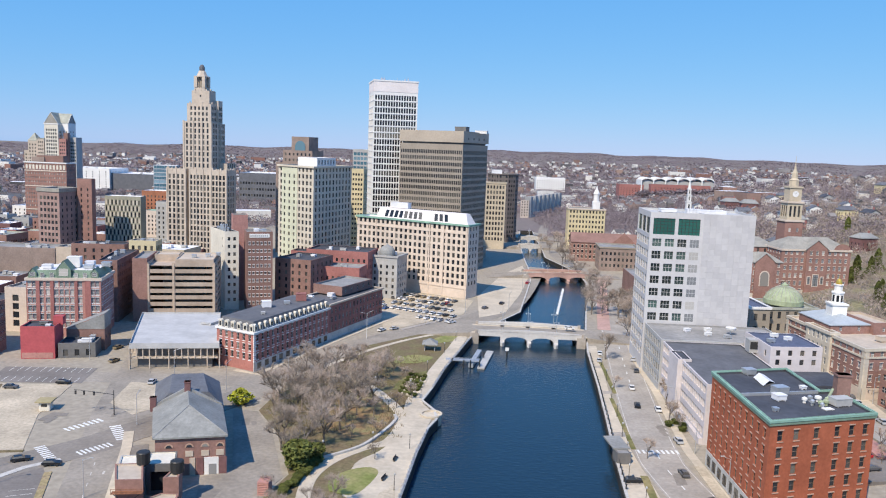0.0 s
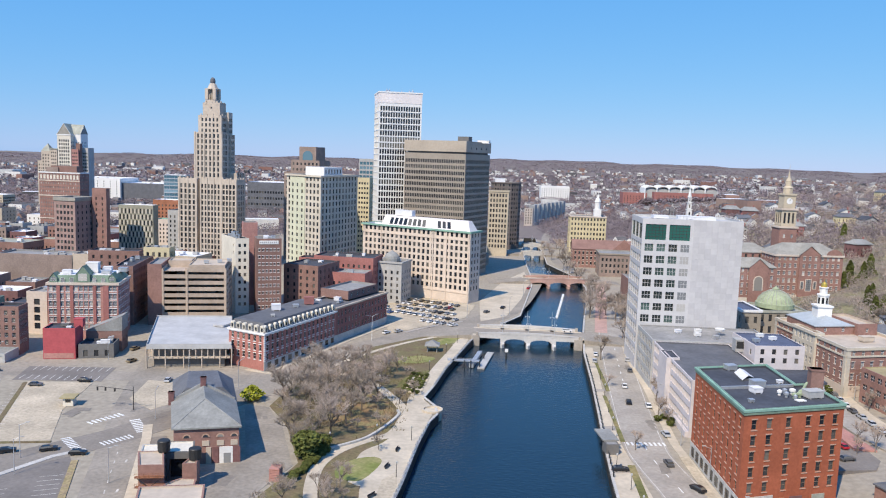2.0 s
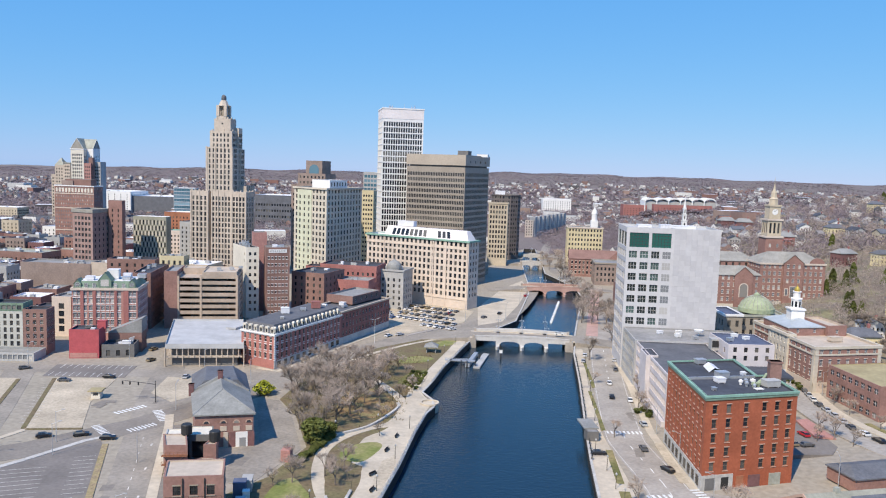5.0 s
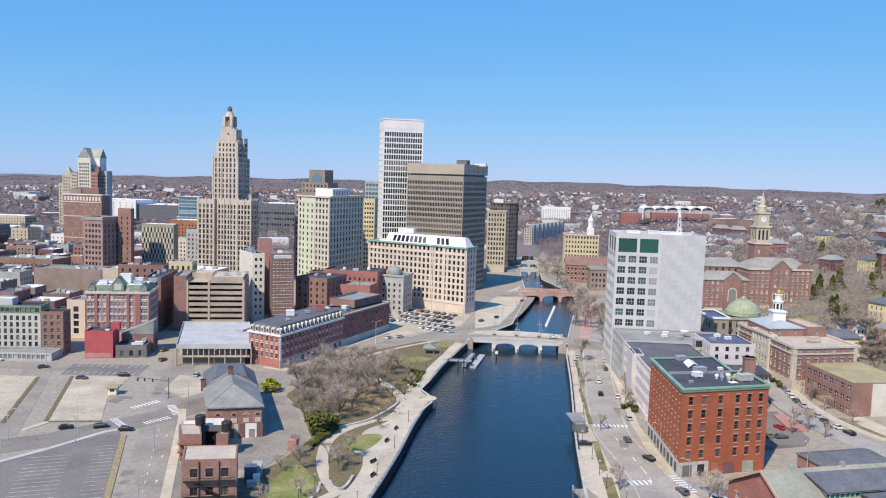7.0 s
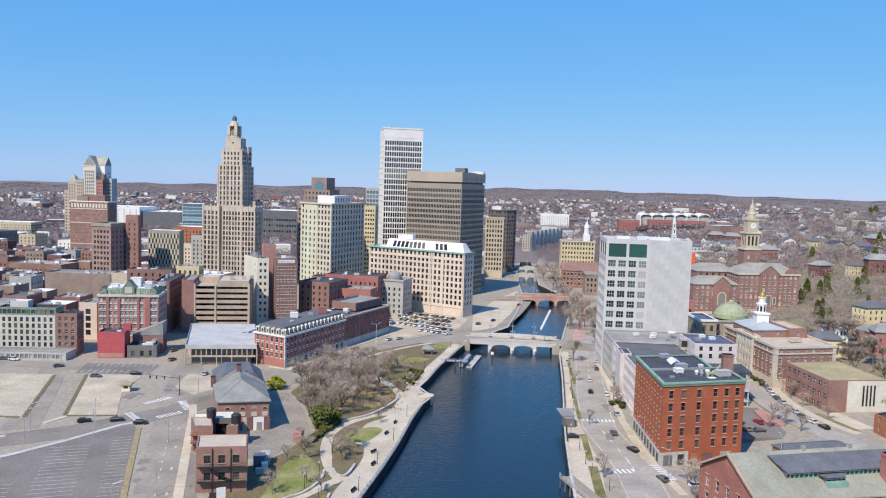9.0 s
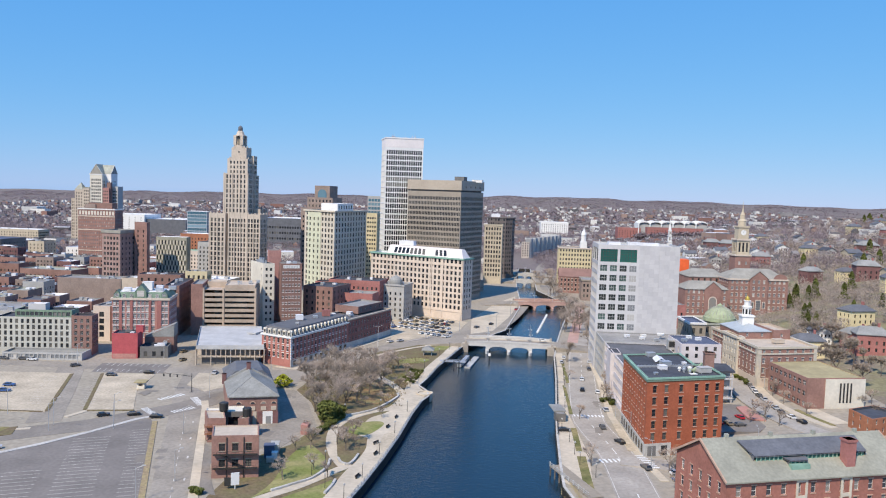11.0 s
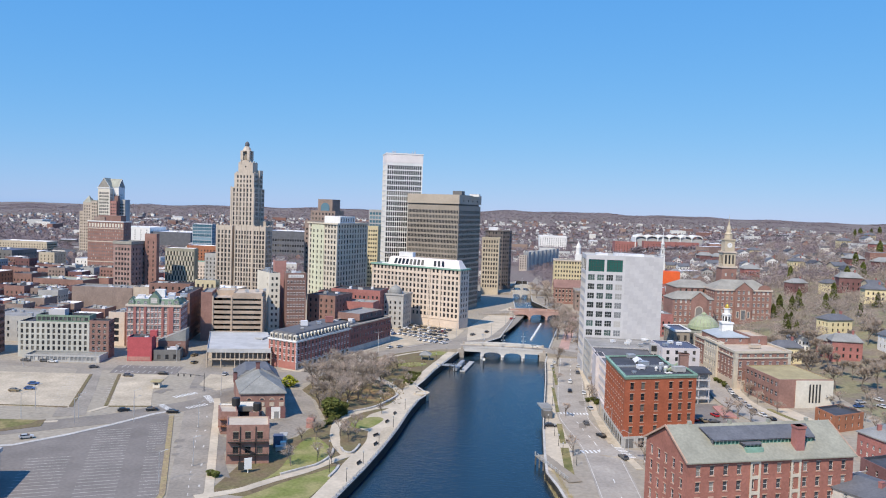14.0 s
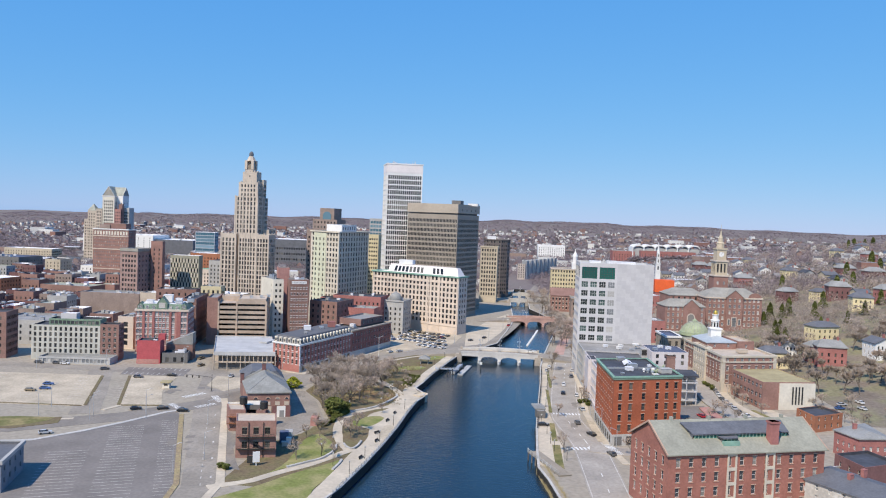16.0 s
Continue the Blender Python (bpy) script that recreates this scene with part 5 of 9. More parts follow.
# long white and brick mill
t = thing("white_mill", "long white-fronted mill with brick end and a glazed top storey", "mill building")
wf = rect(-216, 261, 34.5, 15, 8)
block(t, wf, 0, 18, "mill_grey", {0: W(13, 5, 1.25, 2.05, 3.6, 2.85)}, roof="roof_dark")
block(t, rect(-181.9, 265.9, 9.5, 8, 8), 0, 19, "brick_brown", {0: W(3, 5, 1.3, 1.8, 4.0, 2.9, "sash"), 1: W(8, 5, 1.3, 1.8, 4.0, 2.9, "sash")}, roof="roof_dark")
block(t, rect(-209, 265, 26, 9, 8), 17, 21, "patina", {0: W(12, 1, 1.7, 1.8, 1.2, 3, "plain:mid")}, roof="roof_dark")
block(t, rect(-205, 269, 8, 5, 8), 20, 23.4, "pale", {}, roof="roof_white")
block(t, rect(-207, 252, 36, 10.5, 6), 0, 3.4, "grey", {0: W(18, 1, 1.5, 1.8, 0.8, 3, "plain:pale")}, roof="slate_grey")


# ---- west bank, near the park ----
t = thing("mansard_block", "long red brick block with white dormers and a dark mansard", "office building")
ff = [(-75, 261), (-57.5, 309), (-75, 317), (-91, 269)]
block(t, ff, 0, 14, "brick_mansard", {0: W(16, 3, 1.3, 2.3, 3.9, 3.4, "sash"), 3: W(6, 3, 1.2, 2.3, 3.9, 3.4, "sash")}, roof="roof_lead", trim="white", cornice="white", cornice_h=0.5)
s = Shape()
lo, hi = inset(ff, 0.3), inset(ff, 1.5)
for i in range(4):
    j = (i + 1) % 4
    s.face([(*lo[i], 14), (*lo[j], 14), (*hi[j], 17.6), (*hi[i], 17.6)])
s.face([(*p, 17.6) for p in hi])
part("mansard_roof", s, "roof_lead", t, "dark slate mansard with a flat top")
for edge, n in ((0, 16), (3, 6)):
    p, q = Vector(ff[edge]), Vector(ff[(edge + 1) % 4])
    d = (q - p).normalized()
    for k in range(n):
        c = p + d * ((q - p).length * (k + 0.5) / n)
        m = Matrix.Translation((c.x, c.y, 14)) @ Matrix.Rotation(math.atan2(d.y, d.x), 4, "Z")
        s = Shape()
        s.box(-0.78, 0.25, 0.25, 0.78, 1.4, 2.2, 0, m)
        arch = [(-0.9 * math.cos(math.pi * q / 6), 2.2 + 0.75 * math.sin(math.pi * q / 6)) for q in range(7)]
        s.face([tuple(m @ Vector((x_, 0.15, z_))) for x_, z_ in reversed(arch)])
        for (x0_, z0_), (x1_, z1_) in zip(arch, arch[1:]):
            s.face([tuple(m @ Vector(v)) for v in ((x0_, 0.15, z0_), (x1_, 0.15, z1_), (x1_, 1.5, z1_), (x0_, 1.5, z0_))])
        dm = part("dormer", s, "stone_white", t, "white gabled dormer")
        o = part("pane", window_mesh(1.0, 1.4, "plain"), None, dm)
        o.matrix_basis = m @ Matrix.Translation((0, 0.23, 1.25))
p, q = Vector(ff[0]), Vector(ff[1])
d = (q - p).normalized()
m = Matrix.Translation((p.x, p.y, 0)) @ Matrix.Rotation(math.atan2(d.y, d.x), 4, "Z")
s = Shape()
s.box(-0.15, -0.15, 0, 51.3, 0.1, 3.3, 0, m)
part("stone_base", s, "granite", t, "pale stone ground floor")
for k in range(14):
    s = Shape()
    s.box(-0.25, -0.25, 3.4 + k * 0.75, 1.1 if k % 2 else 0.7, 0.1, 3.95 + k * 0.75, 0, m)
    part("quoin", s, "white", t)
for k in range(11):
    o = part("window", window_mesh(2.4, 2.2, "grid"), None, t)
    o.matrix_basis = m @ Matrix.Translation((3 + k * 4.5, -0.17, 1.7))
for i, (x, y, w, d_, h) in enumerate(((-78, 288, 3.5, 3, 2.6), (-72, 296, 2.2, 2, 1.2), (-76, 276, 1.5, 1.5, 0.9), (-68, 303, 4, 2.5, 3.2))):
    unit(t, x, y, 17.6, w, d_, h, ("roof_white", "metal", "grey", "brick_rose")[i], 20)
block(t, [(-57.5, 309), (-41, 353), (-58, 361), (-75, 317)], 0, 15.2, "brick_wine", {0: W(15, 3, 1.3, 2.2, 3.8, 3.7, "sash"), 1: W(5, 3, 1.3, 2.0, 3.8, 3.7, "sash")}, roof="roof_lead", cornice="deck_tan", cornice_h=0.5, trim="brick_clay")
p, q = Vector((-57.5, 309)), Vector((-41, 353))
d = (q - p).normalized()
m = Matrix.Translation((p.x, p.y, 0)) @ Matrix.Rotation(math.atan2(d.y, d.x), 4, "Z")
s = Shape()
s.box(0.1, -0.14, 0, 46.9, 0.1, 3.2, 0, m)
part("stone_base", s, "granite", t, "pale stone ground floor")
block(t, [(-56, 330), (-46, 354), (-60, 361), (-70, 336)], 15, 19, "brick_brown", {0: W(5, 1, 1.4, 1.8, 1.2, 3, "sash")}, roof="roof_grey")
roof_clutter(t, [(-60, 312), (-50, 335), (-64, 340), (-74, 318)], 14.4, 5, 8)

t = thing("engine_house", "brick engine house with a hipped grey slate roof", "engine house")
e0 = [(-73.0, 172.6), (-57.4, 176.9), (-65.2, 196.6), (-81.4, 192.6)]
block(t, e0, 0, 9.9, "brick_clay", {1: W(4, 1, 1.6, 3.2, 3, 4)}, parapet=0.3, trim="sill_brick")
fl, fr, br, bl = [Vector(p) for p in inset(e0, -0.6)]
fm, bm_ = (fl + fr) / 2, (br + bl) / 2
ax = (bm_ - fm).normalized()
ap, ar = fm + ax * 9.6, bm_ - ax * 0.6
s = Shape()
s.face([(*fl, 9.9), (*fr, 9.9), (*ap, 14.6)])
s.face([(*fr, 9.9), (*br, 9.9), (*ar, 14.6), (*ap, 14.6)])
s.face([(*bl, 9.9), (*fl, 9.9), (*ap, 14.6), (*ar, 14.6)])
for p, q in ((fl, fr), (fr, br), (bl, fl)):
    s.face([(*p, 9.5), (*q, 9.5), (*q, 9.9), (*p, 9.9)])
s.face([(*bl, 9.5), (*br, 9.5), (*fr, 9.5), (*fl, 9.5)])
part("front_roof", s, "slate_mid", t, "hipped grey slate roof")
for a_, b_ in ((fl, ap), (fr, ap)):
    s = Shape()
    s.tube((*a_, 9.92), (*b_, 14.62), 0.14, 0.14, 4)
    part("hip_ridge", s, "slate_grey", t)
s = Shape()
pl, pr_ = Vector((-81.9, 192.6)), Vector((-65.0, 196.9))
pm_, th = (pl + pr_) / 2, ax * 0.7
for off in (Vector((0, 0)), th):
    s.face([(*(pl + off), 9.0), (*(pr_ + off), 9.0), (*(pr_ + off), 10.6), (*(pm_ + off), 15.4), (*(pl + off), 10.6)])
s.face([(*pl, 10.6), (*pm_, 15.4), (*(pm_ + th), 15.4), (*(pl + th), 10.6)])
s.face([(*pm_, 15.4), (*pr_, 10.6), (*(pr_ + th), 10.6), (*(pm_ + th), 15.4)])
part("party_wall", s, "slate_grey", t, "pale stone-capped gable between the roofs")
mw = Matrix.Translation((*fl, 0)) @ Matrix.Rotation(math.atan2((fr - fl).y, (fr - fl).x), 4, "Z")
for p, top in ((pl + ax * 0.3, 12.8), (pm_ + ax * 0.2, 16.9)):
    s = Shape()
    m = Matrix.Translation((*p, 0)) @ Matrix.Rotation(math.atan2((fr - fl).y, (fr - fl).x), 4, "Z")
    s.box(-0.75, -0.6, 9, 0.75, 0.9, top, 0, m)
    s.box(-0.85, -0.7, top - 0.3, 0.85, 1.0, top, 0, m)
    part("chimney", s, "brick_dark", t)
e1 = [(-81.7, 193.9), (-65.4, 198.1), (-73.2, 218.0), (-89.6, 213.6)]
block(t, e1, 0, 9.6, "brick_brown", {1: W(5, 1, 1.6, 3, 3, 4)}, parapet=0.3)
lo_, hi_ = [Vector(p) for p in inset(e1, -0.5)], [Vector(p) for p in inset(e1, 4.2)]
hi_[0] = lo_[0] + (lo_[1] - lo_[0]) * 0.22
hi_[1] = lo_[1] + (lo_[0] - lo_[1]) * 0.22
s = Shape()
for k in range(4):
    n = (k + 1) % 4
    s.face([(*lo_[k], 9.6), (*lo_[n], 9.6), (*hi_[n], 13.7), (*hi_[k], 13.7)])
s.face([(*p, 13.7) for p in hi_])
s.face([(*p, 9.5) for p in reversed(lo_)])
part("rear_roof", s, "slate", t, "dark flat-topped hipped slate roof")
width = (fr - fl).length
for q in (0.21, 0.48, 0.69, 0.89):
    s = Shape()
    pts = [(1.05 * math.cos(math.pi * k / 10), 1.05 * math.sin(math.pi * k / 10)) for k in range(11)]
    for (x0, z0), (x1, z1) in zip(pts, pts[1:]):
        s.face([tuple(mw @ Vector(v)) for v in ((q * width + x0, 0.48, 7.1 + z0), (q * width + x1, 0.48, 7.1 + z1), (q * width + x1 * 0.68, 0.48, 7.1 + z1 * 0.68), (q * width + x0 * 0.68, 0.48, 7.1 + z0 * 0.68))])
    part("arch_trim", s, "sill_brick", t, "tan brick arch")
    s = Shape()
    s.face([tuple(mw @ Vector((q * width + x * 0.68, 0.5, 7.1 + z * 0.68))) for x, z in pts])
    part("lunette", s, "glass_mid", t)
    s = Shape()
    s.box(q * width - 0.9, 0.44, 4.8, q * width + 0.9, 0.62, 6.2, 0, mw)
    part("brick_panel", s, "deck_tan", t, "tan infilled opening")
for q, w, nm, mt in ((0.775, 3.4, "loading_door", "white"), (0.62, 1.5, "door", "brick_dark"), (0.925, 1.9, "door", "brick_dark"), (0.52, 1.3, "door", "deck_tan")):
    s = Shape()
    s.box(q * width - w / 2, 0.42, 0, q * width + w / 2, 0.62, 4.4, 0, mw)
    part(nm, s, mt, t)
s = Shape()
s.box(0.79 * width - 0.9, 0.38, 0, 0.79 * width + 0.9, 0.44, 2.7, 0, mw)
part("door_glass", s, "glass_pale", t)

t = thing("brick_workshop", "square red brick workshop with a tan roof and iron stairs", "workshop")
w0 = [(-61, 123.5), (-48.4, 126.3), (-51.4, 136), (-64.2, 133.2)]
block(t, w0, 0, 12.2, "brick_clay", {0: W(3, 2, 1.7, 2.2, 3.2, 4.6, "grid", margin=1.0), 1: W(5, 2, 1.5, 2.2, 3.2, 4.6, "grid")}, roof="deck_tan", parapet=0.35, trim="stone_brown")
m = Matrix.Translation((-61, 123.5, 0)) @ Matrix.Rotation(math.atan2(2.8, 12.6), 4, "Z")
for z, y in ((6.9, -1.2), (3.0, -1.4)):
    s = Shape()
    s.box(0.5, y, z, 12.6, -0.05, z + 0.12, 0, m)
    for i in range(13):
        s.box(0.5 + i, y, z, 0.56 + i, y + 0.06, z + 1.1, 0, m)
    s.box(0.5, y, z + 1.05, 12.6, y + 0.06, z + 1.12, 0, m)
    part("iron_balcony", s, "dark_metal", t)
s = Shape()
for i in range(12):
    s.box(9 - i * 0.55, -1.1, 3.1 + i * 0.32, 9.5 - i * 0.55, -0.2, 3.18 + i * 0.32, 0, m)
part("iron_stair", s, "dark_metal", t)
for x in (4.0, 8.7):
    s = Shape()
    s.box(x, -0.3, 0, x + 0.18, -0.1, 11.8, 0, m)
    part("drainpipe", s, "dark_metal", t)
t = thing("brick_sheds", "low brick sheds with pale roofs and two black tanks", "shed")
block(t, [(-73.4, 153), (-67.7, 154), (-71.3, 162.4), (-77.3, 161.2)], 0, 8.0, "brick_clay", {1: W(2, 1, 1.4, 3.4, 0.6, 4)}, roof="deck_tan", parapet=0.3)
block(t, [(-77.2, 161.8), (-71.2, 163), (-73.4, 170.4), (-79.6, 169)], 0, 6.6, "grey", {}, roof="stone_white", parapet=0.25)
block(t, [(-71.0, 163), (-64.6, 164.2), (-67.0, 171.2), (-73.2, 170)], 0, 7.4, "grey_dark", {0: W(1, 1, 5.0, 5.0, 0.6, 6, deep=1.2)}, roof="stone_white", parapet=0.25)
block(t, [(-64.9, 157.6), (-61.6, 158.2), (-63.2, 164.4), (-64.4, 164.1)], 0, 7.0, "brick_clay", {}, roof="deck_tan", parapet=0.3)
block(t, [(-67.4, 149.4), (-59.6, 150.8), (-61.4, 157.4), (-65.2, 157.2), (-67.6, 154)], 0, 3.6, "brick_clay", {}, roof="deck_tan", parapet=0.3)
block(t, [(-66, 140), (-58, 142), (-61, 149), (-69, 147.4)], 0, 4.0, "grey_dark", {}, roof="roof_dark", parapet=0.3)
mf_ = Matrix.Translation((-73.4, 153, 0)) @ Matrix.Rotation(math.atan2(1.0, 5.7), 4, "Z")
for z_ in (3.0, 5.4):
    s = Shape()
    s.box(-0.6, -1.4, z_, 5.9, 0.0, z_ + 0.12, 0, mf_)
    for k in range(7):
        s.box(-0.6 + k * 1.05, -1.4, z_, -0.52 + k * 1.05, -1.32, z_ + 1.1, 0, mf_)
    s.box(-0.6, -1.4, z_ + 1.04, 5.9, -1.32, z_ + 1.12, 0, mf_)
    part("iron_landing", s, "rust", t, "rusty iron landing")
for x0, x1 in ((0.0, 5.4), (5.4, 0.0)):
    s = Shape()
    s.tube(mf_ @ Vector((x0, -1.36, 1.0)), mf_ @ Vector((x1, -1.36, 5.4)), 0.09, 0.09, 4)
    part("brace", s, "dark_metal", t)
for x, y, zb in ((-71.3, 162.4, 7.4), (-63.0, 161, 6.4)):
    s = Shape()
    s.lathe(x, y, [(0.5, zb - 0.2), (0.6, zb + 0.2), (1.45, zb + 0.6), (1.5, zb + 3.1), (1.3, zb + 3.3), (0.1, zb + 3.35)], 14)
    part("tank", s, "dark_metal", t, "black cylindrical tank")
t = thing("transformer_yard", "grey-blue industrial plant behind a fence", "machinery")
for i, (x, y, w, d_, h) in enumerate(((-50.2, 143, 3, 3, 4.0), (-49.6, 147, 2.5, 4, 3.2), (-48, 141, 1.6, 1.6, 2.5), (-48.6, 138.5, 2.2, 1.4, 1.8))):
    unit(t, x, y, 0, w, d_, h, ("roof_blue", "grey", "white", "metal")[i], 12, "plant_box")
t = thing("sign_board", "white and black sign board on legs", "sign", (-52, 117, 0))
for x, z0, z1, mt, nm in ((0, 1.2, 4.6, "white", "board"), (-1.8, 0.8, 3.2, "dark_metal", "panel")):
    s = Shape()
    s.box(x - 1.1, -0.1, z0, x + 1.1, 0.1, z1, 0, Matrix.Rotation(0.5 if x == 0 else 0.1, 4, "Z"))
    s.box(x - 0.1, -0.08, 0, x + 0.1, 0.08, z0, 0)
    part(nm, s, mt, t)

# ---- east bank ----
t = thing("white_office", "pale panelled office block with punched windows on one side", "office building")
of = rect(66.5, 289, 38.5, 24, -1)
rows4 = W(4, 10, 3.3, 2.9, 5.1, 4.7, "cross:office", margin=0.6, deep=0.45, skip=lambda i, j: i == 3)
ox = Vector(of[1]) - Vector(of[0])
split_at = 0.51
mid_ = Vector(of[0]) + ox * split_at
of1 = [of[0], tuple(mid_), tuple(mid_ + Vector((0, 24))), of[3]]
of2 = [tuple(mid_), of[1], of[2], tuple(mid_ + Vector((0, 24)))]
block(t, of1, 0, 51.2, "pale", {0: rows4, 3: W(5, 10, 3.3, 2.9, 5.1, 4.7, "cross:office", deep=0.45)}, parapet=0.2)
block(t, of1, 51.2, 60.2, "pale", {0: W(2, 1, 8.0, 6.1, 0.7, 7, "grid:teal", margin=0.6, deep=0.4), 3: W(3, 1, 6.6, 6.1, 0.7, 7, "grid:teal", deep=0.4)}, roof="deck", name="wall_top")
block(t, of2, 0, 60.2, "pale", {}, roof="deck")
gap_ = (ox.length * split_at - 1.2) / 4
for j in range(10):
    p = Vector(of[0]) + ox.normalized() * (0.6 + gap_ * 3.5)
    o = part("blind_window", window_mesh(3.3, 2.9, "cross:pale"), None, t, "window with its pale blind drawn")
    o.matrix_basis = Matrix.Translation((p.x, p.y - 0.02, 5.1 + 1.45 + 4.7 * j)) @ Matrix.Rotation(radians(-1), 4, "Z")
cellw, cellh = ox.length * (1 - split_at) / 8, 2.18
pm = Shape()
pm.box(-cellw / 2 + 0.012, -0.06, -cellh / 2 + 0.012, cellw / 2 - 0.012, 0.02, cellh / 2 - 0.012)
MT["panel_a"] = material("panel_a", (0.50, 0.49, 0.495), 0.45, 0.03, 1.0, 0.05, 8, rand=0.025)
MT["panel_b"] = material("panel_b", (0.465, 0.455, 0.465), 0.65, 0.03, 1.0, 0.05, 8, rand=0.025)
pa, pb = pm.mesh("panel", "panel_a"), pm.mesh("panel", "panel_b")
for i in range(8):
    for j in range(27):
        o = part("panel", pa if (i + j) % 4 < 2 else pb, None, t)
        p = Vector(of[0]) + ox * (split_at + (1 - split_at) * (i + 0.5) / 8)
        o.matrix_basis = Matrix.Translation((p.x, p.y - 0.02, 1.2 + cellh * (j + 0.5))) @ Matrix.Rotation(radians(-1), 4, "Z")
for i, (x, y, w, d_, h) in enumerate(((84, 297, 5, 4, 2.0), (92, 300, 10, 5, 1.6), (76, 303, 6, 5, 1.4))):
    unit(t, x, y, 59.3, w, d_, h, "roof_white")
for k in range(6):
    s = Shape()
    s.tube((78 + k * 1.3, 294, 59.3), (78 + k * 1.3, 294, 62.5 + (k % 3) * 0.6), 0.08, 0.04)
    part("antenna", s, "metal", t)

t = thing("low_office", "low office block with a dark roof and white banded front", "office building")
block(t, [(67, 262), (112, 262), (112, 288), (67, 288)], 0, 18.2, "grey", {3: W(9, 4, 1.7, 2.7, 2.2, 4.0, "plain", margin=0.6)}, roof="roof_grey", parapet=0.5)
band = W(20, 4, 2.0, 2.3, 2.6, 4.0, "band", band=True, margin=0.8, deep=0.8)
block(t, [(68, 212), (94, 214), (94, 261.5), (67.5, 261.5)], 0, 17.8, "stucco", {3: band, 0: None}, roof="roof_lead", parapet=0.5)
block(t, [(66.3, 237.2), (70.6, 237.2), (70.6, 247.4), (66.2, 247.4)], 0, 18.1, "stucco", {}, roof="roof_dark", parapet=0.4, name="stair_tower")
block(t, [(66.9, 212.2), (67.95, 212.2), (67.7, 237), (66.8, 237)], 0, 1.9, "stucco", {}, roof="stucco", parapet=0.1, name="plinth")
block(t, [(96, 241), (113, 243), (112, 261.4), (95, 261.4)], 0, 22.4, "stucco", {0: W(4, 2, 1.4, 1.8, 16.5, 3, "plain"), 3: W(3, 1, 1.4, 2, 18.5, 3)}, roof="roof_blue", parapet=0.5)
block(t, [(95, 228), (113, 230.5), (116.5, 240.8), (95, 240.6)], 0, 14.2, "grey", {0: W(8, 3, 2.0, 1.6, 2.5, 4.2, "plain:pale"), 1: W(8, 3, 2.0, 1.6, 2.5, 4.2, "plain:mid")}, roof="roof_dark", parapet=0.4)
m = Matrix.Translation((95, 228, 0)) @ Matrix.Rotation(math.atan2(2.5, 18), 4, "Z")
for k in range(3):
    s = Shape()
    s.box(-0.4, -2.2, 3.0 + k * 4.0, 19.0, 0.0, 3.4 + k * 4.0, 0, m)
    s.box(-0.4, -2.2, 4.25 + k * 4.0, 19.0, -2.1, 4.35 + k * 4.0, 0, m)
    for i in range(12):
        s.box(-0.4 + i * 1.75, -2.2, 3.4 + k * 4.0, -0.3 + i * 1.75, -2.1, 4.3 + k * 4.0, 0, m)
    part("balcony", s, "pale", t, "pale balcony slab with a thin rail")
for k in range(5):
    s = Shape()
    s.box(k * 4.6, -2.0, 0, 0.35 + k * 4.6, -1.7, 13.8, 0, m)
    part("balcony_post", s, "pale", t)
s = Shape()
s.prism([tuple((m @ Vector(p))[:2]) for p in ((-0.6, -2.5, 0), (19.4, -2.5, 0), (22, 12, 0), (-0.6, 13, 0))], 13.8, 14.5, bottom=True)
part("roof_overhang", s, "roof_dark", t, "dark flat roof over the balconies")
unit(t, 95, 253, 17.4, 4, 4, 4.5, "grey", 0, "vent_housing")
s = Shape()
s.box(93.2, 250.8, 19, 96.8, 250.95, 21.4)
part("louvre", s, "dark_metal", t)
for i, (x, y) in enumerate(((86, 273), (92, 270), (80, 278), (88, 280), (99, 249), (106, 253), (103, 257))):
    unit(t, x, y, 17.7 if i < 4 else 21.9, 2.2, 1.6, 1.3, ("white", "metal", "roof_white")[i % 3], 20)
s = Shape()
s.lathe(95, 276, [(0.2, 18.2), (0.3, 19), (1.6, 19.6), (1.9, 20.4)], 14)
part("dish", s, "white", t, "white satellite dish")

t = thing("brick_warehouse", "red brick six-storey warehouse with a green copper cornice", "warehouse")
bf = [(66, 161.2), (92.5, 170.2), (91, 186.6), (86.8, 185.4), (86.2, 204.6), (64.8, 198)]
block(t, bf, 0, 25.4, "brick_red", {0: W(6, 5, 1.45, 2.4, 5.2, 3.85, "brown", at=(0.10, 0.25, 0.44, 0.64, 0.78, 0.915)), 1: W(4, 5, 1.35, 2.2, 5.3, 3.85, "brown"), 5: W(10, 5, 1.25, 2.2, 5.3, 3.85, "brown", margin=0.8)},
      roof="roof_dark", cornice="copper", cornice_out=0.4, cornice_h=0.4, trim="sill_brick", parapet=0.7)
for lo_, hi_, out_, mt_ in ((24.3, 24.9, 0.25, "patina"), (25.5, 25.62, -0.1, "patina")):
    s = Shape()
    s.prism(inset(bf, -out_), lo_, hi_, top=False)
    part("cornice_band", s, mt_, t, "dark green cornice band")
d = (Vector(bf[1]) - Vector(bf[0])).normalized()
m = Matrix.Translation((66, 161.2, 0)) @ Matrix.Rotation(math.atan2(d.y, d.x), 4, "Z")
s = Shape()
s.box(-0.12, -0.12, 0, 9.5, 0.05, 4.2, 0, m)
part("stone_base", s, "granite", t, "pale stone shop front")
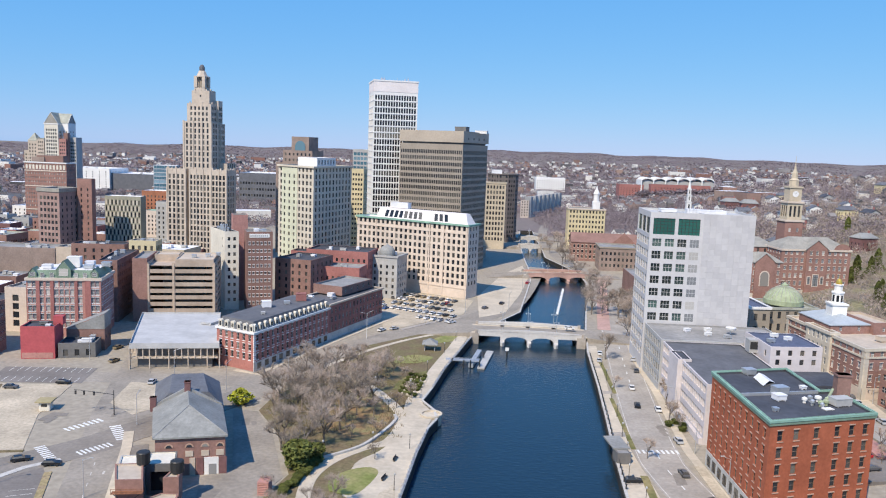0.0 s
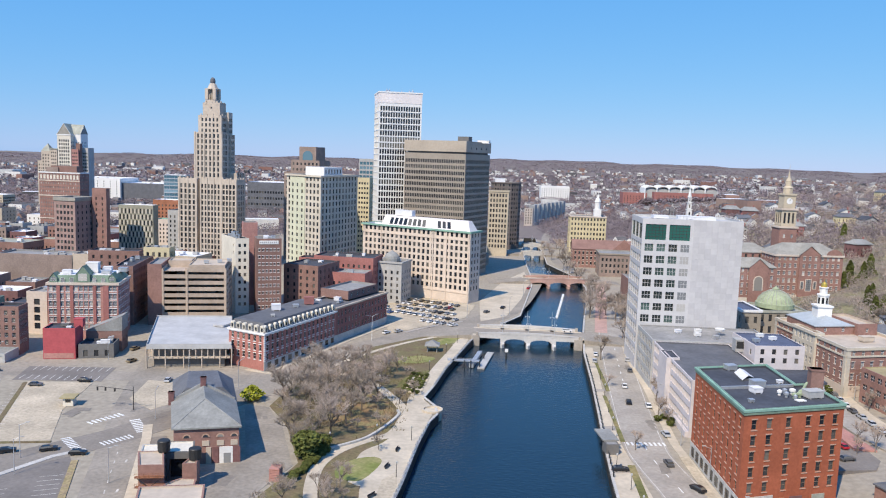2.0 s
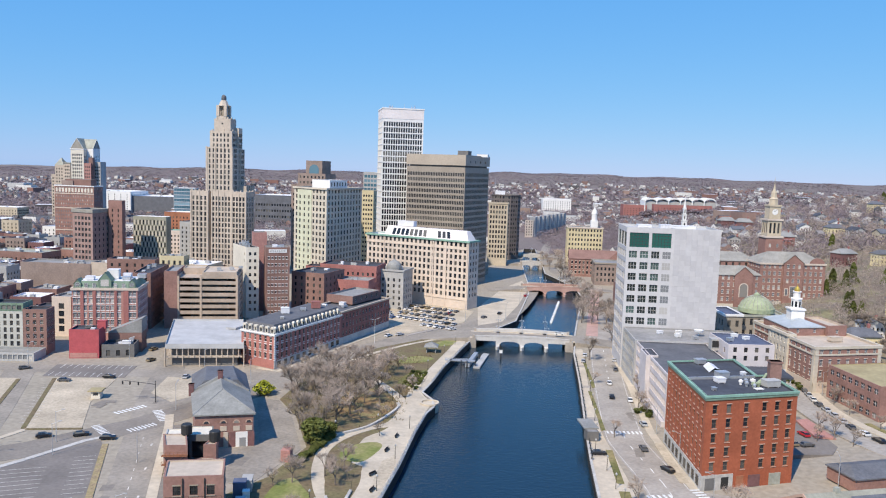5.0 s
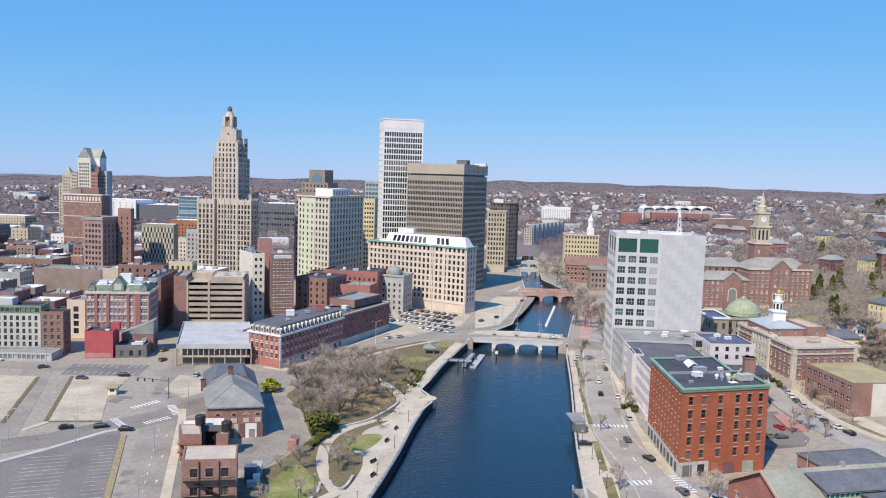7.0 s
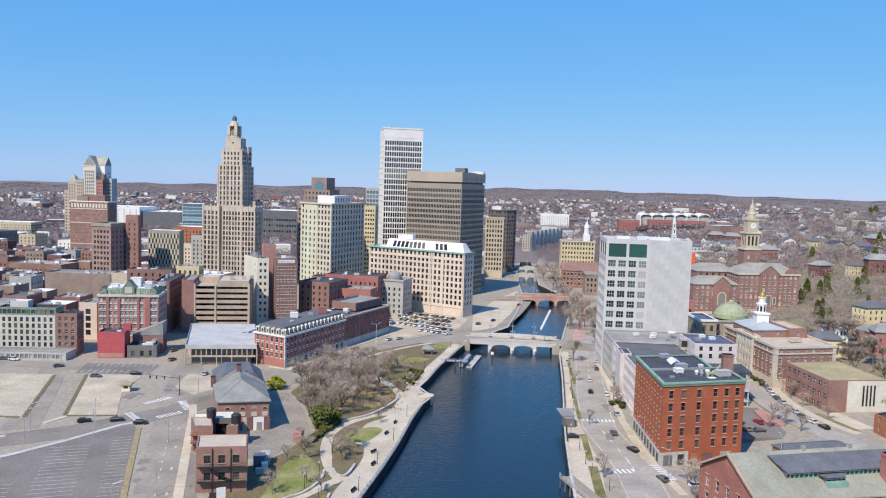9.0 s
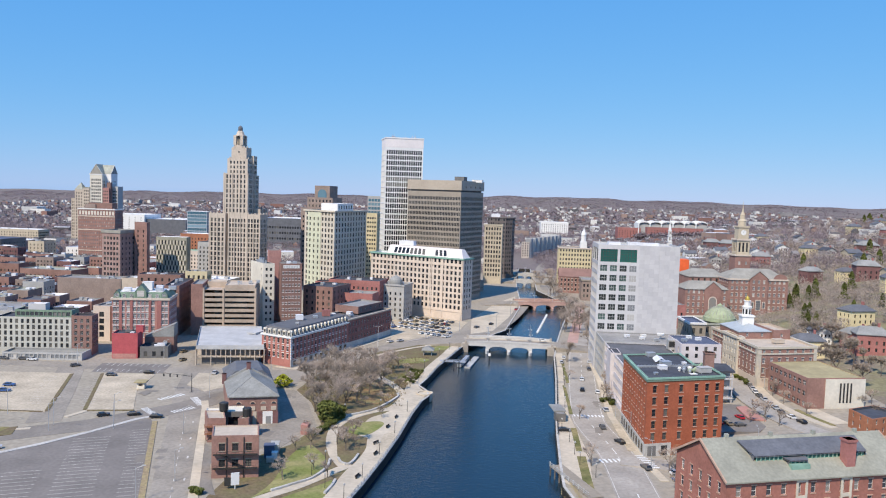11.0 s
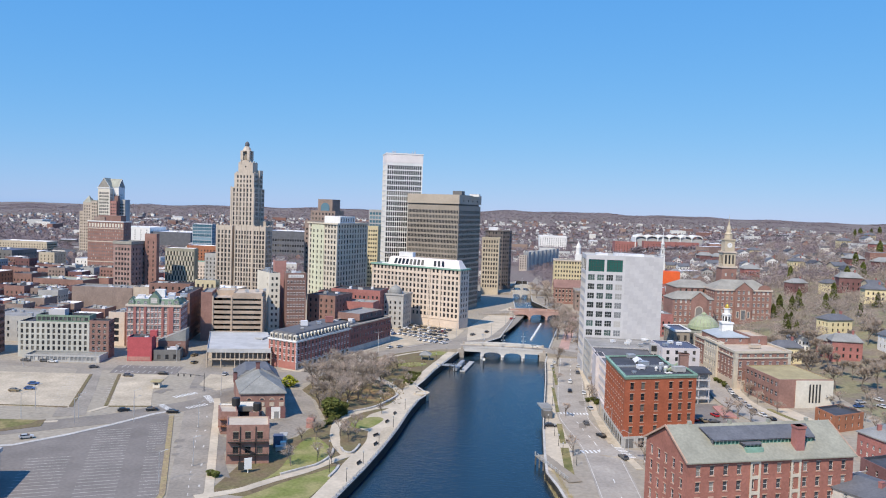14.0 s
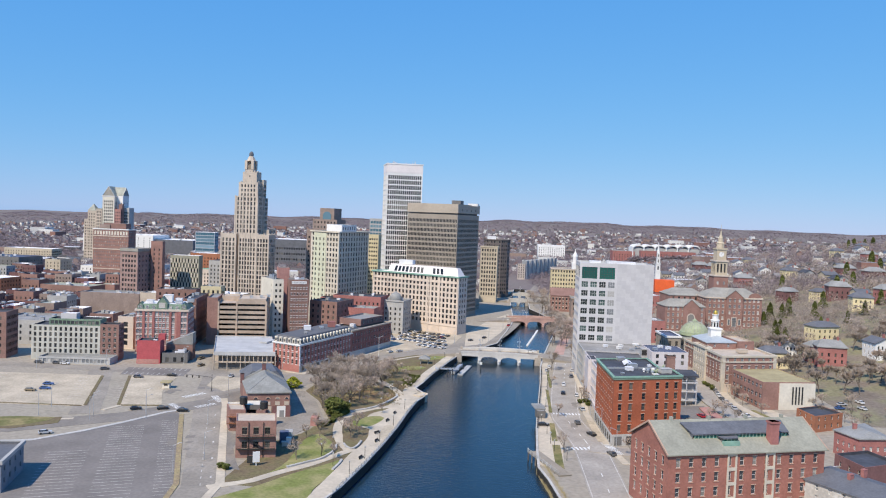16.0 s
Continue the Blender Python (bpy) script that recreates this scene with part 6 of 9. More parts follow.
for x, w, mt, nm in ((2.6, 3.0, "grey_dark", "shop_window"), (7.0, 2.2, "dark_metal", "door"), (11.6, 2.2, "brick_orange", "bricked_opening"), (16, 3.6, "brick_dark", "garage_door"), (22.5, 3.6, "copper_pale", "garage_door")):
    s = Shape()
    s.box(x - w / 2, -0.2, 0.2, x + w / 2, 0.0, 3.4, 0, m)
    part(nm, s, mt, t)
dl = (Vector(bf[0]) - Vector(bf[5])).normalized()
m2 = Matrix.Translation((*bf[5], 0)) @ Matrix.Rotation(math.atan2(dl.y, dl.x), 4, "Z")
s = Shape()
s.box(0, -0.12, 0, 36.8, 0.02, 4.4, 0, m2)
part("stone_base", s, "granite", t, "pale stone ground floor")
for k in range(9):
    o = part("shop_window", window_mesh(2.6, 2.8, "grid"), None, t)
    o.matrix_basis = m2 @ Matrix.Translation((2.6 + k * 3.9, -0.14, 2.0))
s = Shape()
m3 = Matrix.Translation((65.9, 180.2, 24.5)) @ Matrix.Rotation(math.atan2(5.4, 20.8), 4, "Z")
s.box(0.3, -0.2, 0, 21.2, 0.2, 0.9, 0, m3)
part("roof_kerb", s, "metal", t)
s = Shape()
sk = [Vector(p) for p in ((74.2, 188.2), (78.4, 191.6), (78.2, 198.6), (74.4, 195.6))]
s.prism([tuple(p) for p in sk], 24.6, 25.0)
part("skylight_kerb", s, "grey_dark", t)
s = Shape()
s.face([(*sk[0], 25.1), ((sk[0].x + sk[1].x) / 2, (sk[0].y + sk[1].y) / 2, 26.0), ((sk[2].x + sk[3].x) / 2, (sk[2].y + sk[3].y) / 2, 26.0), (*sk[3], 25.1)])
s.face([(*sk[1], 25.1), (*sk[2], 25.1), ((sk[2].x + sk[3].x) / 2, (sk[2].y + sk[3].y) / 2, 26.0), ((sk[0].x + sk[1].x) / 2, (sk[0].y + sk[1].y) / 2, 26.0)])
part("skylight", s, "roof_white", t, "pale ridged skylight")
for x, y, w, d_, h, mt in ((74.6, 199.6, 3.0, 2.2, 1.6, "metal"), (74.4, 178.6, 2.6, 2.2, 1.5, "roof_white"), (76.4, 183.4, 3.4, 2.4, 2.0, "metal"), (87.6, 176.6, 4.4, 2.6, 2.0, "grey"), (84.0, 188.4, 1.3, 1.2, 0.9, "roof_white"), (83.2, 172.9, 2.2, 1.3, 0.35, "white"), (70.5, 170.4, 1.1, 1.1, 0.8, "metal")):
    unit(t, x, y, 24.7, w, d_, h, mt, 17)
for x, y, r, mt in ((79.8, 177.4, 0.55, "white"), (80.9, 175.8, 0.5, "metal"), (82.6, 175.2, 0.6, "copper_soft"), (84.2, 176.0, 0.5, "copper_soft"), (83.6, 179.0, 0.7, "white"), (81.6, 178.8, 0.5, "metal"), (85.4, 178.2, 0.55, "copper_soft"), (82.2, 173.6, 0.4, "metal")):
    s = Shape()
    s.lathe(x, y, [(r * 0.7, 24.6), (r * 0.7, 25.3), (r * 1.15, 25.4), (r * 1.15, 25.9), (0.1, 26.2)], 10)
    part("roof_fan", s, mt, t)
s = Shape()
s.tube((82.6, 175.2, 25.2), (86.6, 180.2, 25.6), 0.35, 0.35, 8)
s.tube((86.6, 180.2, 25.6), (88.4, 182.4, 26.8), 0.35, 0.3, 8)
part("duct", s, "copper_soft", t)
s = Shape()
s.box(89.4, 182.4, 0, 92.6, 184.8, 30.4)
s.box(89.2, 182.2, 29.9, 92.8, 185.0, 30.4)
part("chimney", s, "brick_brown", t, "tall brick chimney")

t = thing("long_brick_mill", "long red brick hall under a grey-green gabled roof", "mill building")
lf = rect(70, 90.5, 49, 22, 16.5)
pan = W(12, 4, 1.3, 2.5, 2.8, 4.1, "sash:mid", margin=1.0)
block(t, lf, 0, 18.6, "brick_mill", {0: pan, 3: W(5, 4, 1.3, 2.5, 2.8, 4.1, "sash:mid", margin=1.2)}, parapet=0.2, trim="sill_brick")
m = Matrix.Translation((70, 90.5, 0)) @ Matrix.Rotation(radians(16.5), 4, "Z")
s = Shape()
s.face([tuple(m @ Vector(v)) for v in ((0, 22, 18.6), (0, 0, 18.6), (0, 11, 25.0))])
s.face([tuple(m @ Vector(v)) for v in ((49, 0, 18.6), (49, 22, 18.6), (49, 11, 25.0))])
part("gable_wall", s, "brick_mill", t)
hip_roof(t, lf, 18.8, 6.6, 0.0, "slate_green", over=0.7, edge="sill_brick")
slope = 6.6 / 11.7
s = Shape()
for x0, x1, y0, y1 in ((9.5, 40, 4.2, 9.6), (17.8, 22.6, 2.6, 5.0)):
    za, zb = 18.8 + slope * (y0 + 0.7) + 1.35, 18.8 + slope * (y1 + 0.7) + 0.4
    s.face([tuple(m @ Vector(v)) for v in ((x0, y0 - 0.3, za), (x1, y0 - 0.3, za), (x1 + 1.2, y1, zb), (x0 - 1.2, y1, zb))])
    s.face([tuple(m @ Vector(v)) for v in ((x0 - 1.2, y1, zb - 0.3), (x1 + 1.2, y1, zb - 0.3), (x1, y0 - 0.3, za - 0.25), (x0, y0 - 0.3, za - 0.25))])
    for x in (x0, x1):
        s.face([tuple(m @ Vector(v)) for v in ((x, y0, za - 2.0), (x, y0, za), (x, y1, zb))])
part("clerestory_roof", s, "slate", t, "dark clerestory roof")
for k in range(26):
    x = 10.2 + k * 1.15
    front = 2.65 if 17.6 < x < 22.4 else 4.25
    z = 18.8 + slope * (front + 0.7)
    s = Shape()
    s.box(x - 0.12, front - 0.05, z - 0.1, x + 0.12, front + 0.12, z + 1.3, 0, m)
    part("clerestory_post", s, "copper", t)
for x0, x1, y in ((10, 39.8, 4.4), (17.9, 22.5, 2.8)):
    s = Shape()
    z = 18.8 + slope * (y + 0.7)
    s.box(x0, y, z - 0.3, x1, y + 0.05, z + 1.15, 0, m)
    part("clerestory_glass", s, "glass_teal", t)
s = Shape()
s.box(17.7, 1.6, 18.8 + slope * 2.2, 22.7, 2.7, 18.8 + slope * 3.3 + 0.6, 0, m)
part("clerestory_apron", s, "copper", t)
s = Shape()
s.box(32.5, 1.6, 19.0, 35.0, 3.9, 26.6, 0, m)
s.box(32.3, 1.4, 26.0, 35.2, 4.1, 26.6, 0, m)
part("chimney", s, "brick_rose", t, "square brick chimney")
for k in range(4):
    s = Shape()
    s.box(6 + k * 12, 10.6, 24.8, 6.9 + k * 12, 11.4, 26.2, 0, m)
    part("ridge_vent", s, "copper_pale", t)
for x in (19.4, 31.4):
    s = Shape()
    s.box(x - 1.5, -0.22, 2.0, x - 0.95, 0.0, 18.3, 0, m)
    s.box(x + 0.95, -0.22, 2.0, x + 1.5, 0.0, 18.3, 0, m)
    for j in range(4):
        s.box(x - 1.5, -0.2, 5.5 + 4.1 * j, x + 1.5, 0.0, 6.4 + 4.1 * j, 0, m)
    part("stone_surround", s, "bank_stone", t, "tall pale stone window surround")

t = thing("brick_courthouse_annex", "brick and stone hall with a white cupola and gold dome", "civic building")
gf2 = [(132, 254), (160, 262), (153, 310), (126.5, 305)]
block(t, gf2, 1, 20, "brick_clay", {0: W(7, 4, 1.4, 2.3, 3.5, 4.1, "sash:pale", margin=1.0), 3: W(13, 4, 1.4, 2.3, 3.5, 4.1, "sash:pale", margin=1.0), 1: W(6, 4, 1.4, 2.3, 3.5, 4.1, "sash:pale")}, roof="deck_tan", cornice="bank_stone", cornice_out=0.35, trim="cream", parapet=0.9)
for edge in (0, 3):
    p, q = Vector(gf2[edge]), Vector(gf2[(edge + 1) % 4])
    d = (q - p).normalized()
    s = Shape()
    s.box(0, -0.15, 1, (q - p).length, 0.05, 6.4, 0, Matrix.Translation((p.x, p.y, 0)) @ Matrix.Rotation(math.atan2(d.y, d.x), 4, "Z"))
    part("stone_base", s, "cream", t, "pale stone ground floor")
p, q = Vector(gf2[3]), Vector(gf2[0])
u_ = (q - p).normalized()
n_ = Vector((u_.y, -u_.x))
pv = [tuple(p + u_ * 16 + n_ * 0.9), tuple(p + u_ * 32 + n_ * 0.9), tuple(p + u_ * 32 - n_ * 2), tuple(p + u_ * 16 - n_ * 2)]
block(t, pv, 1, 20.8, "bank_stone", {0: W(5, 4, 1.4, 2.5, 3.5, 4.1, "sash:pale", margin=0.8)}, roof="deck_tan", cornice="bank_stone", name="stone_pavilion")
for edge in (0, 3):
    p, q = Vector(gf2[edge]), Vector(gf2[(edge + 1) % 4])
    d = (q - p).normalized()
    m = Matrix.Translation((p.x, p.y, 0)) @ Matrix.Rotation(math.atan2(d.y, d.x), 4, "Z")
    for x0 in (0.0, (q - p).length - 1.6):
        s = Shape()
        s.box(x0, -0.2, 1, x0 + 1.6, 0.05, 19, 0, m)
        part("stone_quoin", s, "bank_stone", t, "pale stone corner strip")
    s = Shape()
    s.box(0, -0.3, 16.6, (q - p).length, 0.05, 17.2, 0, m)
    part("string_course", s, "bank_stone", t)
cb = [(131, 278), (147, 282), (144, 304), (129, 300)]
block(t, cb, 19, 22.6, "brick_clay", {0: W(2, 1, 1.2, 1.6, 1.2, 3, "sash:pale")}, roof="roof_white", parapet=0.2)
hip_roof(t, cb, 22.6, 2.6, 7.0, "zinc", over=0.3)
block(t, [(147.5, 280), (156, 282.5), (153, 302), (145, 300)], 19, 23.5, "brick_clay", {0: W(1, 1, 1.2, 1.6, 1.2, 3, "sash:pale")}, roof="deck_tan")
s = Shape()
s.box(135.2, 286.8, 23.5, 140.6, 292.2, 28.6)
s.box(134.8, 286.4, 28.2, 141.0, 292.6, 28.8)
part("cupola_base", s, "white", t)
s = Shape()
s.lathe(137.9, 289.5, [(2.1, 28.6), (2.1, 32.4), (2.4, 32.5), (2.4, 33.0), (1.5, 33.2), (1.45, 35.4), (1.8, 35.5), (1.8, 35.9)], 8)
part("cupola", s, "white", t, "white eight-sided cupola")
for k in range(8):
    a = 2 * math.pi * (k + 0.5) / 8
    o = part("louvre", window_mesh(0.9, 2.4, "plain"), None, t)
    o.matrix_basis = Matrix.Translation((137.9 + 1.99 * math.cos(a), 289.5 + 1.99 * math.sin(a), 30.6)) @ Matrix.Rotation(a + math.pi / 2, 4, "Z")
s = Shape()
s.lathe(137.9, 289.5, [(1.15, 35.9), (1.15, 36.5), (0.95, 37.2), (0.6, 37.7), (0.1, 38.0), (0.05, 39.2)], 12)
part("gold_dome", s, "gold", t, "gilded dome")
unit(t, 146, 270, 19.2, 5, 2.6, 2.0, "deck_tan", 16)

t = thing("tan_roof_school", "low brick building with a tan roof and a blank white wall", "building")
tf = [(140, 221), (164, 226), (159, 257), (135.5, 250)]
block(t, tf, 1.5, 14.6, "brick_clay", {3: W(8, 3, 2.3, 1.9, 1.6, 4.1, "cross:mid", margin=0.6)}, roof="roof_tan", parapet=0.3)
d = (Vector(tf[1]) - Vector(tf[0])).normalized()
m = Matrix.Translation((140, 221, 0)) @ Matrix.Rotation(math.atan2(d.y, d.x), 4, "Z")
s = Shape()
s.box(7.6, -0.35, 1.5, 24.6, 0.03, 14.2, 0, m)
part("white_wall", s, "stone_white", t, "blank pale wall panel")
for k in range(4):
    s = Shape()
    s.box(13.6 + k * 1.5, -0.42, 4.8, 14.3 + k * 1.5, -0.34, 12.6, 0, m)
    part("slit_window", s, "dark_metal", t)

t = thing("slate_block", "grey stone building with a dark slate roof and brick chimneys", "building")
sf = [(109.5, 105), (123.5, 84), (138, 94), (124, 116)]
block(t, sf, 0.8, 10.6, "granite", {3: W(6, 3, 1.0, 1.6, 1.8, 2.9, "sash:pale"), 0: W(6, 3, 1.0, 1.6, 1.8, 2.9, "sash:pale")}, roof="roof_dark", parapet=0.2)
hip_roof(t, sf, 10.6, 2.2, 5, "slate", over=0.4)
for x, y in ((122, 99), (128, 104)):
    unit(t, x, y, 11.2, 1.5, 1.0, 2.6, "brick_rose", 30, "chimney")
t = thing("brick_house", "three-storey brick house with white windows and a grey roof", "house")
hf = [(147.5, 149), (159, 151), (159.5, 171), (144, 160)]
block(t, hf, 2, 10.8, "brick_rose", {0: W(4, 3, 1.0, 1.6, 1.4, 2.9, "sash:pale"), 3: W(4, 3, 1.0, 1.6, 1.4, 2.9, "sash:pale")}, roof="roof_grey", parapet=0.2)
hip_roof(t, hf, 10.8, 1.6, 4, "slate_grey", over=0.5)
unit(t, 150, 158, 11.5, 1.3, 1.0, 2.2, "brick_rose", 0, "chimney")
t = thing("brick_house", "small red brick building with a dark flat roof", "building")
block(t, [(148, 186), (162, 194), (158, 206), (146, 199)], 2.2, 9, "brick_orange", {0: W(4, 2, 1.0, 1.6, 1.6, 3, "sash"), 3: W(3, 2, 1.0, 1.6, 1.6, 3, "sash")}, roof="roof_dark")
t = thing("clapboard_row", "low pale row of shops with grey roofs", "building")
block(t, [(126, 118), (142, 127), (138, 134), (122, 126)], 1.5, 6.2, "pale", {0: W(7, 1, 1.0, 1.8, 1.2, 3, "sash")}, roof="roof_grey")
t = thing("brick_shop", "low brick building with a blue-grey roof", "building")
block(t, [(106, 163), (128, 170), (124.6, 180), (103, 173)], 1, 4.8, "brick_clay", {}, roof="slate", parapet=0.1)
hip_roof(t, [(106, 163), (128, 170), (124.6, 180), (103, 173)], 4.8, 1.8, 3, "slate", over=0.4)
block(t, [(136, 120), (150, 127), (146, 140), (133, 134)], 1.5, 9.5, "brick_dark", {3: W(3, 2, 1.0, 1.6, 1.6, 3, "sash")}, roof="roof_dark")

t = thing("copper_dome_hall", "stone hall with green copper roofs and a low green dome", "civic building")
block(t, [(133, 344), (157, 347), (156, 368), (132, 365)], 2, 15.5, "stone_brown", {0: W(6, 2, 1.6, 3.2, 3, 5.5, "plain"), 3: W(5, 2, 1.6, 3.2, 3, 5.5)}, roof="copper_pale", cornice="copper_pale")
block(t, [(124, 338), (133, 339), (132, 362), (123, 360)], 2, 16.5, "stone_brown", {0: W(2, 2, 1.6, 3.0, 3, 5.5), 3: W(5, 2, 1.6, 3, 3, 5.5)}, roof="roof_blue", cornice="white")
s = Shape()
s.lathe(145, 356, [(8.7, 15.5), (8.7, 17.6), (8.2, 17.8), (7.3, 19.8), (5.7, 21.6), (3.5, 23.0), (1.6, 23.7), (1.6, 24.4), (0.9, 24.7), (0.2, 25.4)], 24)
part("dome", s, "copper_soft", t, "ribbed green copper dome")
for k in range(24):
    a = 2 * math.pi * k / 24
    s = Shape()
    pr = [(8.3, 17.7), (7.4, 19.8), (5.8, 21.6), (3.6, 23.05), (1.7, 23.75)]
    for (r0, z0), (r1, z1) in zip(pr, pr[1:]):
        s.tube((145 + r0 * math.cos(a), 356 + r0 * math.sin(a), z0), (145 + r1 * math.cos(a), 356 + r1 * math.sin(a), z1), 0.16, 0.16, 4)
    part("rib", s, "copper_pale", t)

t = thing("courthouse", "large red brick courthouse with grey gabled roofs and a clock tower", "courthouse")
cf = [(172, 431), (212, 436), (210, 458), (170, 453)]
block(t, cf, 4, 32.5, "brick_clay", {0: W(12, 6, 1.5, 2.2, 4, 4.3, "sash:pale", margin=1.0), 3: W(6, 6, 1.5, 2.2, 4, 4.3, "sash:pale")}, cornice="cream", trim="cream", joined=False, parapet=0.3)
hip_roof(t, cf, 32.5, 6, 9, "slate_stone", over=0.4)
s = Shape()
m = Matrix.Translation((186, 432.2, 0)) @ Matrix.Rotation(math.atan2(5, 40), 4, "Z")
bay_ = [tuple((m @ Vector(p))[:2]) for p in ((0, -0.6, 0), (12, -0.6, 0), (12, 0.3, 0), (0, 0.3, 0))]
block(t, bay_, 6, 32.5, "brick_clay", {0: W(3, 3, 1.5, 2.2, 14.9, 4.3, "sash:pale", margin=0.8)}, trim="cream", parapet=0.1, name="bay_wall")
s.face([tuple(m @ Vector(v)) for v in ((-0.5, -0.6, 32.4), (12.5, -0.6, 32.4), (6, -0.6, 37.4))])
part("pediment_bay", s, "brick_clay", t)
s = Shape()
for sx in (0, 1):
    a, b = ((-0.9, -0.9, 32.3), (6, -0.9, 37.8)) if sx == 0 else ((6, -0.9, 37.8), (12.9, -0.9, 32.3))
    s.face([tuple(m @ Vector(v)) for v in (a, b, (b[0], 9, b[2]), (a[0], 9, a[2]))])
part("pediment_roof", s, "slate_stone", t)
for x_, w_, h_ in ((6, 3.0, 6.4), (2.2, 1.5, 4.0), (9.8, 1.5, 4.0)):
    o = part("arched_window", window_mesh(w_, h_, "grid:pale"), None, t)
    o.matrix_basis = m @ Matrix.Translation((x_, -0.72, 15.2))
    s = Shape()
    s.box(x_ - w_ / 2 - 0.35, -0.68, 15.2 - h_ / 2 - 0.3, x_ + w_ / 2 + 0.35, -0.58, 15.2 + h_ / 2 + 0.4, 0, m)
    part("stone_surround", s, "cream", t, "pale stone window surround")
block(t, [(140, 414), (168, 418), (166, 436), (138, 432)], 3, 26.5, "brick_clay", {0: W(8, 5, 1.4, 2.2, 4, 4.2, "sash:pale")}, trim="cream", parapet=0.3)
hip_roof(t, [(140, 414), (168, 418), (166, 436), (138, 432)], 26.5, 4.5, 6, "slate_stone", over=0.4)
mw = Matrix.Translation((140, 414, 0)) @ Matrix.Rotation(math.atan2(4, 28), 4, "Z")
for x0_, x1_, top_ in ((12.5, 23.5, 31.0),):
    xm = (x0_ + x1_) / 2
    s = Shape()
    s.box(x0_, -0.7, 3, x1_, 0.3, 26.4, 0, mw)
    s.face([tuple(mw @ Vector(v)) for v in ((x0_, -0.7, 26.4), (x1_, -0.7, 26.4), (xm, -0.7, top_))])
    part("gable_bay", s, "brick_clay", t)
    s = Shape()
    for a, b in (((x0_ - 0.5, 26.2), (xm, top_ + 0.3)), ((xm, top_ + 0.3), (x1_ + 0.5, 26.2))):
        s.face([tuple(mw @ Vector(v)) for v in ((a[0], -1.0, a[1]), (b[0], -1.0, b[1]), (b[0], 8, b[1]), (a[0], 8, a[1]))])
    part("gable_roof", s, "slate_stone", t)
    pts = [(2.3 * math.cos(math.pi * k / 12), 2.3 * math.sin(math.pi * k / 12)) for k in range(13)]
    for r_, y_, mt_, nm_ in ((1.25, -0.76, "cream", "arch_trim"), (1.0, -0.82, "glass_mid", "arched_window")):
        s = Shape()
        s.face([tuple(mw @ Vector(v)) for v in [(xm - 2.3 * r_, y_, 13.5), (xm + 2.3 * r_, y_, 13.5)] + [(xm + x * r_, y_, 19 + z * r_) for x, z in pts]])
        part(nm_, s, mt_, t, "pale stone arch" if mt_ == "cream" else "tall arched window")
for fo in (cf, [(140, 414), (168, 418), (166, 436), (138, 432)]):
    a_, b_ = Vector(fo[0]), Vector(fo[1])
    s = Shape()
    s.box(0, -0.25, 3, (b_ - a_).length, 0.05, 9.5, 0, Matrix.Translation((*a_, 0)) @ Matrix.Rotation(math.atan2((b_ - a_).y, (b_ - a_).x), 4, "Z"))
    part("stone_base", s, "bank_stone", t, "pale stone ground floor")
s = Shape()
mc = Matrix.Translation((*cf[0], 0)) @ Matrix.Rotation(math.atan2(5, 40), 4, "Z")
s.face([tuple(mc @ Vector(v)) for v in [(30, -0.4, 31.8), (39.5, -0.4, 31.8)] + [(34.75 + 4.75 * math.cos(math.pi * k / 12), -0.4, 32.4 + 3.6 * math.sin(math.pi * k / 12)) for k in range(13)]])
part("curved_gable", s, "brick_clay", t, "rounded brick gable")
block(t, [(150, 446), (176, 449), (174, 474), (148, 471)], 5, 31.5, "brick_clay", {0: W(6, 5, 1.4, 2.2, 6, 4.3, "sash:pale")}, joined=True)
hip_roof(t, [(150, 446), (176, 449), (174, 474), (148, 471)], 31.5, 4.5, 6, "slate_stone", over=0.4)
block(t, rect(186.3, 466, 10.8, 10.4, 5), 8, 46, "brick_clay", {0: W(2, 3, 1.4, 2.4, 26, 5, "sash:pale")}, cornice="cream", cornice_out=0.6)
block(t, rect(187.2, 466.8, 9.0, 8.8, 5), 46, 57, "tan", {0: W(3, 1, 1.4, 6.5, 2, 4), 1: W(3, 1, 1.6, 6.5, 2, 4), 3: W(3, 1, 1.6, 6.5, 2, 4)}, cornice="cream", cornice_out=0.7)
block(t, rect(188.1, 467.7, 7.2, 7, 5), 57, 66, "tan", {}, cornice="tan", cornice_out=0.5)
s = Shape()
m = Matrix.Translation((191.6, 468.0, 61.6)) @ Matrix.Rotation(radians(5), 4, "Z")
s.face([tuple(m @ Vector((1.9 * math.cos(2 * math.pi * i / 20), -0.1, 1.9 * math.sin(2 * math.pi * i / 20)))) for i in range(20)])
for ang, ln in ((1.1, 1.8), (2.6, 1.2)):
    s.face([tuple(m @ Vector(v)) for v in ((-0.1, -0.16, 0), (0.1, -0.16, 0), (ln * math.cos(ang) + 0.05, -0.16, ln * math.sin(ang)), (ln * math.cos(ang) - 0.05, -0.16, ln * math.sin(ang)))], 1)
part("clock_face", s, ["white", "dark_metal"], t, "round white clock face")
s = Shape()
s.lathe(191.4, 471.4, [(2.9, 66), (2.8, 69.5), (3.1, 69.7), (1.9, 70.8), (1.7, 73.5), (1.9, 73.7), (0.8, 76), (0.15, 80), (0.05, 84)], 8)
part("belfry", s, "tan", t, "slim pale belfry with a spire")

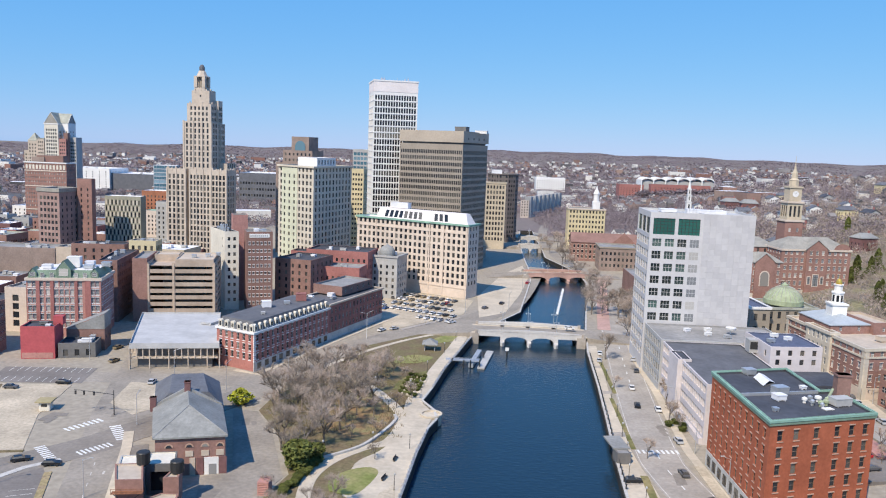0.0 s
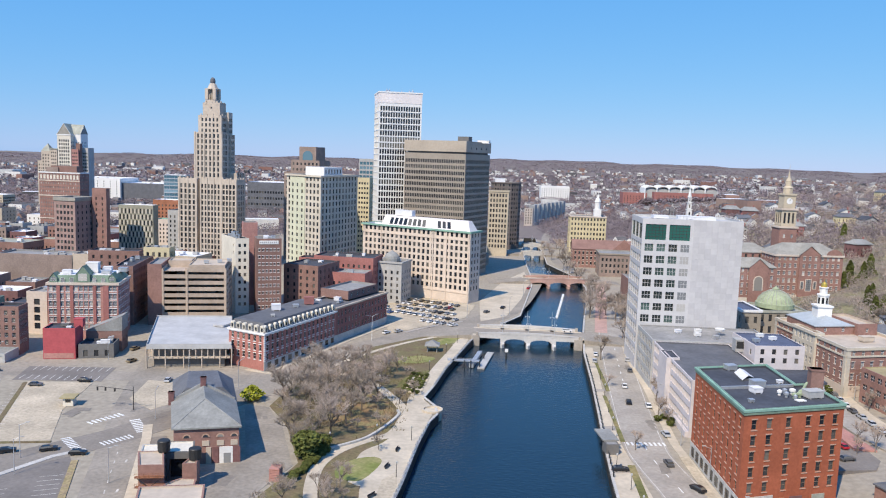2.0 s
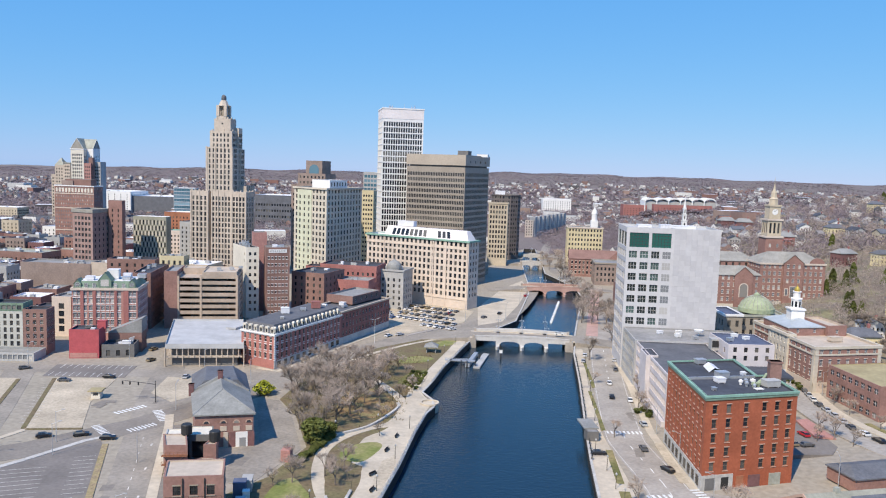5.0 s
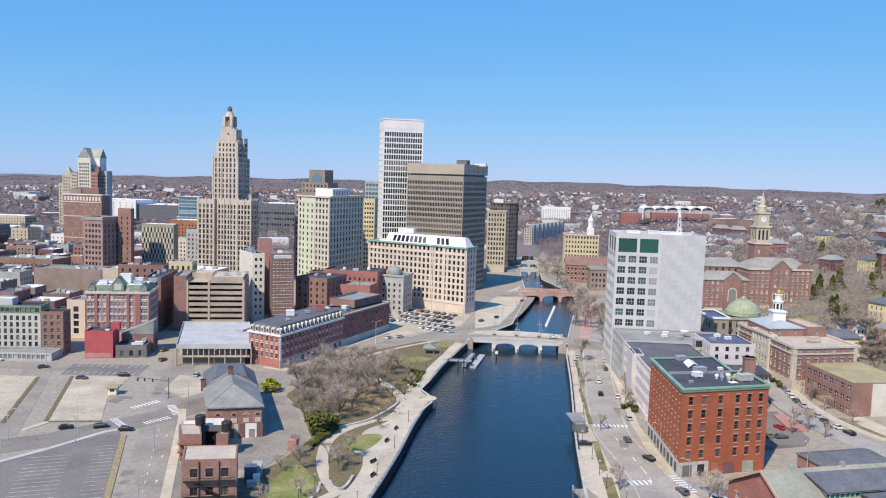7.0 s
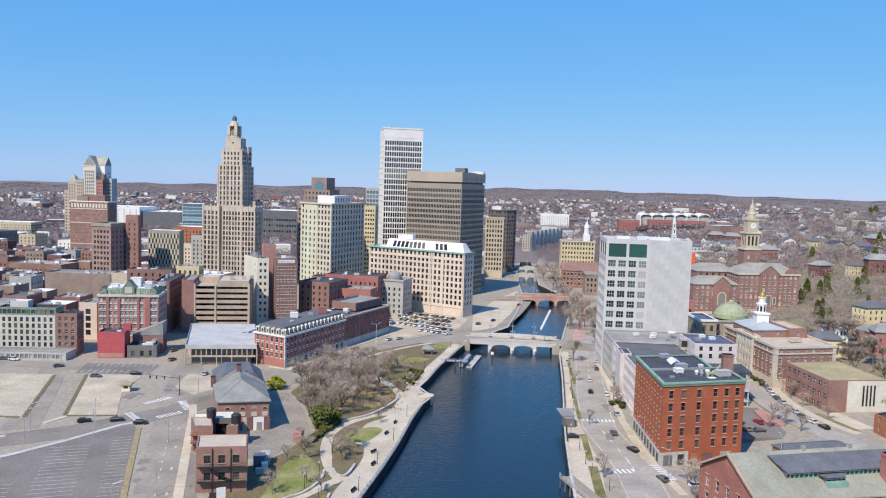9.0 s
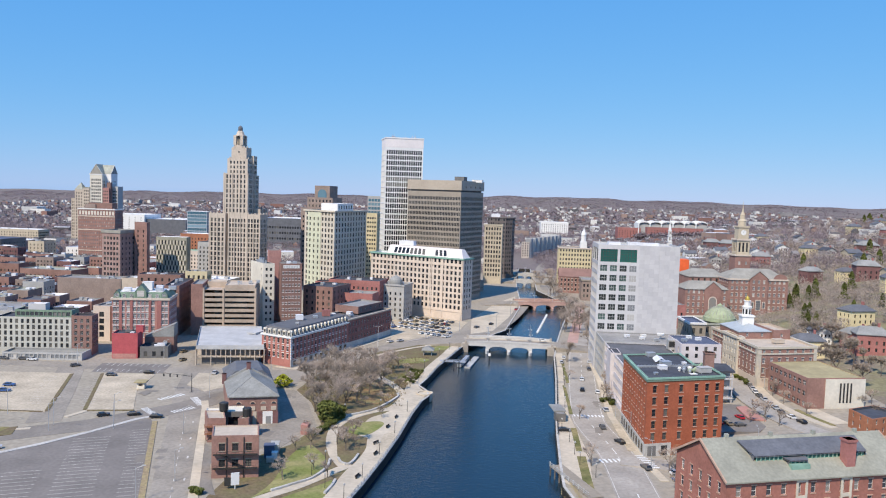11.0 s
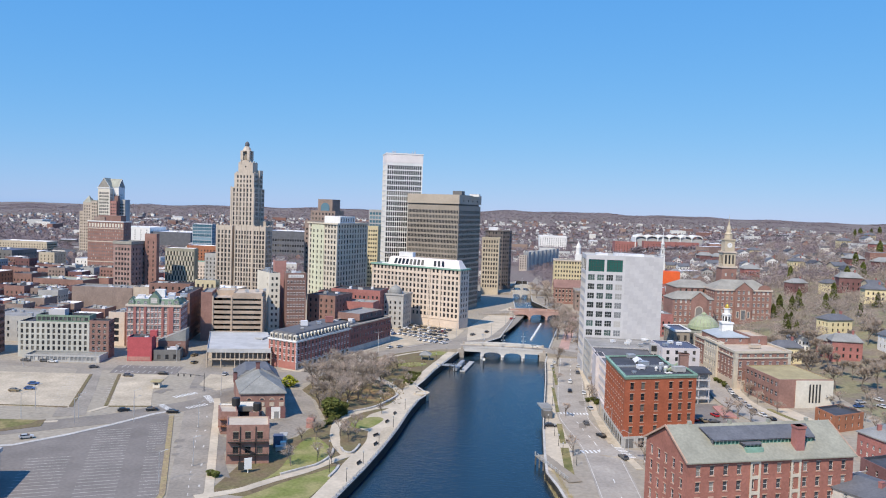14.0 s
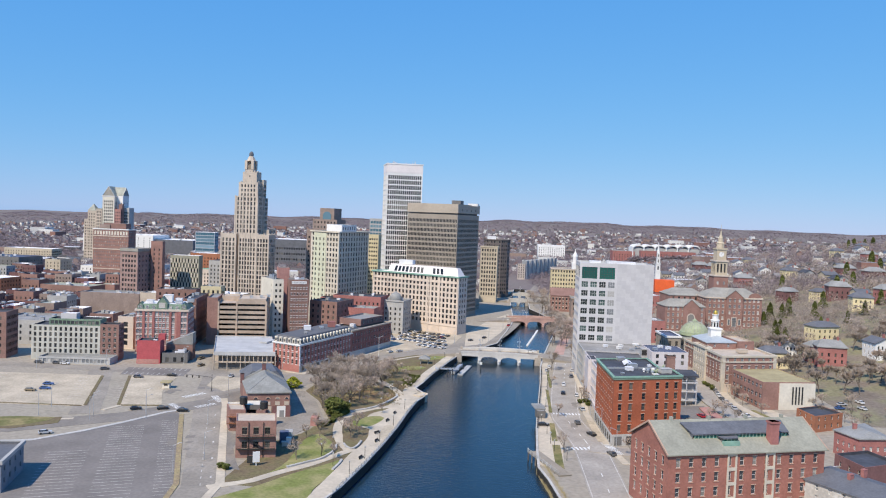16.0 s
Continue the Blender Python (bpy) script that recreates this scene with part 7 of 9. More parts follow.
t = thing("white_steeple", "slim white wooden church steeple in stages", "church")
s = Shape()
for w, z0, z1 in ((5.2, 5, 32), (4.6, 32, 40), (3.6, 40, 46.5), (2.7, 46.5, 52)):
    s.box(202 - w / 2, 736 - w / 2, z0, 202 + w / 2, 736 + w / 2, z1)
    s.box(202 - w / 2 - 0.4, 736 - w / 2 - 0.4, z1 - 0.7, 202 + w / 2 + 0.4, 736 + w / 2 + 0.4, z1)
part("tower", s, "white", t)
for z, w, h in ((35.5, 1.4, 4), (43, 1.1, 3.4), (49, 0.9, 3)):
    o = part("louvre", window_mesh(w, h, "plain"), None, t)
    o.matrix_basis = Matrix.Translation((202, 736 - (4.6 if z < 38 else 3.6 if z < 45 else 2.7) / 2 - 0.05, z))
s = Shape()
s.lathe(202, 736, [(1.6, 52), (0.9, 57), (0.08, 64), (0.05, 66)], 8)
part("spire", s, "white", t)
s = Shape()
s.prism(rect(204, 700, 24, 40, 0), 6, 19)
part("nave", s, "white", t)
hip_roof(t, rect(204, 700, 24, 40, 0), 19, 6, 0, "slate_grey", gable="white")
t = thing("orange_roof_hall", "building wrapped in bright orange sheeting", "building")
block(t, rect(173, 606, 17, 12, 0), 3, 29, "brick_rose", {})
s = Shape()
s.prism(rect(172.7, 605.7, 17.6, 12.6, 0), 19.6, 31)
part("orange_sheet", s, "orange", t, "bright orange sheeting")
t = thing("cream_block", "cream stone block with a round white turret", "office building")
block(t, rect(80, 655, 31, 22, -2), 0, 35, "yellow", {0: W(11, 7, 1.4, 2.2, 6, 4.2), 3: W(8, 7, 1.4, 2.2, 6, 4.2)}, joined=True, cornice="cream")
s = Shape()
s.box(101, 660, 34, 107, 666, 41)
s.lathe(104, 663, [(2.4, 41), (2.4, 47), (2.8, 47.2), (2.0, 49.5), (0.8, 51.5), (0.05, 55)], 10)
part("turret", s, "white", t)
t = thing("brick_market_house", "long red brick building with a tiled gable roof", "office building")
mf = rect(75, 583, 50, 20, -2)
block(t, mf, 0, 14.6, "brick_clay", {0: W(16, 3, 1.4, 2.2, 2.5, 4.0), 3: W(6, 3, 1.4, 2.2, 2.5, 4.0)}, joined=True, parapet=0.2, trim="stone_white")
hip_roof(t, mf, 14.6, 6.4, 0.0, "brick_brown", over=0.5, gable="brick_clay")
s = Shape()
s.face([(105, 581.5, 14.4), (123, 581, 14.4), (114, 581.3, 23)])
s.prism([(106, 581.6), (122, 581.1), (122, 584), (106, 584)], 0, 14.4)
part("gable_wall", s, "brick_clay", t)
t = thing("brown_brick_block", "square brown brick block with a flat grey roof", "office building")
block(t, rect(89, 537, 27, 24, -2), 0, 17, "taupe", {0: W(9, 3, 1.4, 2.2, 3, 4.2), 3: W(7, 3, 1.4, 2.2, 3, 4.2)}, joined=True, cornice="stone_brown", roof="roof_grey")
t = thing("arched_hall", "long white hall with a row of arched roofs", "hall")
n_arch = 6
for k in range(n_arch):
    s = Shape()
    x_, w_, z_ = 276 + k * 20, 20, 40.5 + k * 0.5
    for i in range(10):
        a0, a1 = math.pi * i / 10, math.pi * (i + 1) / 10
        p0, p1 = (x_ + 10 - 10 * math.cos(a0), z_ + 6 * math.sin(a0)), (x_ + 10 - 10 * math.cos(a1), z_ + 6 * math.sin(a1))
        s.face([(p0[0], 1300, p0[1]), (p1[0], 1300, p1[1]), (p1[0], 1340, p1[1]), (p0[0], 1340, p0[1])])
        s.face([(p0[0], 1300, p0[1]), (p0[0], 1300, p0[1] - 2.2), (p1[0], 1300, p1[1] - 2.2), (p1[0], 1300, p1[1])])
    s.box(x_ - 0.9, 1299.5, 6, x_ + 0.9, 1340, z_ + 1)
    part("arched_roof", s, "white", t)
s = Shape()
s.box(276, 1303, 6, 396, 1339, 42)
part("glazed_wall", s, "grey", t)
for k in range(8):
    t = thing("row_house", "narrow pale row apartment with stepped white roof and dark bays", "apartment building", group="riverside row apartments")
    p0 = Vector((67, 954)).lerp(Vector((122, 1091)), k / 8)
    p1 = Vector((67, 954)).lerp(Vector((122, 1091)), (k + 0.94) / 8)
    back = Vector((-9, -4)) * 1.2
    fo = [tuple(p0 + back), tuple(p0), tuple(p1), tuple(p1 + back)]
    block(t, fo, 0, 22 + (k % 2) * 1.5, "cream" if k in (0, 4) else "stone_white", {0: W(3, 6, 1.4, 1.8, 2.5, 3.3) if k == 0 else None, 1: W(5, 6, 1.3, 1.6, 2.5, 3.3)}, joined=True, roof="roof_grey")
    q0, q1 = p0.lerp(p1, 0.25), p0.lerp(p1, 0.75)
    block(t, [tuple(q0 + back * 0.6), tuple(q0 + Vector((0.8, -0.3))), tuple(q1 + Vector((0.8, -0.3))), tuple(q1 + back * 0.6)], 0, 26, "grey", {1: W(3, 6, 1.2, 1.6, 3, 3.3)}, joined=True, roof="roof_white", name="bay")


# ---- more of downtown ----
def low_block(foot, h, wall, roof="roof_grey", label="", name="row_building", cols=6, z0=0.0, style="plain", clutter=2, seed=1, sides=(0, 1), w=1.2, hh=1.9, step=3.5, **kw):
    t = thing(name, label or "low city building with a flat roof", "building")
    rows = max(1, int((h - 3) / step))
    faces = {}
    for i in sides:
        ln = (Vector(foot[(i + 1) % len(foot)]) - Vector(foot[i])).length
        faces[i] = W(max(2, int(ln / 3.0)) if not cols else cols, rows, w, hh, 2.2, step, style)
    block(t, foot, z0, z0 + h, wall, faces, roof=roof, joined=True, **kw)
    roof_clutter(t, foot, z0 + h - 0.9, clutter, seed)
    return t


low_block(rect(-98, 376, 20, 24, -16), 24, "brick_brown", "roof_dark", "old brick warehouse with a dark sloping roof", cols=5, seed=3)
low_block(rect(-88, 402, 34, 20, -8), 25.5, "brick_rose", "roof_dark", "red brick commercial block with a dark roof", cols=0, seed=4, clutter=4)
low_block(rect(-78, 384, 22, 14, -8), 19.5, "brick_rose", "roof_grey", "stepped brick block beside the bank lot", cols=0, seed=12, clutter=3)
t = low_block(rect(-54, 407, 15, 16, -14), 23, "grey", "roof_grey", "grey stone bank hall with a small dome", cols=4, seed=5, cornice="grey")
s = Shape()
s.lathe(-46, 413, [(4.4, 22.4), (4.4, 24), (4.0, 25.5), (2.8, 27), (1.0, 27.8), (0.3, 28.6)], 16)
part("dome", s, "slate_grey", t)
low_block(rect(-102, 425, 46, 10, -6), 21, "brick_rose", "roof_dark", "brick building behind the warehouse", cols=0, seed=6)
low_block(rect(-200, 372, 26, 12, 6), 27.5, "brick_brown", "roof_dark", "brown brick block behind the rose hotel", cols=6, seed=7, clutter=4)
low_block([(-162, 323), (-154, 324.5), (-160, 360), (-170, 358)], 27.5, "brick_brown", "roof_dark", "long brown brick building along the side street", cols=0, seed=71, clutter=3)
low_block(rect(-166, 362, 13, 9, 4), 31.5, "yellow", "roof_grey", "narrow yellow brick building", cols=4, seed=8, w=1.3, hh=2.3)
low_block(rect(-180, 404, 26, 20, -6), 22, "tan", "roof_white", "tan block with white rooftop plant", cols=6, seed=9, clutter=6)
low_block(rect(-267, 400, 42, 18, 2), 20, "taupe", "roof_grey", "windowless brown warehouse block", sides=(), seed=10, clutter=5)
low_block(rect(-225, 402, 16, 12, 2), 21, "deck_tan", "roof_grey", "blank tan block with grey roof sheets", sides=(), seed=11, clutter=2)
low_block(rect(-190, 301, 9, 18, 0), 18.5, "cream", "roof_grey", "narrow cream building with a blank side", cols=1, seed=13, clutter=1, w=2.6, hh=2.6)
low_block(rect(-272, 252, 44, 14, 10), 24, "brick_brown", "roof_dark", "large brown brick block with a dark roof", cols=9, seed=14, style="sash", clutter=3)
low_block(rect(-262, 300, 30, 30, 2), 14, "grey", "roof_grey", "grey rendered block with stepped roofs", cols=5, seed=15, clutter=4)
low_block(rect(-420, 496, 32, 26, -4), 17, "brick_orange", "roof_white", "orange brick corner building", cols=7, seed=16)
low_block(rect(-540, 678, 52, 40, -4), 22, "grey_dark", "roof_blue", "dark glass building with stepped roofs", cols=10, seed=17, clutter=6)
low_block(rect(-462, 680, 18, 20, -4), 21, "tan", "roof_dark", "square grey-tan tower block", cols=4, seed=18)
low_block(rect(-660, 910, 70, 24, -2), 18, "tan", "roof_white", "long cream brick mill", cols=18, seed=19)

low_block(rect(-436, 705, 42, 24, -3), 14, "white", "roof_white", "low white sheet-roofed market hall", cols=9, seed=21, clutter=6)
low_block(rect(-364, 512, 46, 22, -6), 12, "brick_brown", "copper_pale", "long row of brown shops with green roofs", cols=12, seed=22, clutter=8)


low_block(rect(-640, 1080, 116, 60, 0), 36, "white", "roof_white", "large white shopping hall with grey walls", cols=12, seed=29, clutter=8)
low_block(rect(-524, 1085, 64, 60, 0), 30, "slate", "roof_white", "dark glazed hall beside the shopping centre", sides=(), seed=30, clutter=4)
t = thing("teal_glass_block", "teal glass office block", "office building")
block(t, rect(-384, 902, 26, 20, 6), 0, 50, "zinc", {0: W(8, 11, 3.0, 3.2, 3, 4.3, "band:blue", band=True), 1: W(8, 11, 3, 3.2, 3, 4.3, "band:blue", band=True)}, roof="roof_white")
low_block(rect(-312, 1002, 60, 50, 0), 41, "slate", "roof_white", "dark hall with a long white roof", cols=16, seed=31, step=8, hh=3.0, w=2.4, clutter=2)
low_block(rect(-309, 700, 42, 18, 2), 33, "brick_orange", "roof_white", "orange brick block with pale roof", cols=12, seed=32, clutter=4)
low_block(rect(-273, 620, 25, 14, 0), 22, "cream", "copper", "cream hall with a green roof", cols=8, seed=33, clutter=1)
low_block(rect(-300, 560, 40, 30, -6), 16, "brick_rose", "roof_grey", "brick block with a cluttered roof", cols=9, seed=34, clutter=6)
low_block(rect(-230, 545, 18, 30, -6), 36, "grey", "roof_grey", "grey slab behind the checkered office", cols=5, seed=35)
low_block(rect(-160, 620, 40, 40, 0), 16, "tan", "copper", "low hall with a green roof", cols=9, seed=36)
low_block(rect(-20, 566, 26, 20, -14), 9, "stone_brown", "roof_grey", "low stone building by the dark tower", cols=6, seed=37)


low_block(rect(116, 1500, 56, 40, 0), 33, "white", "roof_white", "broad white office block far off", cols=12, seed=41, clutter=2)
low_block(rect(284, 1262, 96, 16, 2), 37, "brick_rose", "roof_grey", "long red brick mill in front of the arched hall", cols=20, seed=44, clutter=5)
low_block(rect(240, 1300, 40, 30, 0), 34, "brick_rose", "roof_grey", "red and white banded building far off", cols=8, seed=42, clutter=1)
low_block(rect(88, 405, 30, 40, 0), 16, "brick_brown", "roof_grey", "brick block behind the white office", cols=7, seed=43)

low_block(rect(128, 560, 40, 40, 4), 20, "brick_rose", "roof_white", "red brick school block with white roof", cols=12, seed=45, clutter=5)
low_block(rect(118, 400, 20, 24, 6), 16, "brick_rose", "roof_grey", "brick block by the copper dome", cols=5, seed=46, z0=1.5)
low_block(rect(120, 480, 26, 40, 6), 18, "brick_rose", "roof_grey", "brick row house block", cols=6, seed=47, z0=2)
low_block(rect(355, 758, 82, 22, 20), 9, "grey", "slate_green", "long low concrete block on the hill", cols=24, seed=48, z0=34, clutter=4)


# ---- the low old blocks west of the rose hotel ----
rnd = random.Random(90)
KEEP_OFF = ((-270, 394, -205, 422), (-276, 244, -222, 280), (-204, 368, -150, 392), (-264, 296, -228, 334), (-278, 458, -236, 490), (-184, 400, -150, 428), (-222, 250, -166, 286), (-194, 298, -176, 322), (-180, 288, -144, 322), (-370, 506, -312, 540))
OLD = (("brick_dark", "dark brick shop row building"), ("brick_brown", "brown brick commercial building"), ("taupe", "taupe brick commercial building"), ("brick_clay", "weathered brick loft building"), ("brick_rose", "red brick shop building"), ("grey", "grey rendered shop building"))
TOPS = (("roof_dark", "a dark cluttered roof"), ("roof_grey", "a grey cluttered roof"), ("roof_dark", "a dark tarred roof"), ("slate", "a slate-blue roof"), ("copper_pale", "a pale green roof"), ("roof_white", "a white sheet roof"))
for gx in range(11):
    for gy in range(12):
        x, y = -372 + gx * 18 + rnd.uniform(-2, 2), 292 + gy * 20 + rnd.uniform(-3, 3)
        w_, d_ = rnd.uniform(11, 16.5), rnd.uniform(11, 17)
        if any(a < x + w_ and x < c and b < y + d_ and y < e for a, b, c, e in KEEP_OFF) or x + w_ > -150 or rnd.random() < 0.08:
            continue
        wall_, roof_ = rnd.choice(OLD), rnd.choice(TOPS)
        low_block(rect(x, y, w_, d_, rnd.choice((2, 3, 4))), rnd.choice((7.5, 9, 10, 11.5, 13, 14.5)), wall_[0], roof_[0], wall_[1] + " with " + roof_[1], name="old_city_block", cols=0, seed=200 + gx * 12 + gy, clutter=rnd.choice((2, 2, 3)), w=1.1, hh=1.7, step=3.2)


for gx in range(14):
    for gy in range(8):
        x, y = -520 + gx * 20 + rnd.uniform(-2, 2), 536 + gy * 20 + rnd.uniform(-3, 3)
        w_, d_ = rnd.uniform(12, 18), rnd.uniform(11, 16)
        if y > 674 or any(a < x + w_ and x < c and b < y + d_ and y < e for a, b, c, e in ((-425, 684, -370, 712), (-545, 672, -480, 720), (-470, 674, -440, 704), (-304, 552, -252, 598), (-278, 614, -244, 640))) or rnd.random() < 0.12:
            continue
        wall_, roof_ = rnd.choice(OLD), rnd.choice(TOPS)
        low_block(rect(x, y, w_, d_, rnd.choice((-4, -3, 0))), rnd.choice((8, 9.5, 11, 12.5, 14, 17)), wall_[0], roof_[0], wall_[1] + " with " + roof_[1], name="old_city_block", cols=0, seed=400 + gx * 12 + gy, clutter=rnd.choice((1, 1, 2)), w=1.2, hh=1.8, step=3.4)


# ---- houses on the hill ----
def house(wall, roof, w, d, h, label, storeys=2):
    t = thing("house", label, "house", group="houses on the hill")
    f = rect(-w / 2, -d / 2, w, d, 0)
    block(t, f, -3.0, h, wall, {0: W(4, storeys, 0.9, 1.6, 4.2, 2.9, "sash"), 1: W(3, storeys, 0.9, 1.6, 4.2, 2.9, "sash"), 3: W(3, storeys, 0.9, 1.6, 4.2, 2.9, "sash")}, roof=roof, parapet=0.1, joined=True)
    hip_roof(t, f, h, h * 0.35, d * 0.3 if w > 11 else 0, roof, over=0.5, gable=wall)
    s = Shape()
    s.box(w * 0.22, -0.5, h, w * 0.22 + 0.9, 0.5, h + h * 0.35 + 1.4)
    part("chimney", s, "brick_rose", t)
    return t


PROTO = [house("pale_yellow", "slate", 12, 9, 7.5, "pale yellow wooden house with a grey roof"),
         house("white", "slate", 9, 11, 7.0, "white wooden house with a dark gabled roof"),
         house("brick_rose", "slate_grey", 13, 9, 8.5, "red brick house with a grey hipped roof", 2),
         house("grey", "roof_dark", 9, 10, 6.8, "grey clapboard house with a dark roof"),
         house("tan", "slate", 11, 9, 7.4, "tan wooden house with a slate roof"),
         house("brick_dark", "slate_grey", 14, 10, 9.0, "dark brick house among bare trees")]
rnd = random.Random(21)
taken = [(219, 372), (236, 367), (190, 450), (145, 355), (150, 285), (145, 225), (150, 425), (165, 460), (216, 720), (395, 745), (192, 606), (153, 193), (150, 158), (262, 524)]
spots = []
for _ in range(4000):
    x, y = rnd.uniform(165, 620), rnd.uniform(255, 900)
    if x > 150 + 0.62 * (y + 120) or len(spots) > 84 or (x < 225 and y > 380 and y < 500):
        continue
    if all((x - a) ** 2 + (y - b) ** 2 > 24 ** 2 for a, b in taken + spots):
        spots.append((x, y))
for i, (x, y) in enumerate(spots):
    copy_thing(PROTO[rnd.choice((1, 2, 3, 3, 4, 5, 5, 1, 0, 1))], Matrix.LocRotScale((x, y, ground_z(x, y)), Euler((0, 0, radians(rnd.choice((5, 12, 95, -8))))), Vector((1.15, 1.15, 1.2))))
for k, (x, y, r) in enumerate(((226, 370, 18), (280, 506, 15), (206, 325, 10), (194, 341, 0), (297, 475, 8), (262, 524, 20))):
    o = copy_thing(PROTO[(0, 0, 2, 1, 4, 5)[k]], Matrix.LocRotScale((x, y, ground_z(x, y)), Euler((0, 0, radians(r))), Vector((1.35, 1.2, 1.15)) if k == 0 else None))
for k, p in enumerate(PROTO):
    p.matrix_basis = pose(640 + 30 * k, 700 + 20 * k, ground_z(640 + 30 * k, 700 + 20 * k), 0, 0, 10)


# ---- trees ----
def bare_tree(seed, height, label, fat=1.0):
    rnd = random.Random(seed)
    trunk, crown = Shape(), Shape()

    def grow(p, way, length, r, depth):
        q = p + way * length
        (trunk if depth < 3 else crown).tube(p, q, r, r * 0.62, 5 if depth < 2 else 3)
        if depth >= 4:
            for _ in range(13):
                w = (way + Vector((rnd.gauss(0, 0.55), rnd.gauss(0, 0.55), rnd.gauss(0.1, 0.45)))).normalized()
                a = p.lerp(q, rnd.random())
                b = a + w * rnd.uniform(0.6, 1.6) * height / 10
                side = w.cross(Vector((rnd.gauss(0, 1), rnd.gauss(0, 1), rnd.gauss(0, 1)))).normalized() * 0.022 * fat * height / 10
                crown.face([tuple(a - side), tuple(a + side), tuple(b)])
            return
        for _ in range(4 if depth == 0 else 3):
            w = (way + Vector((rnd.gauss(0, 0.5), rnd.gauss(0, 0.5), rnd.gauss(0.15, 0.25)))).normalized()
            grow(p.lerp(q, rnd.uniform(0.65, 1.0)), w, length * rnd.uniform(0.6, 0.82), r * 0.6, depth + 1)

    grow(Vector((0, 0, -0.3)), Vector((rnd.gauss(0, 0.04), rnd.gauss(0, 0.04), 1)).normalized(), height * 0.34, height * 0.022, 0)
    t = thing("bare_tree", label, "tree", group="bare trees")
    part("trunk", trunk, "bark", t)
    part("crown", crown, "twigs", t)
    return t


STOUT = [bare_tree(23, 11, "leafless grey-brown hillside tree with dense twigs", 3.6), bare_tree(29, 12, "tall leafless hillside tree with dense twigs", 3.6)]
BARE = [bare_tree(3, 11, "leafless grey-brown tree with fine twigs"), bare_tree(9, 12, "tall leafless tree with spreading twigs"), bare_tree(14, 8.5, "small leafless reddish tree")]


def evergreen(seed, height, width, mat, label, name="evergreen_tree", n=1100, cone=True):
    rnd = random.Random(seed)
    trunk, crown = Shape(), Shape()
    trunk.tube((0, 0, -0.3), (0, 0, height * 0.6), 0.22, 0.08, 6)
    for i in range(8):
        a = rnd.uniform(0, 6.28)
        z = height * rnd.uniform(0.1, 0.6)
        trunk.tube((0, 0, z), (math.cos(a) * width * 0.3, math.sin(a) * width * 0.3, z + 0.6), 0.08, 0.03, 4)
    for _ in range(n):
        z = rnd.random() ** 0.8
        rad = width / 2 * ((1 - z) ** 0.75 if cone else math.sqrt(max(0.02, 1 - (2 * z - 1) ** 2)))
        rad *= rnd.uniform(0.6, 1.1) * (1 + 0.25 * math.sin(7 * z + seed))
        a = rnd.uniform(0, 6.283)
        c = Vector((rad * math.cos(a), rad * math.sin(a), height * (0.06 + 0.94 * z)))
        u = Vector((rnd.gauss(0, 1), rnd.gauss(0, 1), rnd.gauss(0, 0.6))).normalized() * width * 0.085
        v = u.cross(Vector((rnd.gauss(0, 1), rnd.gauss(0, 1), rnd.gauss(0, 1)))).normalized() * width * 0.05
        crown.face([tuple(c - u), tuple(c + v), tuple(c + u), tuple(c - v)])
    t = thing(name, label, "tree")
    part("trunk", trunk, "bark", t)
    part("crown", crown, mat, t)
    return t


ev = evergreen(2, 7.5, 7.2, "evergreen", "dense dark green evergreen at the edge of the park", cone=False)
ev.matrix_basis = pose(-40.5, 181, 0.1)
e2 = copy_thing(ev, Matrix.LocRotScale((-37.5, 187, 0.1), Euler((0, 0, 2)), Vector((0.7, 0.7, 0.6))))
by = evergreen(5, 5.0, 6.0, "spring_leaf", "rounded yellow-green bush tree in early leaf", "leafing_tree", 700, False)
by.matrix_basis = pose(-69, 226.5, 0.0)
pine = evergreen(8, 14, 8.0, "evergreen", "tall dark conifer among bare trees", n=1300)
pine.matrix_basis = pose(222, 448, ground_z(222, 448))
for x, y, k in ((240, 461, 0.95), (303, 529, 1.1), (282, 590, 1.0), (215, 440, 0.7), (330, 560, 1.0), (255, 400, 0.6), (360, 640, 1.2), (380, 600, 1.1), (420, 700, 1.3), (232, 452, 0.8), (440, 760, 1.4), (470, 720, 1.3), (548, 985, 1.2), (560, 1010, 1.3), (575, 1000, 1.1), (585, 1020, 1.2), (537, 1015, 1.1), (600, 1010, 1.2), (522, 1000, 1.0), (568, 970, 1.2), (590, 980, 1.3), (545, 1035, 1.2), (512, 960, 0.9), (530, 970, 1.0), (610, 1040, 1.3), (625, 1030, 1.2), (495, 940, 0.9), (212, 400, 0.7), (206, 392, 0.8), (520, 700, 1.2), (200, 372, 0.75), (208, 380, 0.6), (196, 352, 0.55), (236, 395, 0.6), (250, 440, 0.8), (268, 470, 0.9), (340, 520, 0.9), (275, 420, 0.7), (300, 450, 0.8)):
    copy_thing(pine, Matrix.LocRotScale((x, y, ground_z(x, y)), Euler((0, 0, x)), Vector((k, k, k))))

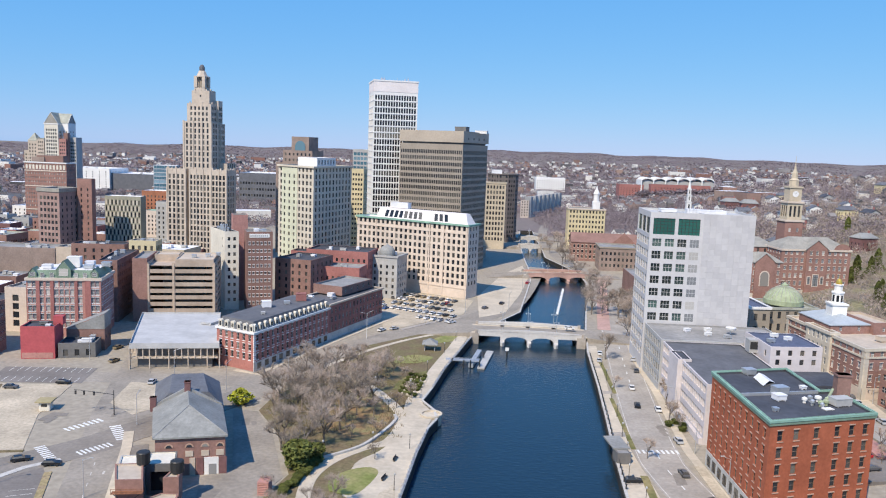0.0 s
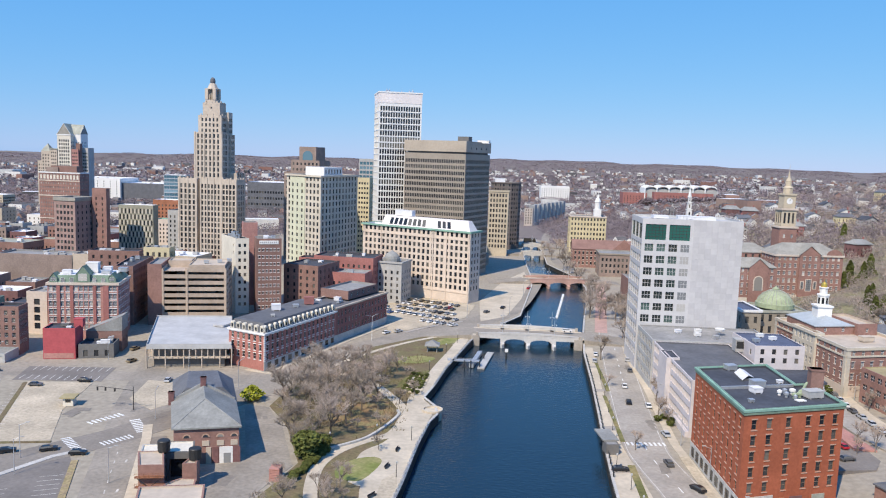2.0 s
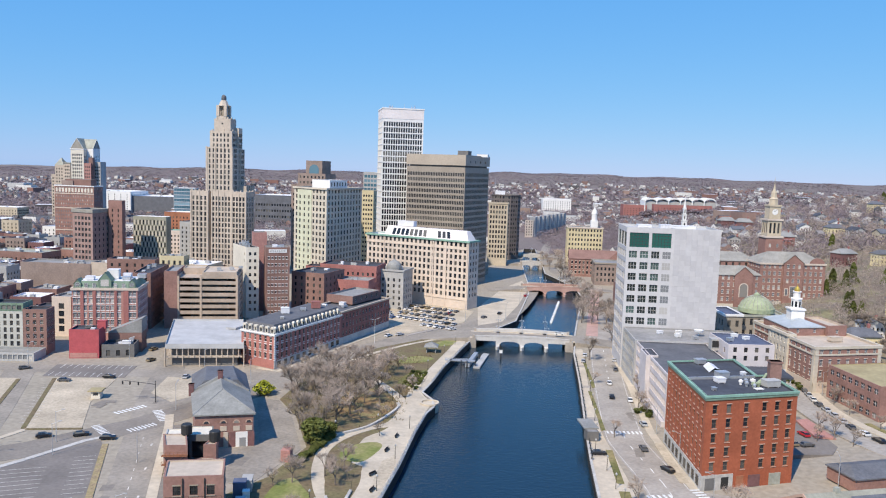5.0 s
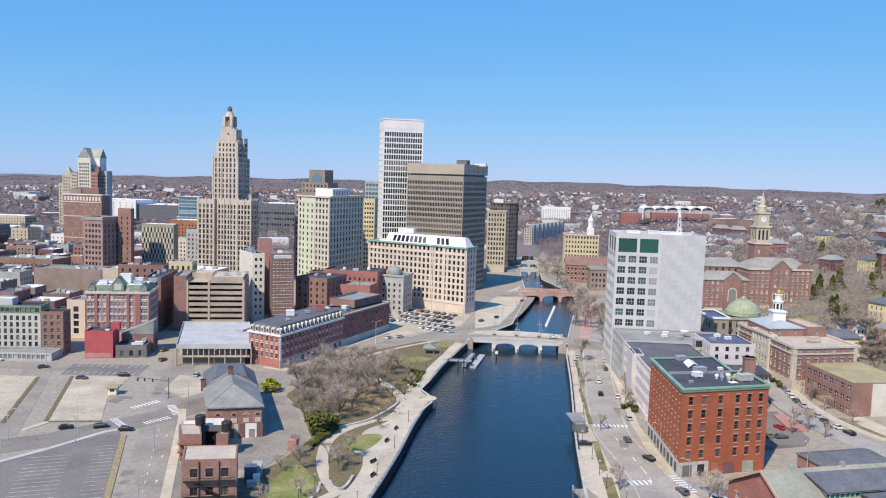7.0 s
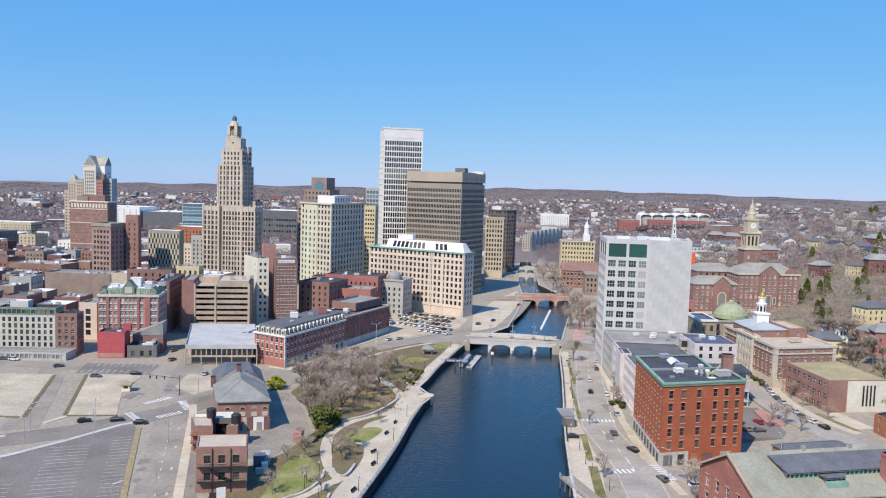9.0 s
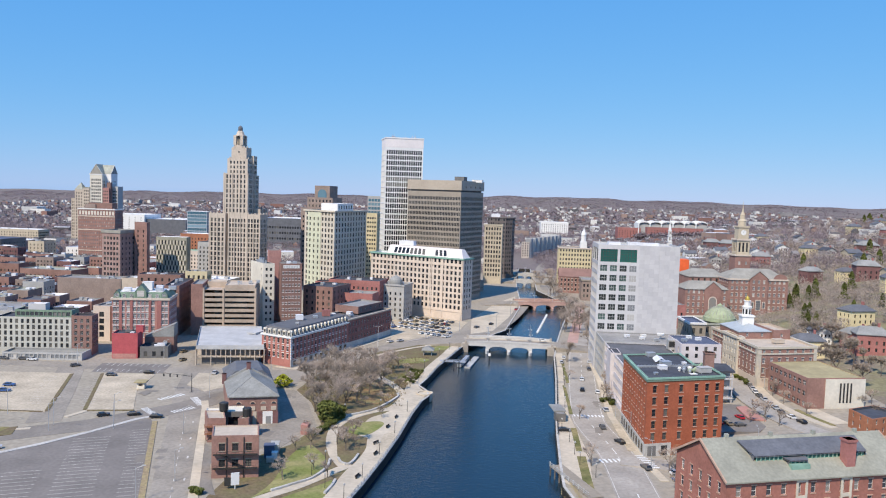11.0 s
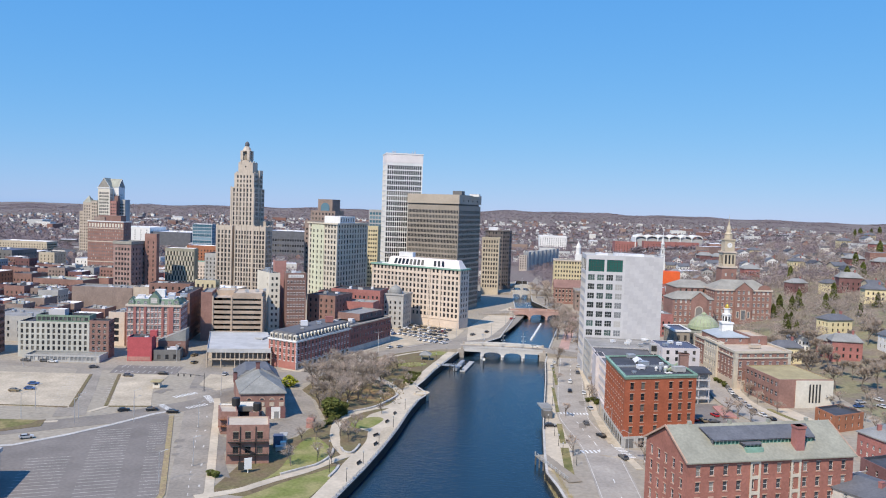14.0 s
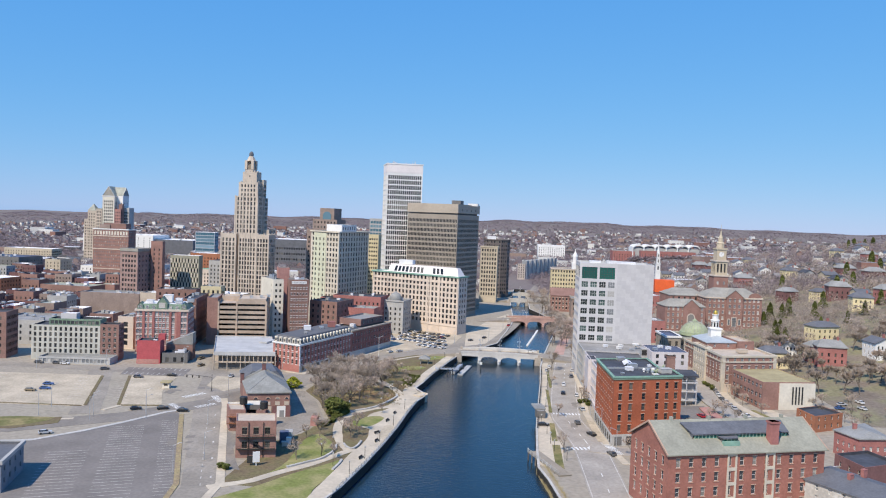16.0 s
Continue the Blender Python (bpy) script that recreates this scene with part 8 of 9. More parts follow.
rnd = random.Random(5)
park = []
for _ in range(3000):
    x, y = rnd.uniform(-66, -14), rnd.uniform(168, 268)
    lo_x = -62 + max(0, (222 - y)) * 0.42
    hi_x = -25 if y < 235 else -30
    if y < 232:
        hi_x = -40 + (y - 180) * 0.2
    if lo_x + 2 < x < hi_x and y > 182 and all((x - a) ** 2 + (y - b) ** 2 > 5.9 ** 2 for a, b in park):
        park.append((x, y))
extra = [(-30, 266), (-36, 275), (-44, 272), (-27, 222), (-21, 230), (-17, 240), (-24, 206), (-41.1, 125), (-39.6, 152.4), (-32.2, 158), (-28.4, 152.1), (-26, 156), (-30.8, 204), (-22.4, 190), (-29.2, 128.8), (-34.4, 134), (-44, 150), (-28, 163), (-42, 160),
         (-40, 282), (-33, 258), (-22, 262), (-26, 268), (-37, 262), (-44, 168)]
for i, (x, y) in enumerate(park + extra):
    k = rnd.uniform(0.9, 1.25) if i < len(park) else rnd.uniform(0.45, 0.75)
    copy_thing(BARE[rnd.randrange(3)], Matrix.LocRotScale((x, y, 0.05), Euler((0, 0, rnd.uniform(0, 6.28))), Vector((k * 1.15, k * 1.15, k))))
quay_trees = [(63, 230), (65.5, 238), (66, 246), (64.5, 222), (68, 255), (70, 300), (72, 312), (74, 330), (75, 345), (76, 360), (73, 322), (78, 372), (74, 378), (80, 390), (71, 340), (76, 352), (71, 148), (72, 143), (74, 139), (70, 133), (116, 210), (118, 203), (134, 240), (134, 228), (135.5, 255)]
court_trees = [(112, 201), (137, 213), (121, 197), (136, 268), (50, 200), (52, 262), (55, 300), (48, 150), (120, 152), (168, 205), (175, 215), (165, 190), (180, 225), (172, 198), (185, 240), (178, 206), (190, 215), (186, 200), (163, 226), (170, 232), (158, 205), (70, 420), (74, 428), (71, 440), (76, 450)]
avenue_trees = [(72, 462), (77, 470), (70, 500), (73, 512), (72, 530), (69, 545), (66, 560), (70, 572), (62, 620), (72, 628), (63, 650), (73, 660), (62, 690), (74, 700), (60, 392), (64, 396), (68, 390), (72, 396), (76, 390), (80, 396), (62, 386), (84, 391), (79, 385), (67, 383)]
for x, y in quay_trees + court_trees + avenue_trees:
    k = rnd.uniform(0.5, 0.8) if y < 300 else rnd.uniform(1.1, 1.5)
    copy_thing(BARE[rnd.randrange(3)], Matrix.LocRotScale((x, y, ground_z(x, y)), Euler((0, 0, rnd.uniform(0, 6.28))), Vector((k, k, k))))
hill = []
for _ in range(26000):
    x, y = rnd.uniform(160, 600), rnd.uniform(255, 760)
    if x > 150 + 0.62 * (y + 120) or len(hill) > 1050 or (168 < x < 214 and 400 < y < 462) or (123 < x < 172 and y < 370):
        continue
    if all((x - a) ** 2 + (y - b) ** 2 > 6.0 ** 2 for a, b in hill) and all((x - a) ** 2 + ((y - b + 9) * 0.55) ** 2 > 11 ** 2 for a, b in spots + [(226, 370), (280, 506), (206, 325), (297, 475)]):
        hill.append((x, y))
near = sorted(hill, key=lambda p: p[1] - 0.3 * p[0])[:170]
for x, y in near:
    k = rnd.uniform(0.8, 1.35)
    copy_thing(STOUT[rnd.randrange(2)], Matrix.LocRotScale((x, y, ground_z(x, y)), Euler((0, 0, rnd.uniform(0, 6.28))), Vector((k, k, k))))
wood = Shape()
for x, y in [p for p in hill if p not in near] + [(rnd.uniform(300, 760), rnd.uniform(480, 1150)) for _ in range(1200)]:
    z, k = ground_z(x, y), rnd.uniform(6, 11.5)
    wood.tube((x, y, z - 0.5), (x, y, z + k * 0.6), 0.18, 0.06, 4)
    for _ in range(240 if y < 500 else 90):
        a, r, q = rnd.uniform(0, 6.283), k * 0.46 * math.sqrt(rnd.random()), rnd.uniform(0.12, 1.0)
        r *= math.sin(math.pi * min(0.95, q * 0.85)) ** 0.5
        c = Vector((x + r * math.cos(a), y + r * math.sin(a), z + k * q))
        u = Vector((rnd.gauss(0, 0.6) + math.cos(a) * 0.6, rnd.gauss(0, 0.6) + math.sin(a) * 0.6, rnd.gauss(0.7, 0.5))).normalized() * rnd.uniform(0.8, 1.7) * (1 if y < 500 else 1.5)
        v = u.cross(Vector((rnd.gauss(0, 1), rnd.gauss(0, 1), rnd.gauss(0, 1)))).normalized() * (0.14 if y < 500 else 0.2)
        wood.face([tuple(c - v), tuple(c + v), tuple(c + u)])
tagged(new("hillside_woods", wood.mesh("hillside_woods", "hill_twigs")), "leafless trees among the houses on the hill", "trees", kind="stuff")
for k, b in enumerate(STOUT):
    b.matrix_basis = pose(175 + 9 * k, 300, ground_z(175 + 9 * k, 300))
for k, b in enumerate(BARE):
    b.matrix_basis = pose(-48 - 5 * k, 236 + 5 * k, 0.05)


# ---- the far city and woods ----
def far_city():
    rnd = random.Random(77)
    h, w = Shape(), Shape()
    n = 0
    while n < 3300:
        az = radians(rnd.uniform(-40, 34))
        d = 640 + 2200 * rnd.random() ** 0.8
        x, y = d * math.sin(az), d * math.cos(az)
        if (-300 < x < 100 and y < 760) or (x < -180 and y < 760 and d < 800) or in_river(x, y) or (x > 120 and y < 640) or abs(x - 60) < 26 and y < 1100:
            continue
        if noise.noise((x / 260, y / 260, 3)) < -0.25:
            continue
        n += 1
        z = ground_z(x, y)
        big = rnd.random() < 0.045
        a, b, c = (rnd.uniform(14, 45), rnd.uniform(12, 25), rnd.uniform(6, 15)) if big else (rnd.uniform(6, 11), rnd.uniform(6, 9), rnd.uniform(4.5, 7.5))
        f = rect(x, y, a, b, rnd.choice((-8, 5, 20, 82, 100)))
        skin = rnd.choice((0, 0, 3, 3, 1))
        h.prism(f, z - 6, z + c, skin, top=False)
        if big:
            k = len(h.v)
            h.face([(*p, z + c) for p in f], 2 if rnd.random() < 0.4 else 1)
        else:
            m0 = ((f[0][0] + f[3][0]) / 2, (f[0][1] + f[3][1]) / 2, z + c + 2.8)
            m1 = ((f[1][0] + f[2][0]) / 2, (f[1][1] + f[2][1]) / 2, z + c + 2.8)
            k = len(h.v)
            h.v.extend([(*p, z + c) for p in f] + [m0, m1])
            for q in ((0, 1, 5, 4), (2, 3, 4, 5)):
                h.f.append(tuple(k + i for i in q))
                h.m.append(1)
            for q in ((1, 2, 5), (3, 0, 4)):
                h.f.append(tuple(k + i for i in q))
                h.m.append(skin)
    tagged(new("distant_houses", h.mesh("distant_houses", ["far_houses", "far_roofs", "roof_white", "far_brick"])), "thousands of small pale and red houses towards the horizon", "houses", kind="stuff")
    n = 0
    while n < 56000:
        az = radians(rnd.uniform(-42, 36))
        d = 600 + 4000 * rnd.random() ** 1.15
        x, y = d * math.sin(az), d * math.cos(az)
        if (-560 < x < 100 and y < 720) or in_river(x, y) or abs(x - 55) < 18 and y < 1000 or (x > 100 and y < 560):
            continue
        n += 1
        if n % 90 == 0:
            x, y = rnd.uniform(268, 402), rnd.uniform(1235, 1298)
        z = ground_z(x, y) + (7 if n % 90 == 0 else 0)
        s = rnd.uniform(2.2, 3.9) * (1 + d / 5000) if d < 2600 else rnd.uniform(2.4, 3.4)
        fine = 0.36 if d < 1150 else 0.52 if d < 1800 else 1.0
        for _ in range(int(13 / fine ** 1.2)):
            c = Vector((x + rnd.gauss(0, s * 0.8), y + rnd.gauss(0, s * 0.8), z + s * rnd.uniform(0.25, 1.3 if fine == 1.0 else 2.0)))
            u = Vector((rnd.gauss(0, 1), rnd.gauss(0, 1), rnd.gauss(0, 0.35 if fine == 1.0 else 0.8))).normalized() * s * 0.62 * fine
            v = Vector((-u.y, u.x + rnd.gauss(0, 0.4), rnd.gauss(0.15, 0.3) * s)).normalized() * s * 0.5 * fine
            w.face([tuple(c - u), tuple(c + v), tuple(c + u)])
    tagged(new("distant_woods", w.mesh("distant_woods", "far_woods")), "leafless woods between the distant houses, purple haze put into their brown", "woods", kind="stuff")


far_city()


# ---- cars ----
def car(colour, name, label):
    MT[name] = material(name, colour, 0.3, 0.03, 1.0, 0.03, 3, spec=0.5)
    t = thing("car", label, "car", group="parked cars")
    s = Shape()
    prof = [(-2.2, 0.35), (-2.2, 0.85), (-1.7, 0.98), (1.0, 0.98), (2.15, 0.82), (2.2, 0.35)]
    for sgn in (-1, 1):
        pts = [(x, sgn * 0.88, z) for x, z in prof]
        s.face(pts if sgn < 0 else pts[::-1])
    for (x0, z0), (x1, z1) in zip(prof, prof[1:] + prof[:1]):
        s.face([(x0, -0.88, z0), (x0, 0.88, z0), (x1, 0.88, z1), (x1, -0.88, z1)])
    s.face([(-1.45, -0.68, 1.42), (0.25, -0.68, 1.42), (0.25, 0.68, 1.42), (-1.45, 0.68, 1.42)])
    part("body", s, name, t)
    s = Shape()
    lo = [(-1.95, -0.82, 0.98), (1.0, -0.82, 0.98), (1.0, 0.82, 0.98), (-1.95, 0.82, 0.98)]
    hi = [(-1.45, -0.66, 1.41), (0.25, -0.66, 1.41), (0.25, 0.66, 1.41), (-1.45, 0.66, 1.41)]
    for i in range(4):
        j = (i + 1) % 4
        s.face([lo[i], lo[j], hi[j], hi[i]])
    part("cabin_glass", s, "glass_dark", t)
    ws = Shape()
    for a in range(10):
        b0, b1 = 2 * math.pi * a / 10, 2 * math.pi * (a + 1) / 10
        ws.face([(0.33 * math.cos(b0), -0.1, 0.33 * math.sin(b0)), (0.33 * math.cos(b1), -0.1, 0.33 * math.sin(b1)), (0.33 * math.cos(b1), 0.1, 0.33 * math.sin(b1)), (0.33 * math.cos(b0), 0.1, 0.33 * math.sin(b0))])
    ws.face([(0.33 * math.cos(2 * math.pi * a / 10), -0.1, 0.33 * math.sin(2 * math.pi * a / 10)) for a in range(10)])
    ws.face([(0.33 * math.cos(-2 * math.pi * a / 10), 0.1, 0.33 * math.sin(-2 * math.pi * a / 10)) for a in range(10)])
    me = ws.mesh("wheel", "dark_metal")
    for x in (-1.35, 1.35):
        for y in (-0.82, 0.82):
            part("wheel", me, None, t).location = (x, y, 0.33)
    return t


CARS = [car((0.015, 0.016, 0.02), "car_black", "glossy black car with dark windows"), car((0.45, 0.46, 0.48), "car_silver", "silver grey car with dark windows"), car((0.7, 0.7, 0.7), "car_white", "plain white car with dark windows"),
        car((0.05, 0.11, 0.28), "car_blue", "dark blue car with dark windows"), car((0.45, 0.02, 0.03), "car_red", "bright red car with dark windows"), car((0.10, 0.10, 0.105), "car_grey", "dark grey car with dark windows"), car((0.24, 0.19, 0.12), "car_tan", "tan brown car with dark windows")]
rnd = random.Random(31)
B_, S_, W_, U_, R_, G_, T_ = range(7)
east_cars = [(G_, 57, 190, 95), (B_, 60.5, 174, 118), (S_, 61.5, 213, 95), (W_, 62, 240, 85), (B_, 56, 243, 83), (G_, 64, 284, 80), (W_, 58, 262, 83), (S_, 66, 300, 80), (B_, 73, 142, 105), (W_, 73.0, 146.1, 15), (U_, 72.6, 141.3, 15), (R_, 72.4, 136.7, 15), (G_, 64.5, 150, 110), (B_, 43, 184, 5), (B_, -118.9, 174.9, 28), (B_, -109.1, 177.5, 28), (B_, -100.3, 176, 12), (S_, -133.7, 137.4, 32), (G_, -144.5, 230.8, 5), (B_, -131.2, 237.7, 5), (T_, -175.3, 195.3, 8), (U_, -171.3, 199.5, 10), (U_, -174.7, 207.7, 8), (S_, -103.8, 242.8, 95), (T_, -134.1, 282.5, 75), (T_, -127.2, 264.7, 75)]
west_cars = [(W_, -192.6, 252, 3), (G_, -197.1, 252.6, 3), (G_, -206, 251.6, 3), (G_, -168, 244.4, 40),  (B_, -93, 300, 70), (G_, -90, 276, 70), (W_, -38, 330, 60), (S_, -33, 334, 50), (W_, -8, 352, 45), (B_, 17, 402, 70), (G_, 8, 388, 60), (W_, 45, 336, 0), (R_, 35, 470, 70), (S_, 52, 296, 82), (W_, 54, 307, 82)]
for k, x, y, a in east_cars + west_cars:
    copy_thing(CARS[k], pose(x, y, ground_z(x, y) + 0.12 + (3.1 if 10 < x < 50 and 330 < y < 345 else 0), 0, 0, a))
for i in range(52):
    row, col = divmod(i, 10)
    x, y = -42 + col * 3.4 + row * 1.2 + rnd.uniform(-0.3, 0.3), 418 - row * 13 - col * 1.6
    if x > 0 - (410 - y) * 0.12 or y < 345 or (row > 3 and col < 4):
        continue
    copy_thing(CARS[rnd.choice((0, 1, 2, 2, 1, 5, 5, 2, 6))], pose(x, y, 0.12, 0, 0, 64 + rnd.choice((0, 180))))
for i in range(13):
    y = 201 + i * 6.1
    x = 132.6 - (y - 195) * 0.28 if y < 212 else 128.0 if y < 240 else 128.0 + (y - 240) * 0.14
    copy_thing(CARS[rnd.choice((0, 1, 2, 5, 0, 2))], pose(x - 0.4, y, 2.42, 0, 0, 106 if y < 212 else 90 if y < 240 else 82))
for x, y in ((99, 196), (103, 197), (107, 196), (100, 214), (110, 206), (125, 128), (128, 124), (133, 112), (136, 108), (176, 228), (180, 235), (186, 229), (190, 240), (170, 222), (165, 240)):
    copy_thing(CARS[rnd.randrange(7)], pose(x, y, (1.62 if x < 112 else ground_z(x, y) + 0.1), 0, 0, rnd.choice((15, 105))))
for k, c in enumerate(CARS):
    c.matrix_basis = pose(-62 + 3.2 * k, 334 + 8 * k, 0.12, 0, 0, 64)
for k, (x, y) in enumerate(((-48, 400), (-46, 392), (-44, 384), (-42, 377), (-12, 395), (-8, 402), (-20, 408))):
    CARS[k].matrix_basis = pose(x, y, 0.12, 0, 0, 64)


# ---- road marks ----
def stripe(parent, pts, w, z, mat="paint", name="line"):
    s = Shape()
    s.face([(*p, z) for p in strip(pts, w)])
    return part(name, s, mat, parent)


t = thing("road_marks_east", "white dashed lane lines and edge lines on the riverside road", "road marks", kind="structure")
acc = [Vector(p) for p in EAST_ROAD if 95 < p[1] < 420]
d0 = 0.0
for a, b in zip(acc, acc[1:]):
    n = (b - a).length
    if d0 % 9 < 4:
        stripe(t, [tuple(a), tuple(a.lerp(b, min(1, 3.2 / max(n, 0.1))))], 0.28, 0.056, name="dash")
    d0 += n
for off in (-5.6, 5.6):
    pts = []
    for i, p in enumerate(acc):
        d = (acc[min(i + 1, len(acc) - 1)] - acc[max(i - 1, 0)]).normalized()
        pts.append(tuple(p + Vector((-d.y, d.x)) * off))
    stripe(t, pts, 0.2, 0.056, "worn_paint", name="edge_line")


def crosswalk(a, b, n, length, z, label="white striped pedestrian crossing"):
    t = thing("crosswalk", label, "crosswalk", kind="structure")
    a, b = Vector(a), Vector(b)
    d = (b - a).normalized()
    m = Vector((-d.y, d.x))
    for i in range(n):
        p = a.lerp(b, (i + 0.5) / n)
        stripe(t, [tuple(p - m * length / 2), tuple(p + m * length / 2)], (b - a).length / n * 0.5, z, name="bar")


crosswalk((51, 155), (64, 158), 9, 3.2, 0.06)
crosswalk((48, 204.5), (60, 205.5), 9, 2.6, 0.06)
crosswalk((64.5, 162), (67.5, 150), 8, 3.0, 0.306)
crosswalk((-109.5, 198.5), (-103.5, 208), 8, 3.0, 0.09)
crosswalk((-98, 183.5), (-92.5, 191), 8, 3.0, 0.09)
crosswalk((-110, 187), (-102.5, 179.5), 8, 2.6, 0.09)
crosswalk((-98, 204), (-91, 194), 8, 3.0, 0.09)

t = thing("stall_lines", "worn white stall lines of the asphalt parking lot", "road marks", kind="structure")
sd = Vector((-31, 77)).normalized()
sn = Vector((sd.y, -sd.x))
for i in range(30):
    for lo_, hi_ in ((-54, -42), (-36.5, -24), (-19.5, -8.5), (-2.6, 2.8)):
        c = Vector((-71.5, 92)) + sd * (i * 2.75 - 4)
        a, b = c + sn * lo_, c + sn * hi_
        edge_x = float(np.interp(a.y, (62, 120, 130.6, 141.4, 155.4, 172.6), (-120, -122, -124, -121, -113, -104)))
        if a.x < edge_x or a.y < 62 or c.y > 168:
            continue
        stripe(t, [tuple(a), tuple(b)], 0.16, 0.066, "worn_paint", name="stall_line")
t = thing("stall_lines_small", "white stall lines of the small dark lot", "road marks", kind="structure")
for i in range(11):
    for y0, y1 in ((237.4, 242.5), (248.5, 254)):
        stripe(t, [(-154.5 + i * 2.6 - (y0 - 237) * 0.14, y0 + i * 0.2), (-155.2 + i * 2.6 - (y0 - 237) * 0.14, y1 + i * 0.2)], 0.16, 0.106, name="stall_line")

sheet("yard", [(-61.6, 113.6), (-55.6, 112), (-60, 121), (-65.4, 134), (-67.6, 148), (-74.4, 152.4), (-78.6, 161), (-81, 169), (-74.6, 172), (-83, 192), (-86.6, 190.4), (-80.4, 166), (-79.4, 159.5)], 0.11, "asphalt_mid", "grey asphalt service lane beside the brick workshop", "yard", thick=0.3)
t = thing("road_marks_south", "worn white lane dashes and arrows on the straight street", "road marks", kind="structure")
for k in range(15):
    a = Vector((-62.4, 97)).lerp(Vector((-92.4, 183)), k / 15)
    stripe(t, [tuple(a), tuple(a + Vector((-0.62, 1.78)))], 0.22, 0.076, "worn_paint", "dash")
    if k % 3 == 1:
        stripe(t, [(a.x + 2.6, a.y + 1), (a.x + 2.1, a.y + 2.8)], 0.5, 0.076, "worn_paint", "arrow")
sheet("planted_strip", strip([(-63.5, 60), (-69.5, 97), (-99, 172)], 1.7), 0.2, "dry_grass", "narrow strip of dry grass along the parking lot", "verge", thick=0.3)
t = thing("stall_lines_gravel", "faint worn stall lines on the gravel lots", "road marks", kind="structure")
for i in range(15):
    for x0, dx, run in ((-131, -0.40, 1), (-146, -0.42, 0), (-168, -0.42, 0), (-186, -0.42, 0)):
        y = 186 + i * 3.0
        if y > 226:
            continue
        a = (x0 + dx * (y - 180), y)
        stripe(t, [a, (a[0] - 5.0 if not run else a[0] + 5.0, a[1] - 0.3)], 0.16, 0.126, "worn_paint", name="stall_line")
sheet("sidewalk", strip([(-56, 60), (-57.5, 100), (-88, 190), (-92, 200)], 2.6), 0.175, "concrete", "pale sidewalk along the straight street", "sidewalk", thick=0.3)
sheet("sidewalk", strip([(-200, 134), (-150, 152), (-135, 158)], 2.0), 0.16, "concrete", "pale sidewalk beside the street", "sidewalk", thick=0.3)
sheet("sidewalk", strip([(-131, 172), (-128, 180)], 2.0), 0.16, "concrete", "pale sidewalk at the lot corner", "sidewalk", thick=0.3)
sheet("sidewalk", strip([(68, 140), (65, 160), (63.5, 180), (62.5, 206), (64.5, 240), (66, 262), (67, 300), (70, 330)], 2.6), 0.18, "concrete", "pale sidewalk in front of the brick warehouse", "sidewalk", thick=0.3)
sheet("sidewalk", strip([(-82, 262), (-72.5, 258), (-55, 308), (-38, 352)], 2.2), 0.18, "concrete", "pale sidewalk along the mansard block", "sidewalk", thick=0.3)
sheet("sidewalk", strip(smooth([(-52, 270), (-40, 295), (-24, 318), (-6, 336)]), 2.0), 0.18, "concrete", "pale sidewalk between park and road", "sidewalk", thick=0.3)
sheet("traffic_island", strip(smooth([(-30, 334), (-18, 350), (-4, 364)]), 2.2), 0.2, "paving", "narrow planted traffic island", "traffic island", thick=0.3)
sheet("parking_court", [(95, 187), (112, 190), (118, 199), (117, 226), (96, 226)], 1.6, "asphalt_dark", "dark asphalt parking court behind the warehouse", "parking lot", thick=1.5)
sheet("brick_plaza", [(112.5, 204), (118.6, 203), (117.4, 222), (113, 220)], 2.3, "brick_pink", "small reddish brick corner plaza", "plaza", thick=0.6)
for pts in ([(40.5, 182), (46.8, 183), (47, 187), (40.9, 186)], [(42.6, 214), (48, 215), (48.4, 219), (43, 218)], [(45.6, 254), (50, 255), (50.4, 258), (46, 257)], [(48, 286), (53, 287), (53.2, 290), (48.4, 289)]):
    sheet("paving_band", pts, 0.23, "paving", "brown paved band across the quay walk", "paving", thick=0.3)
for a, b, w in (((-141, 177), (-162, 231), 1.4), ((-129, 181), (-150, 234), 1.4), ((-128, 180.5), (-112, 183.5), 1.2), ((-200, 173), (-142, 176.5), 1.2)):
    sheet("verge", strip([a, b], w), 0.2, "scrub", "narrow weedy verge along the gravel lot", "verge", thick=0.3)


sheet("sidewalk", strip([(-162, 119), (-133.6, 130), (-123.2, 143.3), (-114.6, 157.2), (-105.9, 174), (-100, 179.6)], 1.8), 0.18, "granite", "pale sidewalk on the lot side of the street", "sidewalk", thick=0.3)
sheet("lawn", [(-190, 146), (-156, 156.5), (-142, 158), (-142.5, 152.6), (-148, 145), (-190, 130)], 0.21, "grass", "rough grass bank between the streets", "lawn", thick=0.3)
sheet("verge", strip([(63.2, 166), (62.6, 196)], 2.6), 0.2, "gravel", "sandy strip along the warehouse front", "verge", thick=0.3)
sheet("traffic_island", [(-160, 140), (-149, 141), (-137, 151), (-140, 159), (-154, 150), (-168, 146)], 0.2, "scrub", "weedy triangular island between the streets", "traffic island", thick=0.3)
t = thing("grey_lot_building", "low dark building with a blue-grey flat roof by the lot", "building")
block(t, [(-152, 74), (-113, 82), (-118.5, 101), (-157, 94)], 0, 9, "siding", {0: W(8, 2, 1.3, 1.6, 2, 3.4), 1: W(4, 2, 1.3, 1.6, 2, 3.4)}, roof="slate", joined=True, cornice="grey")


